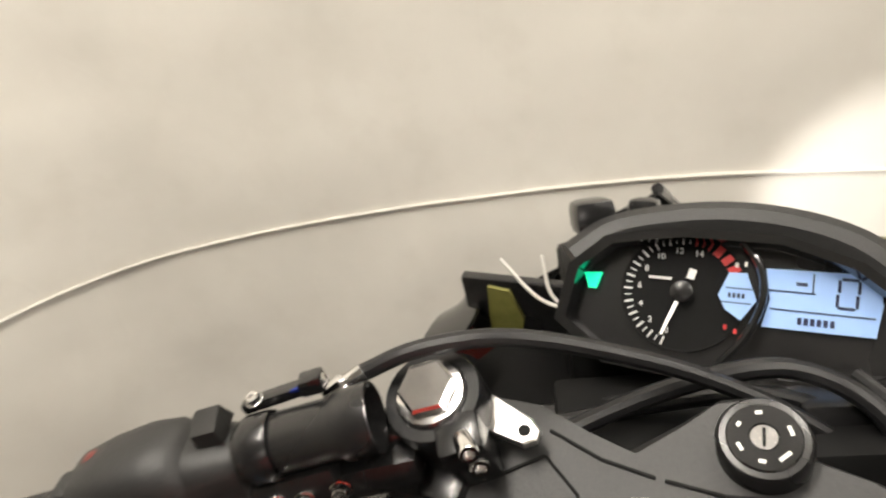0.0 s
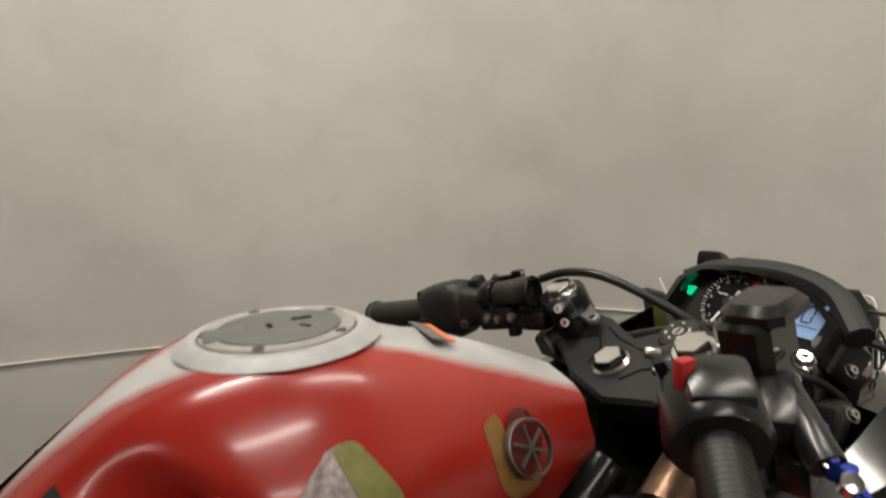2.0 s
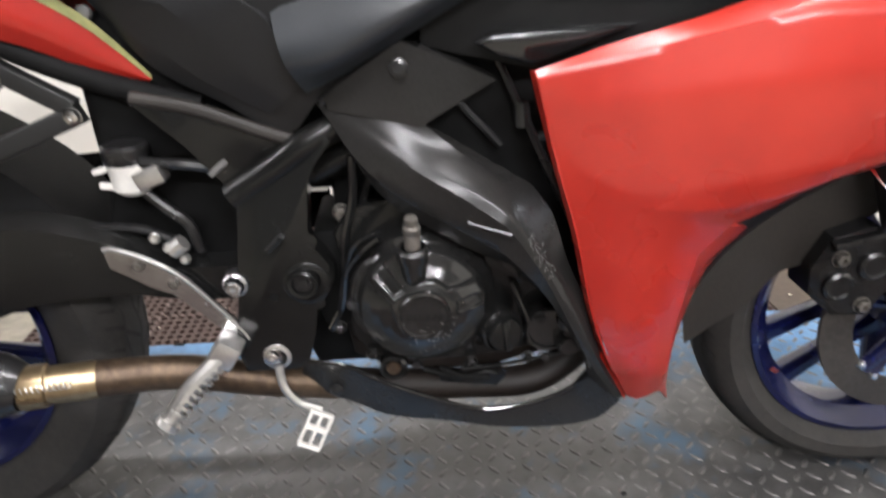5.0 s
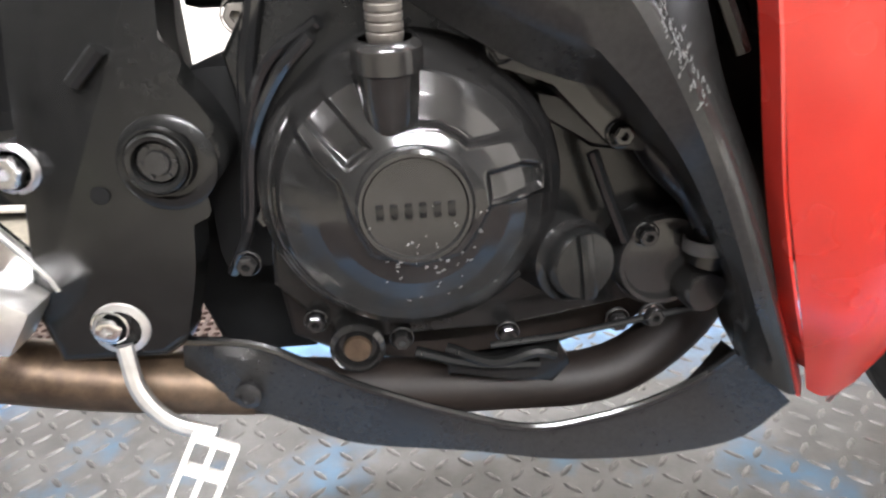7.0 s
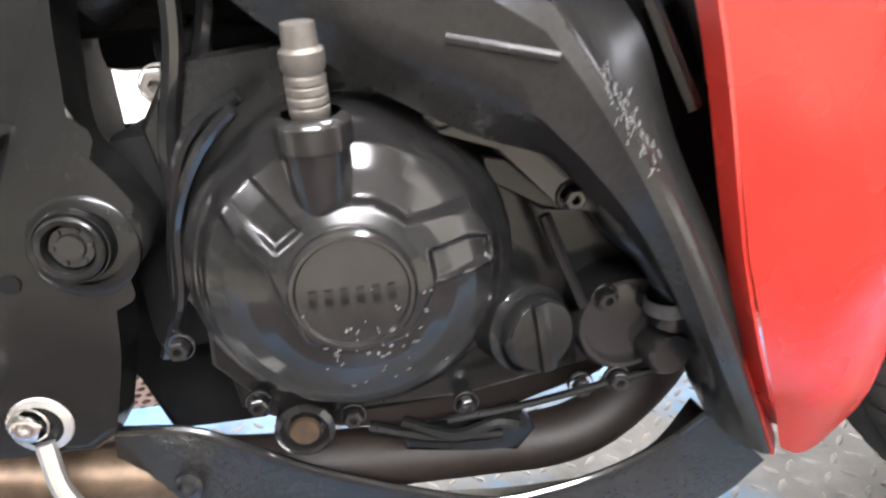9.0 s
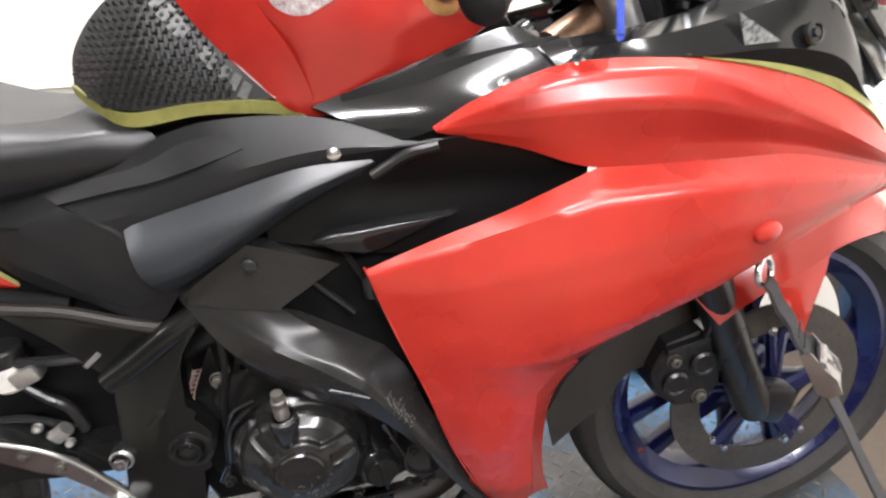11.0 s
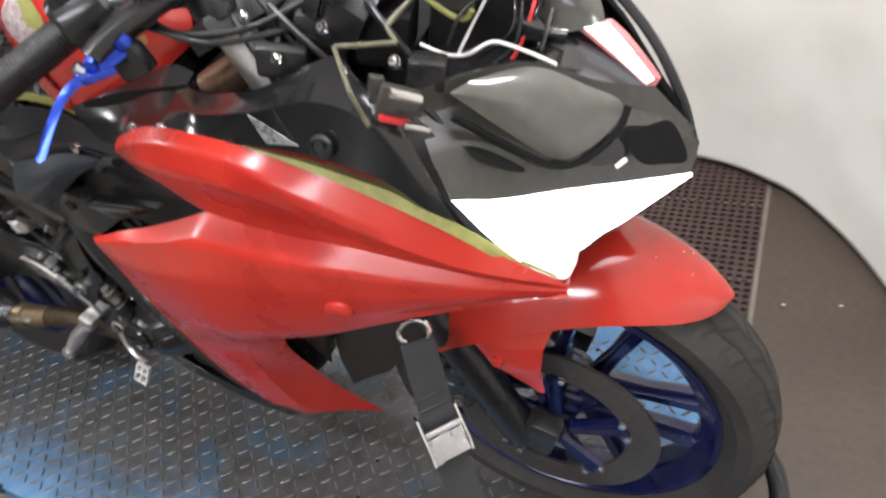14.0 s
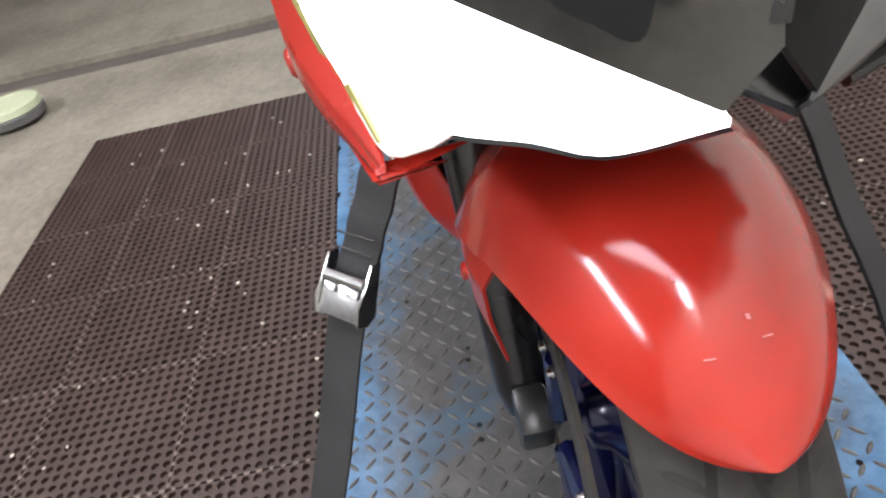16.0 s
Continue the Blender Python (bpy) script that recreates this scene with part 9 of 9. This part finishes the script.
tube(bm, [(-6.63, -0.88, FZ + 0.50), (-6.60, -0.80, FZ + 0.32), (-6.60, -1.1, FZ + 0.20), (-6.58, -1.6, FZ + 0.24), (-6.56, -2.0, FZ + 0.30)], 0.035, 14, 30)
part("exhaust", bm, CHROME, far)
bm = bmesh.new()
loft(bm, [[(-6.8 + u * 0.16, -0.75, FZ + 0.86 - abs(u) * 0.1), (-6.8 + u * 0.18, -1.05, FZ + 0.90 - abs(u) * 0.12), (-6.8 + u * 0.12, -1.35, FZ + 0.80 - abs(u) * 0.06), (-6.8 + u * 0.12, -1.95, FZ + 0.82 - abs(u) * 0.06)] for u in (-1, -0.6, 0, 0.6, 1)], 18, 3)
thicken(bm, 0.03)
part("tank_and_seat", bm, GLOSS, far)
bm = bmesh.new()
for s in (-1, 1):
    tube(bm, [(-6.8 + s * 0.1, -0.35, FZ + 0.31), (-6.8 + s * 0.1, -0.62, FZ + 0.95)], 0.022, 10)
    tube(bm, [(-6.8 + s * 0.08, -1.75, FZ + 0.31), (-6.8 + s * 0.10, -1.2, FZ + 0.36), (-6.8 + s * 0.08, -0.7, FZ + 0.75)], 0.025, 10)
part("frame", bm, FRAME, far)

far.location += Vector((0.9, 0.45, 0))
bay.location += Vector((0.9, 0.45, 0))

# ---- other things on the floor ----
# Tub shape added as a stand-in for an unidentified grey and green object.
tub = thing("floor_stand_in", (-0.74, -1.84, FLOOR), "small grey and pale green stand-in for an unidentified object on concrete", "tub")
bm = bmesh.new()
lathe(bm, [(0.0, 0.0), (0.10, 0.0), (0.13, 0.02), (0.135, 0.05), (0.13, 0.055)], pose(-0.75, -1.86, FLOOR), 32)
part("body", bm, GREY, tub)
bm = bmesh.new()
lathe(bm, [(0.128, 0.055), (0.134, 0.06), (0.128, 0.085), (0.10, 0.09), (0.095, 0.085), (0, 0.084)], pose(-0.75, -1.86, FLOOR), 32)
part("rim", bm, surface("pale_green_plastic", (0.42, 0.46, 0.30), (0.54, 0.58, 0.40), 0.5), tub, "pale green rim")

br = thing("slotted_bracket", (1.16, 1.09, FLOOR), "cream painted slotted metal bracket lying on the mat", "bracket")
M = Matrix.Translation((1.163, 1.085, FLOOR + 0.05)) @ pose(0, 0, 0, 10, 0, 3)
for nm, x, y, z, w, l, h in (("base_plate", 0, 0, 0, 0.075, 0.22, 0.006), ("side_flange", -0.034, -0.02, 0.014, 0.006, 0.18, 0.03), ("side_flange", 0.034, -0.02, 0.014, 0.006, 0.18, 0.03), ("end_block", 0, 0.085, 0.014, 0.075, 0.05, 0.035), ("foot_block", 0, 0.03, -0.026, 0.06, 0.15, 0.045)):
    bm = bmesh.new()
    block(bm, (w, l, h), M @ pose(x, y, z), 0.002)
    part(nm, bm, DARK if nm == "foot_block" else CREAM, br)
bm = bmesh.new()
block(bm, (0.04, 0.05, 0.002), M @ pose(0, 0.03, 0.005), 0)
part("slot", bm, DARK, br)

rnd = random.Random(12)
bm = bmesh.new()
for k in range(70):
    x, y = rnd.uniform(-0.2, 2.2), -rnd.uniform(0.45, 1.3)
    block(bm, (rnd.uniform(0.003, 0.011), rnd.uniform(0.003, 0.008), 0.003), pose(x, y, FLOOR + 0.0165, 0, 0, rnd.uniform(0, 180)), 0)
for k in range(20):
    x, y = rnd.uniform(0, 2.0), rnd.uniform(0.45, 1.2)
    block(bm, (rnd.uniform(0.003, 0.011), rnd.uniform(0.003, 0.008), 0.003), pose(x, y, FLOOR + 0.0165, 0, 0, rnd.uniform(0, 180)), 0)
solid("litter", bm, CREAM, "scattered pale crumbs on the rubber mats", "litter", kind="stuff")
